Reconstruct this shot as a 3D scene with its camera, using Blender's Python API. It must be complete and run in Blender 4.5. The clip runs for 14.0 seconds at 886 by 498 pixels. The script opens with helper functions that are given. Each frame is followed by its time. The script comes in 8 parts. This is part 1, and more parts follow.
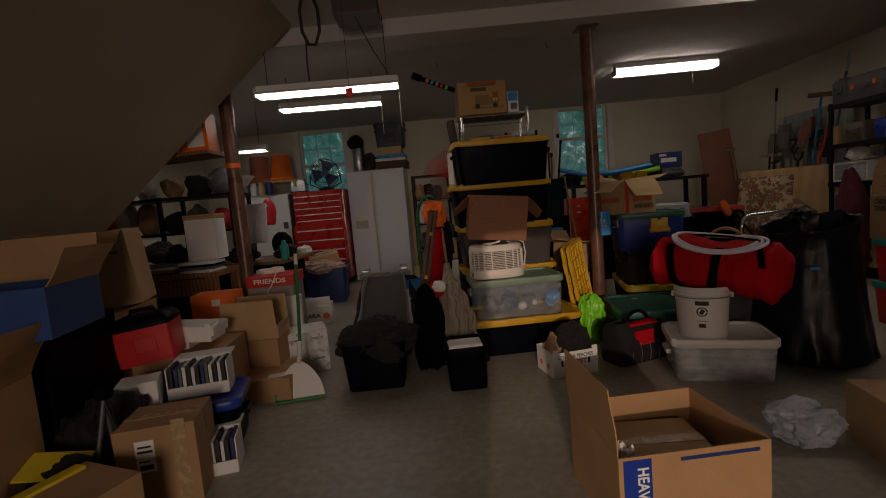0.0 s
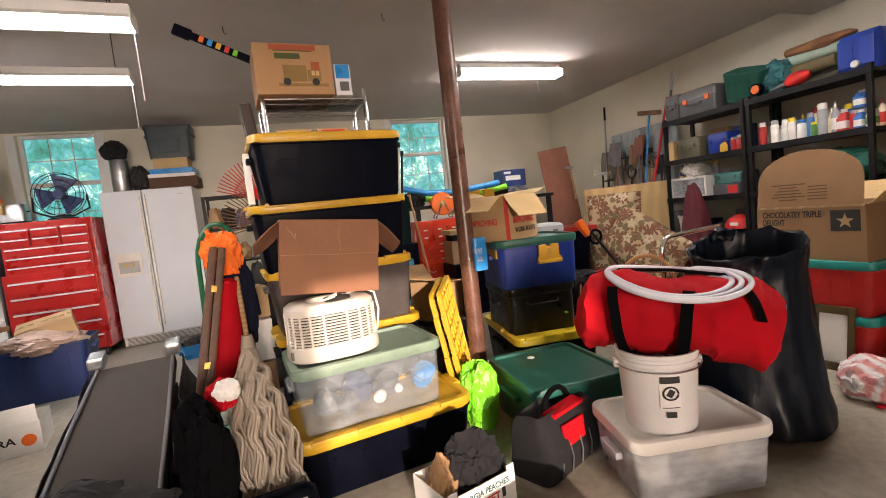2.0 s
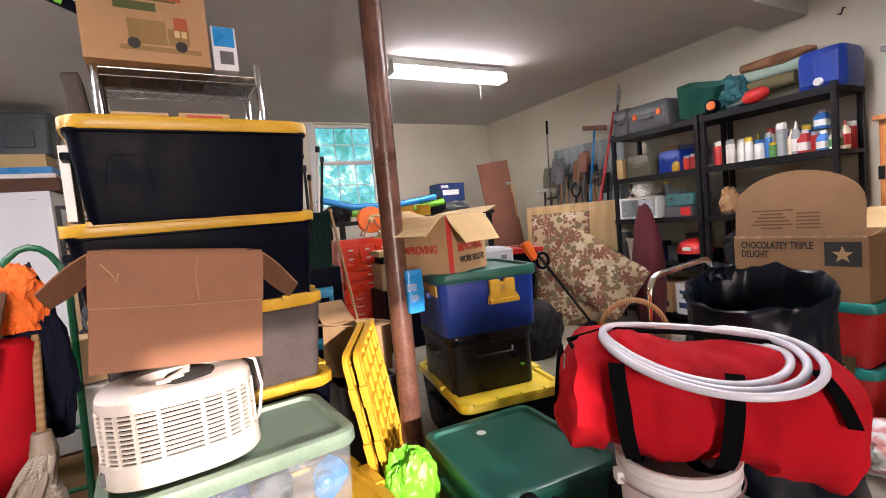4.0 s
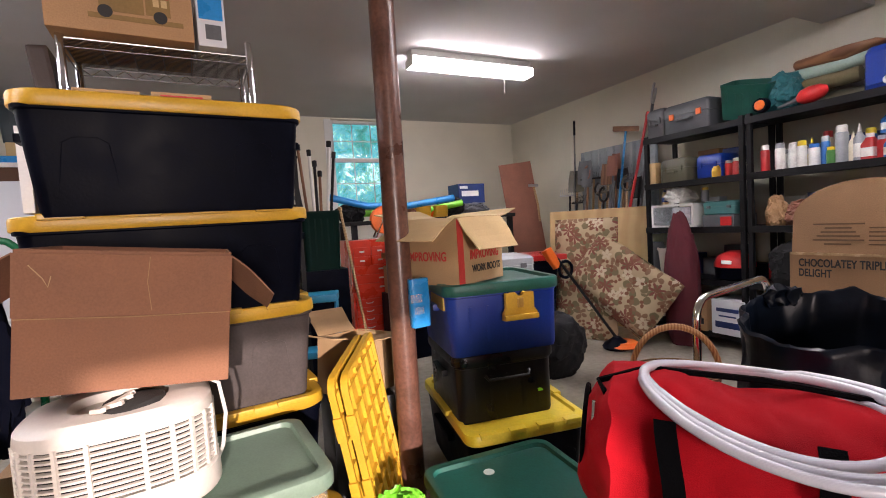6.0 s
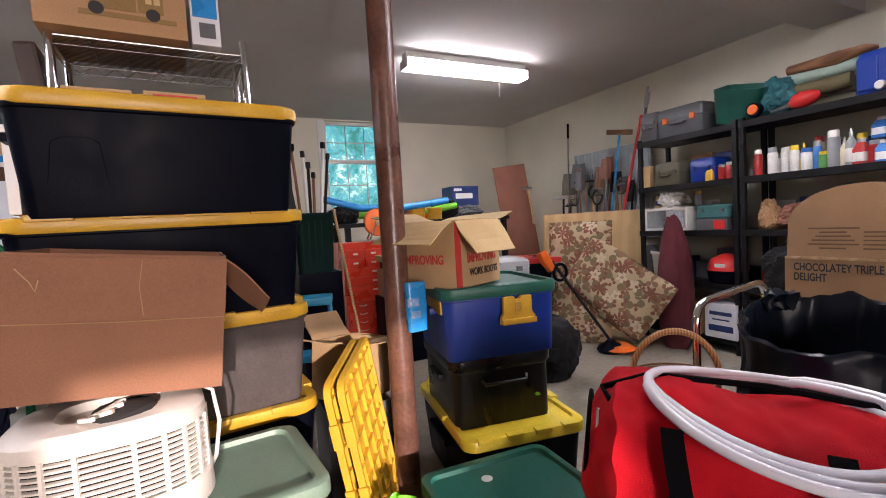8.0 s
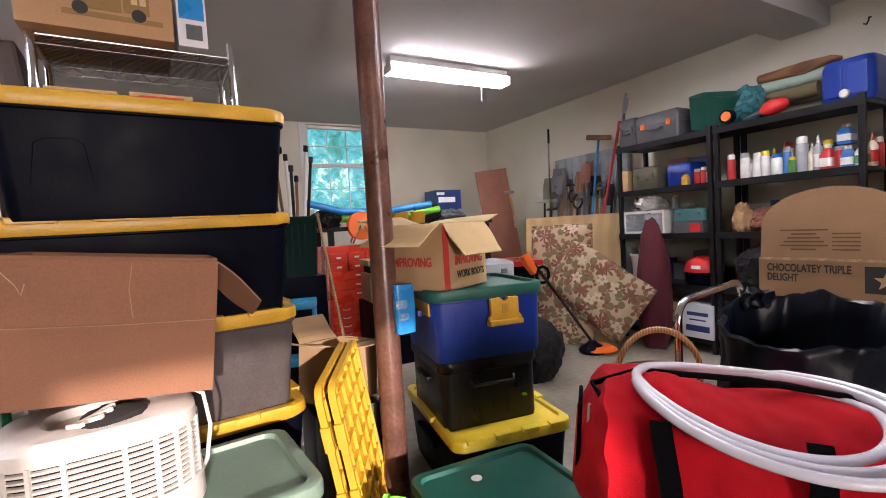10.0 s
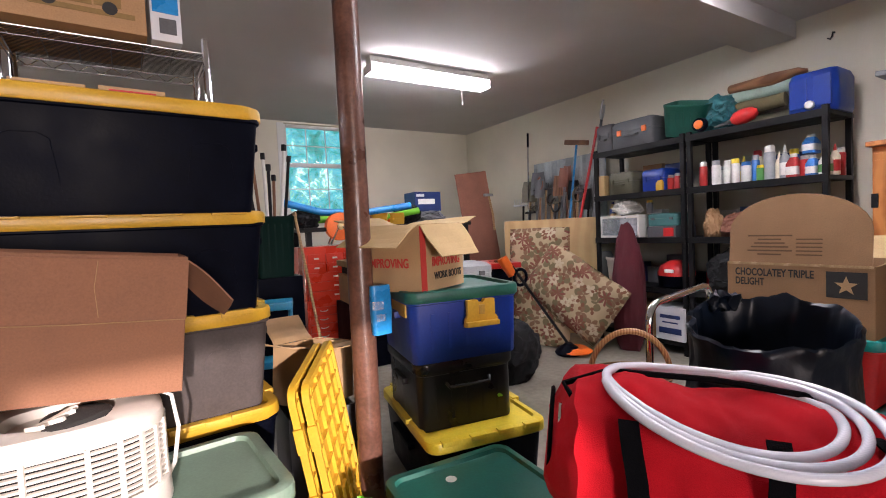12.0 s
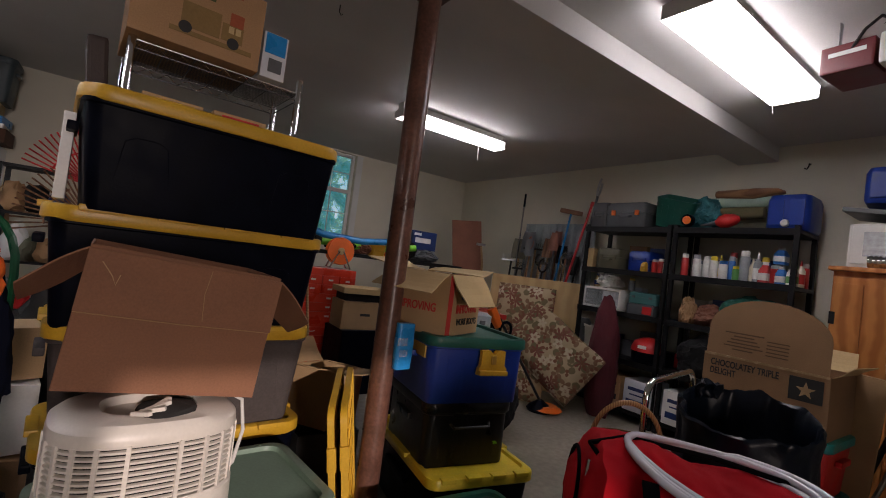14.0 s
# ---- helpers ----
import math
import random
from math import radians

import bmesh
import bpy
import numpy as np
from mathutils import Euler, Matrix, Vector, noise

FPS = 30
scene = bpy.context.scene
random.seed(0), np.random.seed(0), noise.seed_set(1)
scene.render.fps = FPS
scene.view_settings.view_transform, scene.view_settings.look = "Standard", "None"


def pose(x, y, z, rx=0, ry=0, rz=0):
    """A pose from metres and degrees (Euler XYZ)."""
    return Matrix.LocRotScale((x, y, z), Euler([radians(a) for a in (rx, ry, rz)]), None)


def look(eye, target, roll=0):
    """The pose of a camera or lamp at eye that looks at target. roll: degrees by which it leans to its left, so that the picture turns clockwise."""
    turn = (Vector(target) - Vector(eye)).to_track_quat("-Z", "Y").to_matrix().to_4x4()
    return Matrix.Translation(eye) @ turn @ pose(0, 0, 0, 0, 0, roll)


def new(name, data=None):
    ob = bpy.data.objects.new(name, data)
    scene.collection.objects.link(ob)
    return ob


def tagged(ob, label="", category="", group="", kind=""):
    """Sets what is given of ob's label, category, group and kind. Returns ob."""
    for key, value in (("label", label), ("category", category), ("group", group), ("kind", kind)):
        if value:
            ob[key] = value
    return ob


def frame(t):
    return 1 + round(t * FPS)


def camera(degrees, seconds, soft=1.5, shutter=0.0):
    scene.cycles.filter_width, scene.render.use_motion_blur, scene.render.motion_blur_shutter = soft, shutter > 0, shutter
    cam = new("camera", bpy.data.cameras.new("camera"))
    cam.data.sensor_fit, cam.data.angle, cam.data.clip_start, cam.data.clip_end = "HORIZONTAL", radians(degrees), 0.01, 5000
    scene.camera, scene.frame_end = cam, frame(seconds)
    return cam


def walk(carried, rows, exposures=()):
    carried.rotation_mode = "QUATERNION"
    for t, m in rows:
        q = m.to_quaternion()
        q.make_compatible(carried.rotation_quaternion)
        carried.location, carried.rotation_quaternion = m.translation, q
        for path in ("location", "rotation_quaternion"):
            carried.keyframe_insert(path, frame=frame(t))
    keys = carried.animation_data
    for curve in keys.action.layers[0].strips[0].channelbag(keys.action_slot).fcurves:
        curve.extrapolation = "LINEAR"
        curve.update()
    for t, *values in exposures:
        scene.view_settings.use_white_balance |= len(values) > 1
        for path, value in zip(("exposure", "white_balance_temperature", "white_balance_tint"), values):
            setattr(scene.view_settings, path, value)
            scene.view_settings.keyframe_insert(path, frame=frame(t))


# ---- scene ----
cam = camera(88.1, 14.0, 1.0)
METRES, EYE, TILT, LEAN, TURN = 2.9, 1.12, 0.0, 0.0, 1.7
ROWS = [
    (0.0, 0.0, 0.0, 0.0, -0.48, -5.61, 4.92),
    (0.5, 0.0086, 0.1758, 0.0026, -3.86, -5.18, 4.76),
    (1.0, 0.0231, 0.305, 0.0057, -9.2, -4.87, 4.93),
    (1.5, 0.0383, 0.393, 0.0055, -15.68, -4.71, 5.67),
    (2.0, 0.0513, 0.4516, 0.0014, -21.86, -4.62, 6.42),
    (2.5, 0.0822, 0.5055, 0.0008, -27.52, -4.54, 6.83),
    (3.0, 0.0967, 0.5547, 0.0031, -31.52, -4.43, 6.92),
    (3.5, 0.1242, 0.5972, 0.0037, -31.69, -4.21, 6.37),
    (4.0, 0.1525, 0.6575, 0.0178, -30.19, -3.88, 5.27),
    (6.5, 0.2143, 0.7289, 0.0187, -27.42, -3.48, 3.57),
    (7.0, 0.2154, 0.7321, 0.0201, -27.82, -3.42, 3.52),
    (9.5, 0.1918, 0.7384, 0.0192, -29.93, -2.97, 3.22),
    (10.0, 0.1947, 0.7363, 0.0183, -30.93, -2.89, 3.47),
    (10.5, 0.2072, 0.7314, 0.0152, -31.56, -3.14, 4.24),
    (11.0, 0.2197, 0.7291, 0.0119, -31.85, -3.34, 4.69),
    (11.5, 0.2207, 0.7275, 0.0112, -32.46, -3.31, 4.43),
    (12.0, 0.1974, 0.733, 0.0171, -33.38, -2.76, 2.76),
    (12.5, 0.1463, 0.7451, 0.0258, -34.32, -1.58, -0.46),
    (13.0, 0.1068, 0.7431, 0.0337, -35.49, -0.28, -3.52),
    (13.5, 0.0854, 0.7356, 0.0354, -36.71, 1.03, -6.03),
    (14.0, 0.0803, 0.7345, 0.0364, -37.4, 1.87, -7.28),
]
EXPOSURES = [(0.0, -2.55, 7600, 18), (0.5, -2.50, 7600, 18), (1.0, -1.55, 7400, 17), (1.5, -0.35, 7200, 16), (2.0, 0.30, 7000, 15), (3.0, 0.55, 6600, 15), (4.0, 0.57, 6300, 16),
             (6.5, 0.15, 6200, 18), (9.5, 0.30, 6100, 18), (11.0, 0.33, 6100, 18), (12.0, 0.33, 6050, 17), (12.5, 0.10, 6050, 16), (13.0, -0.55, 6100, 16), (13.5, -1.05, 6150, 16), (14.0, -1.35, 6250, 16)]
walk(cam, [(t, pose(0, 0, EYE, TILT, LEAN, TURN) @ pose(METRES * x, METRES * y, METRES * z, 90 + pitch, roll, yaw)) for t, x, y, z, yaw, pitch, roll in ROWS], EXPOSURES)

from mathutils.bvhtree import BVHTree

# ---- world and light ----
world = bpy.data.worlds.new("world")
world.use_nodes = True
scene.world = world
wn = world.node_tree.nodes
sky = wn.new("ShaderNodeTexSky")
sky.sky_type, sky.sun_disc = "NISHITA", False
sky.sun_elevation, sky.sun_rotation = radians(11), radians(186)
wn["Background"].inputs["Strength"].default_value = 0.1
world.node_tree.links.new(sky.outputs[0], wn["Background"].inputs[0])
sun = new("sun", bpy.data.lights.new("sun", "SUN"))
sun.data.energy, sun.data.angle, sun.data.color = 5.0, radians(0.6), (1, 0.83, 0.71)
sun.matrix_world = look((-0.26, -6.9, 2.65), (0.8, 3.7, 0.6))
TUBE, DOOR = 31.0, 55.0


# ---- materials ----
MATS = {}


def mat(name, rgb, rough=0.6, metal=0.0, scale=6.0, var=0.12, bump=0.15, fine=120.0, dirt=0.0, spec=0.5, coat=0.0, alpha=1.0, trans=0.0, stretch=(1, 1, 1)):
    """A procedural surface: colour varied at two scales, fine relief, and dirt as blotches."""
    if name in MATS:
        return MATS[name]
    m = MATS[name] = bpy.data.materials.new(name)
    m.use_nodes = True
    nt = m.node_tree
    b = nt.nodes["Principled BSDF"]
    tc = nt.nodes.new("ShaderNodeTexCoord")
    mp = nt.nodes.new("ShaderNodeMapping")
    mp.inputs["Scale"].default_value = stretch
    nt.links.new(tc.outputs["Object"], mp.inputs[0])
    n1, n2 = nt.nodes.new("ShaderNodeTexNoise"), nt.nodes.new("ShaderNodeTexNoise")
    n1.inputs["Scale"].default_value, n1.inputs["Detail"].default_value = scale, 5
    n2.inputs["Scale"].default_value, n2.inputs["Detail"].default_value = fine, 3
    for n in (n1, n2):
        nt.links.new(mp.outputs[0], n.inputs["Vector"])
    r1 = nt.nodes.new("ShaderNodeMapRange")
    r1.inputs[1].default_value, r1.inputs[2].default_value = 0.3, 0.7
    r1.inputs[3].default_value, r1.inputs[4].default_value = 1 - var, 1 + var
    nt.links.new(n1.outputs[0], r1.inputs[0])
    r2 = nt.nodes.new("ShaderNodeMapRange")
    r2.inputs[1].default_value, r2.inputs[2].default_value = 0.3, 0.7
    r2.inputs[3].default_value, r2.inputs[4].default_value = 1 - var * 0.6, 1 + var * 0.6
    nt.links.new(n2.outputs[0], r2.inputs[0])
    mu = nt.nodes.new("ShaderNodeMath")
    mu.operation = "MULTIPLY"
    nt.links.new(r1.outputs[0], mu.inputs[0])
    nt.links.new(r2.outputs[0], mu.inputs[1])
    vm = nt.nodes.new("ShaderNodeVectorMath")
    vm.operation = "SCALE"
    vm.inputs[0].default_value = rgb[:3]
    nt.links.new(mu.outputs[0], vm.inputs["Scale"])
    col = vm.outputs[0]
    if dirt:
        n3 = nt.nodes.new("ShaderNodeTexNoise")
        n3.inputs["Scale"].default_value, n3.inputs["Detail"].default_value = scale * 0.55, 8
        nt.links.new(tc.outputs["Object"], n3.inputs["Vector"])
        r3 = nt.nodes.new("ShaderNodeMapRange")
        r3.inputs[1].default_value, r3.inputs[2].default_value, r3.inputs[4].default_value = 0.52, 0.72, dirt
        nt.links.new(n3.outputs[0], r3.inputs[0])
        mx = nt.nodes.new("ShaderNodeMix")
        mx.data_type = "RGBA"
        mx.inputs[7].default_value = (0.12, 0.09, 0.06, 1)
        nt.links.new(r3.outputs[0], mx.inputs[0])
        nt.links.new(col, mx.inputs[6])
        col = mx.outputs[2]
    nt.links.new(col, b.inputs["Base Color"])
    rr = nt.nodes.new("ShaderNodeMapRange")
    rr.inputs[1].default_value, rr.inputs[2].default_value = 0.3, 0.7
    rr.inputs[3].default_value, rr.inputs[4].default_value = max(0.02, rough - 0.08), min(1, rough + 0.08)
    nt.links.new(n1.outputs[0], rr.inputs[0])
    nt.links.new(rr.outputs[0], b.inputs["Roughness"])
    b.inputs["Metallic"].default_value = metal
    b.inputs["Specular IOR Level"].default_value = spec
    b.inputs["Coat Weight"].default_value = coat
    b.inputs["Alpha"].default_value = alpha
    b.inputs["Transmission Weight"].default_value = trans
    if bump:
        bp = nt.nodes.new("ShaderNodeBump")
        bp.inputs["Strength"].default_value, bp.inputs["Distance"].default_value = bump, 0.004
        ad = nt.nodes.new("ShaderNodeMath")
        nt.links.new(n1.outputs[0], ad.inputs[0])
        nt.links.new(n2.outputs[0], ad.inputs[1])
        nt.links.new(ad.outputs[0], bp.inputs["Height"])
        nt.links.new(bp.outputs[0], b.inputs["Normal"])
    return m


def glow(name, rgb, strength):
    m = MATS[name] = bpy.data.materials.new(name)
    m.use_nodes = True
    b = m.node_tree.nodes["Principled BSDF"]
    b.inputs["Base Color"].default_value = (0.8, 0.8, 0.8, 1)
    b.inputs["Emission Color"].default_value = (*rgb, 1)
    b.inputs["Emission Strength"].default_value = strength
    return m


def banded(name, a, b_, scale, kind="wave", rough=0.6, bump=0.2, axis="X", distort=4.0, detail=3.0):
    """Wood grain, rope or print: two colours mixed by a wave, voronoi or noise."""
    if name in MATS:
        return MATS[name]
    m = MATS[name] = bpy.data.materials.new(name)
    m.use_nodes = True
    nt = m.node_tree
    b = nt.nodes["Principled BSDF"]
    tc = nt.nodes.new("ShaderNodeTexCoord")
    if kind == "wave":
        w = nt.nodes.new("ShaderNodeTexWave")
        w.bands_direction = axis
        w.inputs["Scale"].default_value, w.inputs["Distortion"].default_value, w.inputs["Detail"].default_value = scale, distort, detail
        w.inputs["Detail Scale"].default_value = 0.6
    elif kind == "voronoi":
        w = nt.nodes.new("ShaderNodeTexVoronoi")
        w.inputs["Scale"].default_value = scale
    else:
        w = nt.nodes.new("ShaderNodeTexNoise")
        w.inputs["Scale"].default_value, w.inputs["Detail"].default_value = scale, detail
    nt.links.new(tc.outputs["Object"], w.inputs["Vector"])
    ramp = nt.nodes.new("ShaderNodeValToRGB")
    lo, hi = (0.42, 0.58) if kind == "noise" else (0.15, 0.85)
    ramp.color_ramp.elements[0].position, ramp.color_ramp.elements[1].position = lo, hi
    ramp.color_ramp.elements[0].color, ramp.color_ramp.elements[1].color = (*a, 1), (*b_, 1)
    nt.links.new(w.outputs[0], ramp.inputs[0])
    nz = nt.nodes.new("ShaderNodeTexNoise")
    nz.inputs["Scale"].default_value = 5
    nt.links.new(tc.outputs["Object"], nz.inputs["Vector"])
    mr = nt.nodes.new("ShaderNodeMapRange")
    mr.inputs[3].default_value, mr.inputs[4].default_value = 0.75, 1.2
    nt.links.new(nz.outputs[0], mr.inputs[0])
    vm = nt.nodes.new("ShaderNodeVectorMath")
    vm.operation = "SCALE"
    nt.links.new(ramp.outputs[0], vm.inputs[0])
    nt.links.new(mr.outputs[0], vm.inputs["Scale"])
    nt.links.new(vm.outputs[0], b.inputs["Base Color"])
    b.inputs["Roughness"].default_value = rough
    bp = nt.nodes.new("ShaderNodeBump")
    bp.inputs["Strength"].default_value, bp.inputs["Distance"].default_value = bump, 0.003
    nt.links.new(w.outputs[0], bp.inputs["Height"])
    nt.links.new(bp.outputs[0], b.inputs["Normal"])
    return m


def clear(name, rgb, rough=0.1, alpha=0.4):
    """Thin clear or milky plastic and window glass: part see-through, part glossy."""
    m = MATS[name] = bpy.data.materials.new(name)
    m.use_nodes = True
    nt = m.node_tree
    b = nt.nodes["Principled BSDF"]
    b.inputs["Base Color"].default_value = (*rgb, 1)
    b.inputs["Roughness"].default_value = rough
    nz = nt.nodes.new("ShaderNodeTexNoise")
    nz.inputs["Scale"].default_value, nz.inputs["Detail"].default_value = 7, 6
    mr = nt.nodes.new("ShaderNodeMapRange")
    mr.inputs[1].default_value, mr.inputs[2].default_value = 0.3, 0.7
    mr.inputs[3].default_value, mr.inputs[4].default_value = max(0, alpha - 0.12), min(1, alpha + 0.12)
    nt.links.new(nz.outputs[0], mr.inputs[0])
    nt.links.new(mr.outputs[0], b.inputs["Alpha"])
    return m


CARD = mat("cardboard", (0.40, 0.235, 0.115), 0.85, scale=4, var=0.13, bump=0.25, fine=200, dirt=0.12)
CARD2 = mat("cardboard_pale", (0.47, 0.31, 0.16), 0.85, scale=5, var=0.12, bump=0.25, fine=200, dirt=0.1)
CARD3 = mat("cardboard_rosy", (0.265, 0.122, 0.066), 0.85, scale=4, var=0.14, bump=0.25, fine=200, dirt=0.1)
CARDIN = mat("cardboard_inside", (0.55, 0.40, 0.20), 0.9, scale=5, var=0.1, bump=0.2, fine=200)
TAPE = mat("packing_tape", (0.42, 0.29, 0.16), 0.25, scale=30, var=0.15, bump=0.3)
PAPER = mat("white_paper", (0.78, 0.77, 0.74), 0.8, scale=8, var=0.05, bump=0.05)
INK = mat("black_ink", (0.03, 0.03, 0.03), 0.8, bump=0)
REDINK = mat("red_ink", (0.55, 0.05, 0.04), 0.8, bump=0)
BLACKP = mat("black_plastic", (0.0024, 0.0032, 0.0078), 0.45, scale=9, var=0.3, bump=0.1, spec=0.05)
CHARP = mat("charcoal_plastic", (0.075, 0.063, 0.060), 0.5, scale=9, var=0.15, bump=0.1, spec=0.2)
BLACKB = mat("black_bin_plastic", (0.007, 0.007, 0.009), 0.32, scale=9, var=0.2, bump=0.08, spec=0.3)
YELLOW = mat("yellow_plastic", (0.60, 0.35, 0.022), 0.42, scale=7, var=0.1, bump=0.12, dirt=0.12)
LEMON = mat("lemon_plastic", (0.80, 0.60, 0.04), 0.38, scale=7, var=0.1, bump=0.1, dirt=0.08)
GREENP = mat("dark_green_plastic", (0.012, 0.10, 0.075), 0.42, scale=7, var=0.15, bump=0.1, dirt=0.08)
SAGE = mat("sage_plastic", (0.20, 0.29, 0.22), 0.45, scale=7, var=0.1, bump=0.1, dirt=0.1)
BLUEP = mat("blue_plastic", (0.006, 0.036, 0.28), 0.38, scale=7, var=0.12, bump=0.1)
NAVY = mat("navy_plastic", (0.015, 0.035, 0.14), 0.45, scale=7, var=0.15, bump=0.1, dirt=0.06)
CYANP = mat("sky_blue_plastic", (0.02, 0.25, 0.62), 0.3, scale=9, var=0.12, bump=0.1)
TEAL = mat("teal_plastic", (0.01, 0.28, 0.26), 0.4, scale=9, var=0.1)
REDP = mat("red_plastic", (0.55, 0.02, 0.02), 0.42, scale=7, var=0.12, bump=0.1)
REDM = mat("red_enamel", (0.48, 0.02, 0.018), 0.3, scale=5, var=0.12, bump=0.05, coat=0.4, dirt=0.06)
REDC = mat("red_canvas", (0.46, 0.0065, 0.014), 0.9, spec=0.15, scale=4, var=0.15, bump=0.5, fine=420)
STRAP = mat("black_webbing", (0.003, 0.003, 0.004), 0.9, spec=0.06, scale=20, var=0.2, bump=0.5, fine=300)
BLACKC = mat("black_cloth", (0.006, 0.006, 0.0075), 0.85, scale=9, var=0.25, bump=0.5, fine=300)
GREYC = mat("charcoal_cloth", (0.024, 0.0225, 0.0215), 0.9, scale=12, var=0.2, bump=0.5, fine=350)
WHITEP = mat("white_plastic", (0.72, 0.70, 0.66), 0.4, scale=7, var=0.05, bump=0.05, dirt=0.05)
IVORY = mat("ivory_plastic", (0.74, 0.69, 0.62), 0.4, scale=6, var=0.05, bump=0.05, dirt=0.04)
MILKY = clear("milky_plastic", (0.72, 0.75, 0.8), 0.25, 0.5)
CLEARP = clear("clear_plastic", (0.5, 0.57, 0.62), 0.15, 0.27)
GLASS = clear("window_glass", (0.6, 0.75, 0.75), 0.03, 0.06)
FILMP = clear("plastic_film", (0.8, 0.82, 0.85), 0.12, 0.25)
DARK = mat("louvre_shade", (0.008, 0.008, 0.008), 0.9, bump=0)
BAGP = mat("black_bag_film", (0.002, 0.005, 0.012), 0.37, scale=12, var=0.3, bump=0.3, fine=26, spec=0.28)
WALLP = mat("cream_wall_paint", (0.70, 0.665, 0.55), 0.85, scale=2.2, var=0.05, bump=0.12, fine=180, dirt=0.04)
CEILP = mat("ceiling_paint", (0.55, 0.54, 0.525), 0.9, scale=1.5, var=0.06, bump=0.2, fine=140)
TRIMP = mat("white_trim_paint", (0.72, 0.72, 0.70), 0.5, scale=5, var=0.05, bump=0.05)
FRIDGEP = mat("fridge_enamel", (0.66, 0.68, 0.72), 0.35, scale=3, var=0.03, bump=0.05, fine=400)
STEEL = mat("galvanised_steel", (0.5, 0.51, 0.52), 0.35, 1.0, scale=15, var=0.15, bump=0.1)
CHROME = mat("chrome", (0.75, 0.75, 0.76), 0.12, 1.0, scale=20, var=0.05, bump=0.02)
BLACKM = mat("black_metal", (0.009, 0.009, 0.01), 0.5, 0.1, spec=0.25, scale=12, var=0.2, bump=0.1)
RUST = mat("brown_post_paint", (0.13, 0.06, 0.042), 0.33, 0.0, scale=9, var=0.35, bump=0.35, fine=60, dirt=0.2)
WOOD = banded("brown_wood", (0.16, 0.07, 0.03), (0.26, 0.125, 0.055), 9, axis="X", rough=0.55)
PLY = banded("plywood", (0.50, 0.335, 0.15), (0.57, 0.40, 0.185), 2.2, axis="X", rough=0.7, distort=6)
PINE = banded("knotty_pine", (0.42, 0.14, 0.03), (0.60, 0.24, 0.06), 4, axis="X", rough=0.45, distort=7)
HARDB = mat("hardboard", (0.23, 0.09, 0.055), 0.6, scale=4, var=0.15, bump=0.1)
MAROON = mat("maroon_canvas", (0.10, 0.014, 0.022), 0.85, scale=6, var=0.2, bump=0.5, fine=250)
LIME = mat("lime_plastic", (0.18, 0.62, 0.03), 0.4, scale=8, var=0.12, bump=0.3)
ORANGE = mat("orange_plastic", (0.85, 0.16, 0.015), 0.4, scale=8, var=0.12, bump=0.1)
ROPE = banded("cotton_rope", (0.44, 0.36, 0.27), (0.60, 0.52, 0.42), 110, axis="Z", rough=0.9, bump=0.8, distort=1.0)
SATIN = mat("satin_aluminium", (0.72, 0.72, 0.73), 0.4, 0.3, scale=20, var=0.06)
# darkened copy of the shelf metal, with shade put into its colour
SHADEWIRE = mat("shaded_wire", (0.10, 0.10, 0.105), 0.4, 0.8, scale=20, var=0.1)
HICLOTH = mat("orange_cloth", (0.85, 0.17, 0.02), 0.85, scale=10, var=0.15, bump=0.4)
HOSE = banded("braided_hose", (0.66, 0.67, 0.77), (0.73, 0.74, 0.83), 210, axis="Z", rough=0.25, bump=0.08, distort=0.8)
FOLI = mat("olive_plastic", (0.10, 0.095, 0.06), 0.5, scale=6, var=0.15, bump=0.1)
GREYP = mat("grey_plastic", (0.095, 0.10, 0.108), 0.45, scale=8, var=0.15, bump=0.1)
BRASS = mat("brass_paint", (0.55, 0.35, 0.08), 0.35, 0.6, scale=8)
RUBBER = mat("rubber", (0.018, 0.018, 0.018), 0.7, scale=12, var=0.2)
TUBEGLOW = glow("fluorescent_diffuser", (1.0, 0.94, 0.91), TUBE)
TUBECOOL = glow("fluorescent_cool", (0.94, 0.97, 1.0), TUBE * 1.4)


# ---- mesh kit ----
def part(name, bm, material, parent=None, label="", smooth=False):
    """Link a bmesh as one mesh object under a thing or a part."""
    bmesh.ops.recalc_face_normals(bm, faces=bm.faces)
    if smooth:
        for f in bm.faces:
            f.smooth = True
        for e in bm.edges:
            if len(e.link_faces) == 2 and e.calc_face_angle(0) > 0.7:
                e.smooth = False
    me = bpy.data.meshes.new(name)
    bm.to_mesh(me)
    bm.free()
    me.materials.append(material)
    ob = new(name, me)
    if parent is not None:
        ob.parent = parent
    if label:
        ob["label"] = label
    return ob


def thing(name, m, label, category, group=""):
    """An Empty at the base of a thing; its parts are built round its origin."""
    ob = new(name)
    ob.empty_display_size = 0.05
    ob.matrix_world = m
    return tagged(ob, label, category, group)


def single(name, bm, material, m, label, category, group="", smooth=False, kind=""):
    ob = part(name, bm, material, None, "", smooth)
    ob.matrix_world = m
    return tagged(ob, label, category, group, kind)


def solid(ob, label, category="", kind="structure"):
    return tagged(ob, label, category, "", kind)


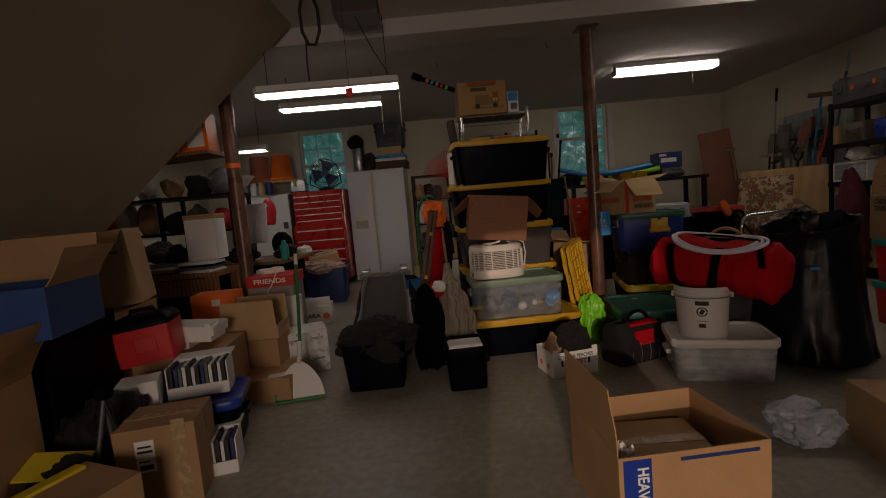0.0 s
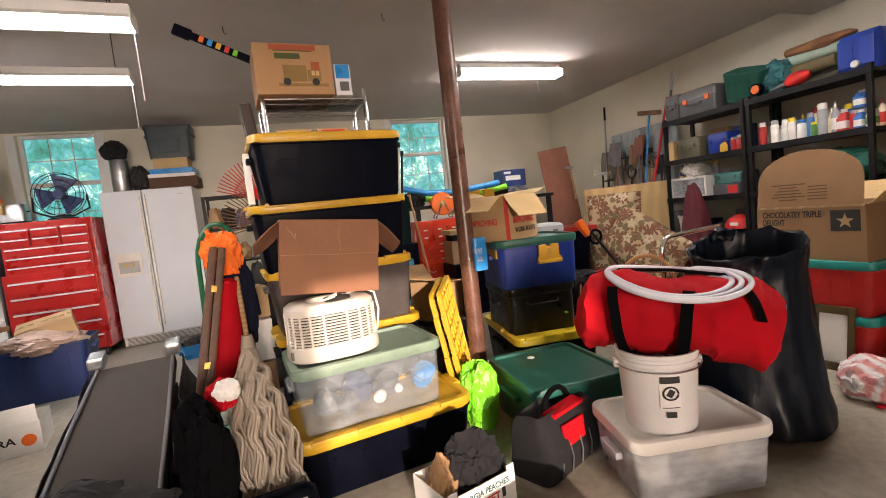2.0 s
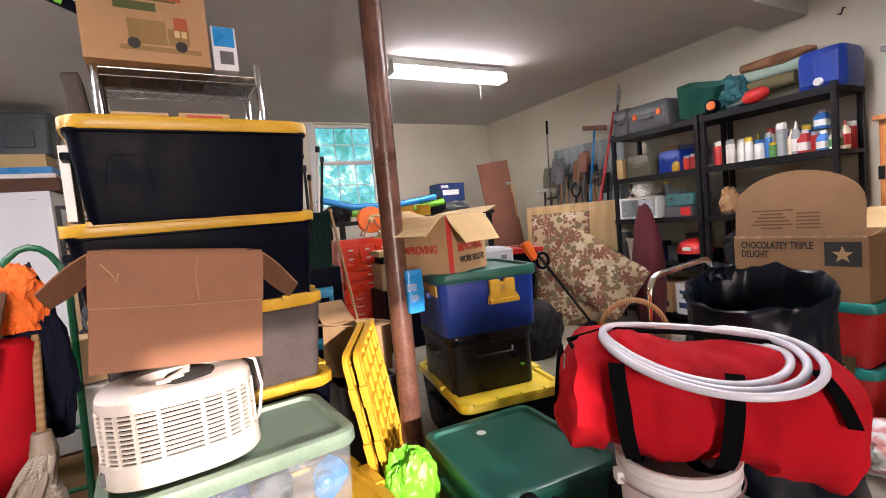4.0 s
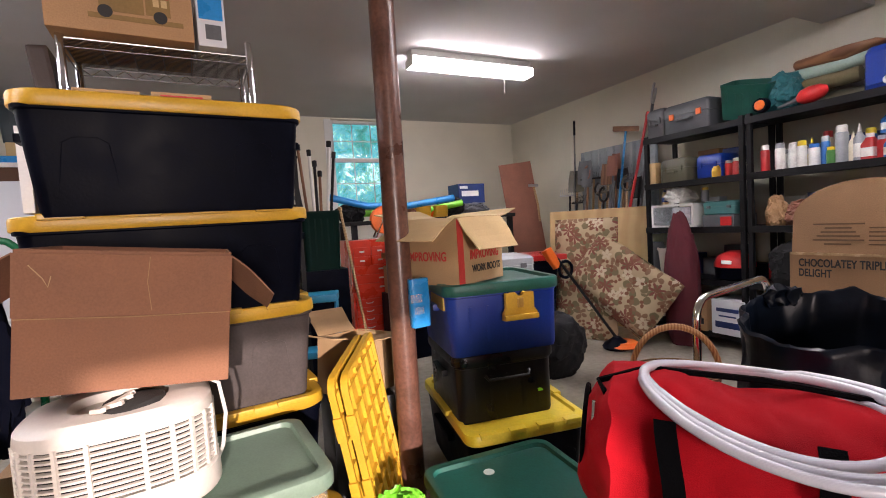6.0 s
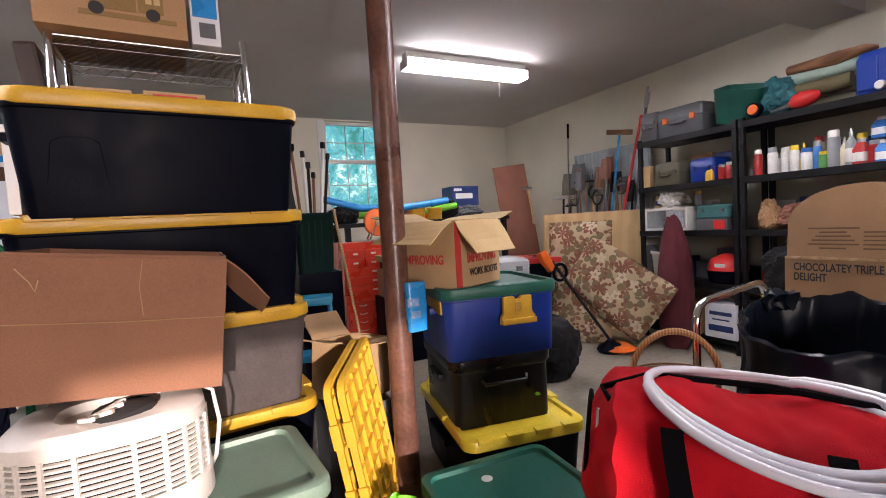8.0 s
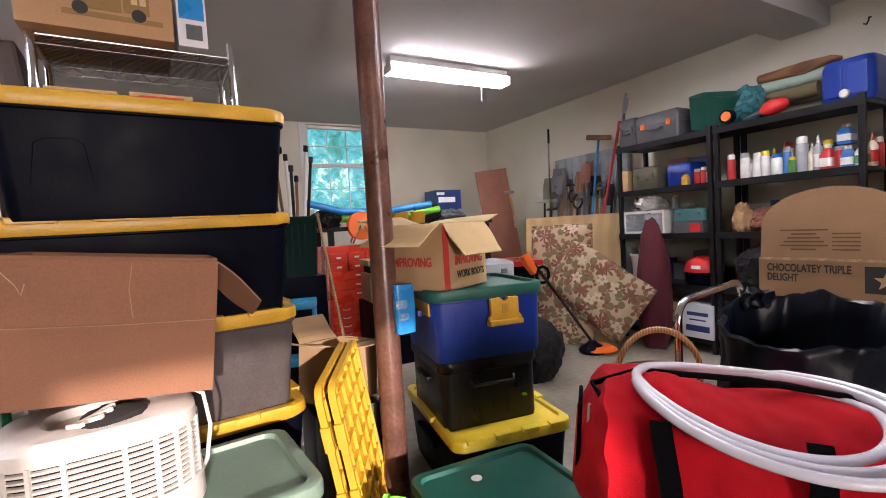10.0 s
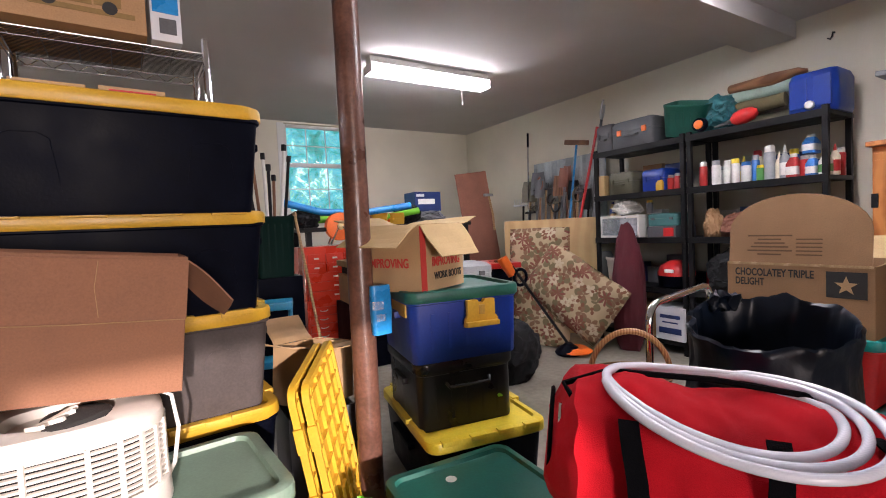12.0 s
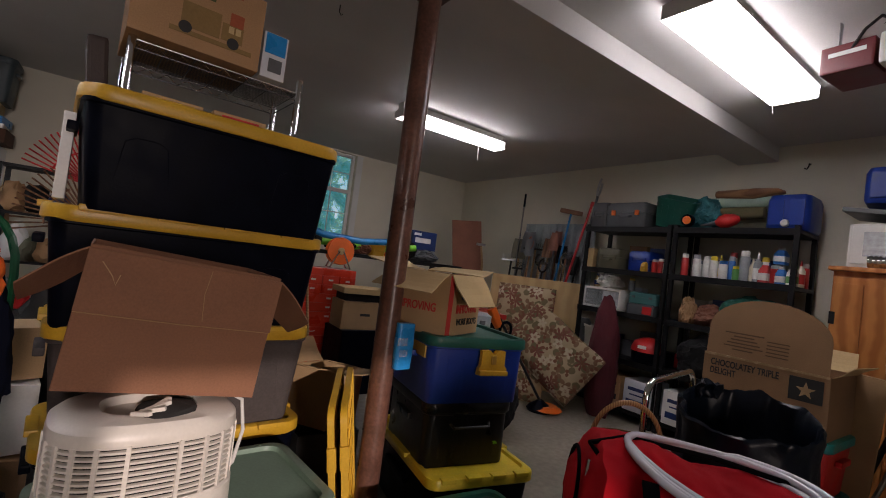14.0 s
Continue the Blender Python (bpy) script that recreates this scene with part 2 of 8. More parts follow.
def box(bm, c, s, bevel=0.0, m=None):
    """A box with centre c and full sizes s added to bm."""
    r = bmesh.ops.create_cube(bm, size=1.0)
    vs = r["verts"]
    bmesh.ops.transform(bm, matrix=(m or Matrix()) @ Matrix.Translation(c) @ Matrix.Diagonal((*s, 1)), verts=vs)
    if bevel:
        es = {e for v in vs for e in v.link_edges}
        bmesh.ops.bevel(bm, geom=list(es), offset=bevel, segments=2, affect="EDGES", profile=0.7)
    return bm


def boxes(*items, bevel=0.0):
    bm = bmesh.new()
    for c, s in items:
        box(bm, c, s, bevel)
    return bm


def rring(hx, hy, r, z, k=4, cx=0.0, cy=0.0):
    """A rounded rectangle of points at height z."""
    r = max(0.0005, min(r, hx - 0.0005, hy - 0.0005))
    pts = []
    for ax, ay, a0 in ((hx - r, hy - r, 0), (-hx + r, hy - r, 90), (-hx + r, -hy + r, 180), (hx - r, -hy + r, 270)):
        for i in range(k + 1):
            a = radians(a0 + 90 * i / k)
            pts.append(Vector((cx + ax + r * math.cos(a), cy + ay + r * math.sin(a), z)))
    return pts


def cring(r, z, n=24, ry=None, cx=0.0, cy=0.0):
    return [Vector((cx + r * math.cos(2 * math.pi * i / n), cy + (ry or r) * math.sin(2 * math.pi * i / n), z)) for i in range(n)]


def loft(rings, bm=None, cap0=True, cap1=True, closed=False):
    """Skin a row of rings of equal length."""
    bm = bm or bmesh.new()
    vs = [[bm.verts.new(p) for p in ring] for ring in rings]
    n = len(vs[0])
    pairs = list(zip(vs, vs[1:])) + ([(vs[-1], vs[0])] if closed else [])
    for a, b in pairs:
        for i in range(n):
            bm.faces.new((a[i], a[(i + 1) % n], b[(i + 1) % n], b[i]))
    if cap0 and not closed:
        bm.faces.new(vs[0][::-1])
    if cap1 and not closed:
        bm.faces.new(vs[-1])
    return bm


def tube(pts, r, n=10, bm=None, closed=False, r1=None):
    """A round bar swept along points; r1: its radius at the end."""
    pts = [Vector(p) for p in pts]
    rings, last = [], None
    count = len(pts)
    for i, p in enumerate(pts):
        a = pts[i - 1] if (i or closed) else p
        b = pts[(i + 1) % count] if (i < count - 1 or closed) else p
        d = (b - a).normalized()
        if last is None:
            last = d.orthogonal().normalized()
        u = (last - d * last.dot(d)).normalized()
        last = u
        v = d.cross(u)
        rad = r if r1 is None else r + (r1 - r) * i / max(1, count - 1)
        rings.append([p + rad * (math.cos(2 * math.pi * k / n) * u + math.sin(2 * math.pi * k / n) * v) for k in range(n)])
    return loft(rings, bm, closed=closed)


def arc(c, r, a0, a1, k=10, plane="xz", ry=None):
    out = []
    for i in range(k + 1):
        a = radians(a0 + (a1 - a0) * i / k)
        p, q = r * math.cos(a), (ry or r) * math.sin(a)
        out.append(Vector(c) + (Vector((p, 0, q)) if plane == "xz" else Vector((p, q, 0)) if plane == "xy" else Vector((0, p, q))))
    return out


def rod(a, b, r, n=10, bm=None, r1=None):
    return tube([a, b], r, n, bm, r1=r1)


def lathe(profile, n=24, bm=None):
    return loft([cring(max(r, 0.0008), z, n) for r, z in profile], bm)


def shake(bm, amount, scale=5.0, seed=0.0, keep=None):
    """Push points about by smooth noise, to crumple or sag."""
    for v in bm.verts:
        if keep and keep(v.co):
            continue
        v.co += noise.noise_vector(v.co * scale + Vector((seed, seed * 2, 0))) * amount
    return bm


def grid(nx, ny, fn, thick=0.003):
    """A thin sheet from fn(u, v), closed to a real thickness."""
    bm = bmesh.new()
    top = [[bm.verts.new(fn(i / nx, j / ny)) for j in range(ny + 1)] for i in range(nx + 1)]
    for i in range(nx):
        for j in range(ny):
            bm.faces.new((top[i][j], top[i + 1][j], top[i + 1][j + 1], top[i][j + 1]))
    bmesh.ops.recalc_face_normals(bm, faces=bm.faces)
    bmesh.ops.solidify(bm, geom=bm.faces, thickness=thick)
    return bm


def move(bm, m):
    bmesh.ops.transform(bm, matrix=m, verts=bm.verts)
    return bm


def text(body, size, material, parent, m, label="", extrude=0.0006, width=None):
    """Lettering in the built-in font as a mesh part; width stretches it to a length."""
    cu = bpy.data.curves.new("lettering", "FONT")
    cu.offset = size * 0.022
    cu.body, cu.size, cu.extrude, cu.align_x, cu.align_y = body, size, extrude, "CENTER", "CENTER"
    tmp = bpy.data.objects.new("lettering", cu)
    scene.collection.objects.link(tmp)
    bpy.context.view_layer.update()
    me = bpy.data.meshes.new_from_object(tmp.evaluated_get(bpy.context.evaluated_depsgraph_get()))
    bpy.data.objects.remove(tmp)
    me.materials.clear()
    me.materials.append(material)
    xs = [v.co.x for v in me.vertices]
    k = width / (max(xs) - min(xs)) if width else 1.0
    ob = new("lettering", me)
    ob.parent = parent
    ob.matrix_local = m @ Matrix.Diagonal((k, 1, 1, 1))
    if label:
        ob["label"] = label
    return ob


def face(x, z, y):
    """A pose for lettering on a front face (looking along +y) at depth y."""
    return pose(x, y, z, 90, 0, 0)


def bars(rows, material, parent, m, name="print"):
    """Rows (x, z, w, h) of plain print bars on a front face."""
    bm = bmesh.new()
    for x, z, w, h in rows:
        box(bm, (x, 0, z), (w, 0.0012, h))
    ob = part(name, bm, material, parent)
    ob.matrix_local = m
    return ob

# ---- structure ----
X0, X1, Y0, Y1, CEIL = -4.3, 4.66, -3.0, 8.05, 2.58
W1 = (-2.58, -1.79, 1.25, 2.56)
W2 = (1.90, 2.74, 1.42, 2.56)


def floor_material():
    m = mat("concrete_floor", (0.29, 0.265, 0.215), 0.42, scale=1.3, var=0.26, bump=0.08, fine=24, dirt=0.45)
    return m


solid(single("floor", boxes(((0.2, 2.5, -0.06), (9.6, 11.8, 0.12))), floor_material(), Matrix(), "stained grey-brown concrete garage floor", "floor"), "stained grey-brown concrete garage floor", "floor")
solid(single("ceiling", boxes(((0.2, 2.5, CEIL + 0.06), (9.6, 11.8, 0.12))), CEILP, Matrix(), "", ""), "painted plasterboard garage ceiling with a dull finish", "ceiling")


def wall_back():
    bm = bmesh.new()
    t = 0.16
    xs = [X0, W1[0], W1[1], W2[0], W2[1], X1]
    for i in range(5):
        a, b = xs[i], xs[i + 1]
        if i in (1, 3):
            w = W1 if i == 1 else W2
            box(bm, ((a + b) / 2, Y1 + t / 2, w[2] / 2), (b - a, t, w[2]))
            box(bm, ((a + b) / 2, Y1 + t / 2, (w[3] + CEIL) / 2), (b - a, t, CEIL - w[3]))
        else:
            box(bm, ((a + b) / 2, Y1 + t / 2, CEIL / 2), (b - a, t, CEIL))
    solid(part("wall_north", bm, WALLP), "cream painted plasterboard wall with two windows", "wall")


wall_back()
solid(part("wall_east", boxes(((X1 + 0.08, 2.5, CEIL / 2), (0.16, 11.5, CEIL))), WALLP), "cream painted plasterboard side wall", "wall")
solid(part("wall_west", boxes(((X0 - 0.08, 2.5, CEIL / 2), (0.16, 11.5, CEIL))), WALLP), "cream painted plasterboard side wall behind shelves", "wall")
solid(part("wall_south", boxes(((-2.37, Y0 - 0.08, CEIL / 2), (3.86, 0.16, CEIL)), ((2.645, Y0 - 0.08, CEIL / 2), (4.03, 0.16, CEIL)), ((0.095, Y0 - 0.08, 2.36), (1.07, 0.16, 0.44))), WALLP), "painted wall with an open doorway", "wall")
door = new("doorway_daylight", bpy.data.lights.new("doorway_daylight", "AREA"))
door.data.shape, door.data.size, door.data.size_y, door.data.energy, door.data.color = "RECTANGLE", 1.0, 1.4, DOOR, (1.0, 0.87, 0.80)
door.data.spread = radians(80)
door.matrix_world = look((0.1, Y0 - 0.02, 1.2), (-0.65, 2.7, 0.42))
solid(part("beam_1", boxes(((0.18, 3.85, 2.515), (8.94, 0.31, 0.13)), bevel=0.004), CEILP), "boxed-in ceiling beam painted like the ceiling", "beam")


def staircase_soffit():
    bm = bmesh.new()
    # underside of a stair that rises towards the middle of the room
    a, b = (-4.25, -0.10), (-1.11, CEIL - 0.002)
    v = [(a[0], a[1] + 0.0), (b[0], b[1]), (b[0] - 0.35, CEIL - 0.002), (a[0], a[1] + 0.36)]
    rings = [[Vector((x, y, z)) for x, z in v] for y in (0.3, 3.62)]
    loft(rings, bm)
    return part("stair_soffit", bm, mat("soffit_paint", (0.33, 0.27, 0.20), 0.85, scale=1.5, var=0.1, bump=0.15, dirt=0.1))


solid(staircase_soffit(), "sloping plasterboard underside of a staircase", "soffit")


def window(name, w, label):
    x0, x1, z0, z1 = w
    ob = thing(name, pose((x0 + x1) / 2, Y1, z0), label, "window")
    ob["kind"] = "structure"
    W, H = x1 - x0, z1 - z0
    f = bmesh.new()
    for sx in (-1, 1):
        box(f, (sx * (W / 2 - 0.02), 0.09, H / 2), (0.04, 0.05, H), 0.004)
    for z in (0.02, H - 0.02):
        box(f, (0, 0.09, z), (W - 0.085, 0.05, 0.04), 0.004)
    part("window_frame", f, TRIMP, ob)
    part("meeting_rail", boxes(((0, 0.085, H * 0.55), (W - 0.085, 0.055, 0.05)), bevel=0.004), TRIMP, ob)
    mid = H * 0.55
    for k, (za, zb, y) in enumerate(((0.04, mid - 0.025, 0.075), (mid + 0.025, H - 0.04, 0.1))):
        part("pane", boxes(((0, y, (za + zb) / 2), (W - 0.082, 0.004, zb - za))), GLASS, ob).visible_shadow = False
        for i in (1, 2):
            x = -W / 2 + 0.04 + (W - 0.08) * i / 3
            part("muntin", boxes(((x, y - 0.006, (za + zb) / 2), (0.012, 0.006, zb - za))), TRIMP, ob)
        part("muntin", boxes(((0, y - 0.0085, (za + zb) / 2), (W - 0.085, 0.005, 0.012))), TRIMP, ob)
    part("window_sill", boxes(((0, 0.0, -0.012), (W + 0.06, 0.12, 0.022)), bevel=0.004), TRIMP, ob)
    for sx in (-1, 1):
        part("casing", boxes(((sx * (W / 2 + 0.045), -0.008, H / 2 - 0.02), (0.085, 0.014, H + 0.03)), bevel=0.003), TRIMP, ob)
    return ob


window("window_1", W1, "white double-hung window with grilles, greenery outside")
window("window_2", W2, "white double-hung window with grilles, trees outside")


def backdrop():
    m = bpy.data.materials.new("garden_light")
    m.use_nodes = True
    nt = m.node_tree
    nt.nodes.clear()
    out, em = nt.nodes.new("ShaderNodeOutputMaterial"), nt.nodes.new("ShaderNodeEmission")
    tc, n1, n2, v = nt.nodes.new("ShaderNodeTexCoord"), nt.nodes.new("ShaderNodeTexNoise"), nt.nodes.new("ShaderNodeTexNoise"), nt.nodes.new("ShaderNodeValToRGB")
    n1.inputs["Scale"].default_value, n1.inputs["Detail"].default_value, n1.inputs["Roughness"].default_value = 1.9, 12, 0.78
    n1.inputs["Distortion"].default_value = 0.8
    nt.links.new(tc.outputs["Object"], n1.inputs["Vector"])
    stops = [(0.32, (0.01, 0.06, 0.05)), (0.44, (0.03, 0.20, 0.16)), (0.52, (0.07, 0.29, 0.36)), (0.56, (0.16, 0.36, 0.12)), (0.58, (0.30, 0.62, 0.85)), (0.64, (0.75, 0.95, 1.0))]
    e = v.color_ramp.elements
    while len(e) < len(stops):
        e.new(0.5)
    for el, (p, c) in zip(e, stops):
        el.position, el.color = p, (*c, 1)
    nt.links.new(n1.outputs[0], v.inputs[0])
    nt.links.new(v.outputs[0], em.inputs[0])
    em.inputs["Strength"].default_value = 1.95
    nt.links.new(em.outputs[0], out.inputs[0])
    ob = part("backdrop", boxes(((0, 14, 3), (26, 0.1, 10))), m)
    solid(ob, "blurred garden trees and sky beyond the windows", "backdrop")


backdrop()
solid(part("ground", boxes(((0, 12, -0.3), (30, 7, 0.1))), mat("lawn", (0.05, 0.09, 0.03), 0.9, scale=2, var=0.3)), "lawn outside the windows", "ground")


# ---- fixed things ----
def post(x, y, top, r, label, collar=None):
    ob = thing("support_post", pose(x, y, 0), label, "post", "support posts")
    part("shaft", lathe([(r, 0.012), (r, top - 0.012)], 24), RUST, ob, smooth=True)
    for z in (0.006, top - 0.006):
        part("plate", boxes(((0, 0, z), (0.17, 0.17, 0.0115)), bevel=0.002), RUST, ob)
    if collar:
        part("collar_tape", lathe([(r + 0.002, collar - 0.02), (r + 0.003, collar), (r + 0.002, collar + 0.02)], 24), ORANGE, ob, "orange tape wrapped round the post", smooth=True)
    return ob


post(1.2, 3.93, 2.45, 0.052, "dark brown painted steel post, scuffed, under the beam")
post(-1.82, 3.88, 2.45, 0.057, "dark brown painted steel post with orange tape", 1.59)


def strip_light(x, y, z, length, turn, hung, glowing, label, wide=0.2):
    """A fluorescent fitting; z is its underside."""
    ob = thing("strip_light", pose(x, y, z, 0, 0, turn), label, "ceiling light", "strip lights")
    L, w = length / 2, wide / 2
    part("housing", loft([rring(L, w * 0.55, 0.004, 0.085 if hung else CEIL - z - 0.001, 1), rring(L, w * 0.55, 0.004, 0.045 if hung else 0.078, 1), rring(L, w, 0.004, 0.018 if hung else 0.0705, 1)]), TRIMP, ob)
    up = 0.0175 if hung else 0.07
    part("diffuser", loft([rring(L - 0.004, w - 0.004, 0.003, up, 2), rring(L - 0.004, w - 0.006, 0.003, 0.006, 2), rring(L - 0.012, w * 0.7, 0.003, 0.0, 2)]), glowing, ob, "lit diffuser")
    for s in (-1, 1):
        part("end_cap", boxes(((s * (L + 0.004), 0, 0.035), (0.008, wide * 0.9, 0.07)), bevel=0.003), TRIMP, ob)
        if hung:
            part("chain", tube([(s * L * 0.85, 0, 0.085), (s * L * 0.85, 0.01, CEIL - z)], 0.003, 6), BLACKM, ob)
    part("pull_cord", tube([(L * 0.55 if not hung else L, 0, 0.02), (L * 0.55 if not hung else L, 0.003, -0.1), (L * 0.55 if not hung else L, 0, -0.16 if not hung else -0.3)], 0.002, 5), PAPER, ob)
    return ob


strip_light(2.63, 5.66, CEIL - 0.135, 1.18, 0, False, TUBEGLOW, "lit white fluorescent strip light on the ceiling", 0.17)
strip_light(2.76, 3.22, CEIL - 0.1, 1.32, 0, False, TUBEGLOW, "lit wide fluorescent strip light by the door opener", 0.26)
strip_light(-0.88, 3.6, 2.04, 1.08, 2, True, TUBEGLOW, "lit shop light hanging on chains above the boxes", 0.14)
strip_light(-1.2, 4.97, 2.23, 1.06, 3, True, TUBECOOL, "lit shop light with a cool white tube on chains", 0.16)
strip_light(-2.9, 5.85, 1.98, 1.2, 3, True, TUBECOOL, "lit shop light hung low over the workbench", 0.14)


# ---- storage things ----
TOTES = "black and yellow totes"


def tote(name, m, L, W, H, body, lid, label, group="", taper=0.86, lidh=0.035, clips=True, recess=True, category="storage tote", handles=True, lidded=True):
    """A lidded plastic tote, L along x, with ribs, rim, lid and end handles."""
    ob = thing(name, m, label, category, group)
    hx, hy = L / 2, W / 2
    tz = H - lidh if lidded else H
    b = [rring(hx * taper, hy * taper, 0.03, 0.0), rring(hx * (taper + 0.015), hy * (taper + 0.015), 0.035, 0.012), rring(hx * 0.95, hy * 0.94, 0.045, tz - 0.022),
         rring(hx * 0.972, hy * 0.962, 0.05, tz - 0.018), rring(hx * 0.972, hy * 0.962, 0.05, tz)]
    if not lidded:
        b += [rring(hx * 0.93, hy * 0.91, 0.035, tz), rring(hx * (taper - 0.02), hy * (taper - 0.03), 0.03, 0.02)]
    part("body", loft(b), body, ob, smooth=True)
    if group == TOTES and H > 0.3:
        lean = math.degrees(math.atan2(hy * (0.945 - taper), tz))
        for x in (-hx * 0.56, hx * 0.56):
            for s in (-1, 1):
                line = [(-0.075, 0, 0.05), (-0.055, 0, tz - 0.11), (-0.03, 0, tz - 0.095), (0.03, 0, tz - 0.095), (0.055, 0, tz - 0.11), (0.075, 0, 0.05)]
                part("panel_line", tube(line, 0.0015, 6), body, ob).matrix_local = pose(x, s * hy * (taper + 0.004), 0, -s * lean)
    else:
        for i in range(5 if body not in (CLEARP, MILKY) else 0):
            x = -hx * 0.6 + hx * 1.2 * i / 4
            for s in (-1, 1):
                z0, z1 = 0.04, tz - 0.06
                k0, k1 = taper + 0.01, 0.935
                part("rib", boxes(((0, 0, 0), (0.012, 0.006, z1 - z0))), body, ob).matrix_local = (Matrix.Translation((x, s * hy * (k0 + k1) / 2 * 0.995, (z0 + z1) / 2)) @ pose(0, 0, 0, -s * math.degrees(math.atan2(hy * (k1 - k0), z1 - z0))))
    if handles:
        for s in (-1, 1):
            part("handle", boxes(((s * hx * 0.99, 0, tz - 0.075), (0.03, W * 0.34, 0.028)), bevel=0.008), body, ob)
    if lidded:
        q = 0.085 if L > 0.75 else 0.055
        r = [rring(hx * 0.985, hy * 0.985, q, tz - 0.012, 6), rring(hx, hy, q, tz - 0.006, 6), rring(hx, hy, q, H - 0.012, 6), rring(hx * 0.994, hy * 0.99, q, H - 0.003, 6), rring(hx * 0.98, hy * 0.97, q, H, 6)]
        if recess:
            r += [rring(hx * 0.9, hy * 0.87, 0.04, H, 6), rring(hx * 0.885, hy * 0.85, 0.04, H - 0.014, 6)]
        lo = part("lid", loft(r), lid, ob, smooth=True)
        if clips:
            for i in range(4):
                x = -hx * 0.68 + hx * 1.36 * i / 3
                for s in (-1, 1):
                    part("clip", boxes(((x, s * hy * 0.985, H - 0.004), (L * 0.13, 0.035, 0.02)), bevel=0.005), lid, lo)
            for s in (-1, 1):
                part("clip", boxes(((s * hx * 0.985, 0, H - 0.004), (0.035, W * 0.3, 0.02)), bevel=0.005), lid, lo)
    return ob


t4 = tote("storage_tote", pose(0.43, 4.10, 0.19, 0, 0, 5), 0.82, 0.50, 0.36, BLACKP, YELLOW, "black tote with a yellow lid low in the stack", TOTES)
tote("storage_tote", pose(0.42, 4.10, 0.55, 0, 0, 5), 0.82, 0.50, 0.36, CHARP, YELLOW, "charcoal tote with a yellow lid, second in the stack", TOTES)
tote("storage_tote", pose(0.40, 4.08, 0.90, 0, 0, 5), 0.86, 0.50, 0.36, BLACKP, YELLOW, "black tote with a yellow lid, third in the stack", TOTES)
tote("storage_tote", pose(0.42, 4.02, 1.253, 0, 0, 5), 0.81, 0.50, 0.355, BLACKP, YELLOW, "black tote with a yellow lid on top of the stack", TOTES, clips=False)
tote("storage_tote", pose(0.44, 3.46, 0, 0, 0, 6), 0.84, 0.50, 0.265, BLACKP, YELLOW, "low black tote with a yellow lid on the floor", TOTES)
tote("storage_tote", pose(0.42, 4.12, 0.0), 0.78, 0.48, 0.20, BLACKP, BLACKP, "shallow black tote under the stack", TOTES, clips=False)
ct = tote("storage_tote", pose(0.41, 3.49, 0.253, 0, 0, 5), 0.68, 0.44, 0.29, CLEARP, SAGE, "clear tote with a sage green lid, toys inside", "", clips=False, taper=0.9)


def tote_contents():
    for k, (x, y, z, r, mt) in enumerate(((0.24, -0.13, 0.12, 0.035, CYANP), (0.12, -0.15, 0.09, 0.02, PAPER), (0.03, -0.14, 0.07, 0.03, WHITEP), (-0.1, -0.1, 0.06, 0.05, GREYP), (-0.2, -0.05, 0.08, 0.06, GREYP), (0.27, -0.1, 0.1, 0.06, CYANP), (0.1, 0.0, 0.07, 0.07, GREYP), (-0.02, 0.05, 0.08, 0.08, NAVY))):
        bm = bmesh.new()
        bmesh.ops.create_icosphere(bm, subdivisions=2, radius=r)
        shake(bm, r * 0.5, 12, k)
        part("toy", bm, mt, ct).location = (x, y, z)


tote_contents()
gt_ = tote("storage_tote", pose(1.36, 3.33, 0, 0, 0, -4), 0.52, 0.58, 0.285, GREENP, GREENP, "dark green tote with a worn green lid", clips=False)
part("sticker", lathe([(0.02, 0.2715), (0.02, 0.273)], 18), PAPER, gt_, "white oval sticker on the lid").location = (-0.04, 0.17, 0)
part("brand_tag", boxes(((0.15, -0.262, 0.19), (0.09, 0.004, 0.06)), bevel=0.001), PAPER, gt_, "white and blue tag on the tote")
tote("storage_tote", pose(1.66, 3.97, 0, 0, 0, -10), 0.54, 0.76, 0.335, BLACKP, LEMON, "black tote with a lemon yellow lid by the post", TOTES)
bb = tote("file_tote", pose(1.62, 3.97, 0.322, 0, 0, -10), 0.46, 0.50, 0.29, BLACKB, BLACKB, "glossy black file tote with a folding handle", clips=False, taper=0.92, category="storage tote")
part("front_handle", tube([(-0.1, -0.245, 0.2), (-0.09, -0.265, 0.185), (0.09, -0.265, 0.185), (0.1, -0.245, 0.2)], 0.007, 8), BLACKB, bb)
part("sticker", move(lathe([(0.017, 0), (0.017, 0.002)], 18), pose(-0.14, -0.228, 0.05, 94)), WHITEP, bb, "small round blue and white sticker")
part("sticker", move(lathe([(0.018, 0), (0.018, 0.002)], 18), pose(0.15, -0.232, 0.09, 94)), LIME, bb, "small round green sticker")
bt = tote("latch_tote", pose(1.62, 3.95, 0.612, 0, 0, -10), 0.52, 0.50, 0.30, BLUEP, GREENP, "bright blue tote with a green lid and yellow latches", clips=False, taper=0.9, category="storage tote")
outline = [Vector((x, 0, z)) for x, z in ((-0.075, 0), (0.08, 0.0), (0.075, 0.03), (0.062, 0.045), (0.062, 0.11), (0.018, 0.112), (0.008, 0.098), (-0.008, 0.098), (-0.018, 0.112), (-0.062, 0.11), (-0.062, 0.045), (-0.072, 0.03))]
lt = part("latch", loft([[p + Vector((0, -0.012, 0)) for p in outline], [p + Vector((0, 0.01, 0)) for p in outline]]), YELLOW, bt, "yellow folding latch")
lt.matrix_local = pose(0.05, -0.262, 0.14)
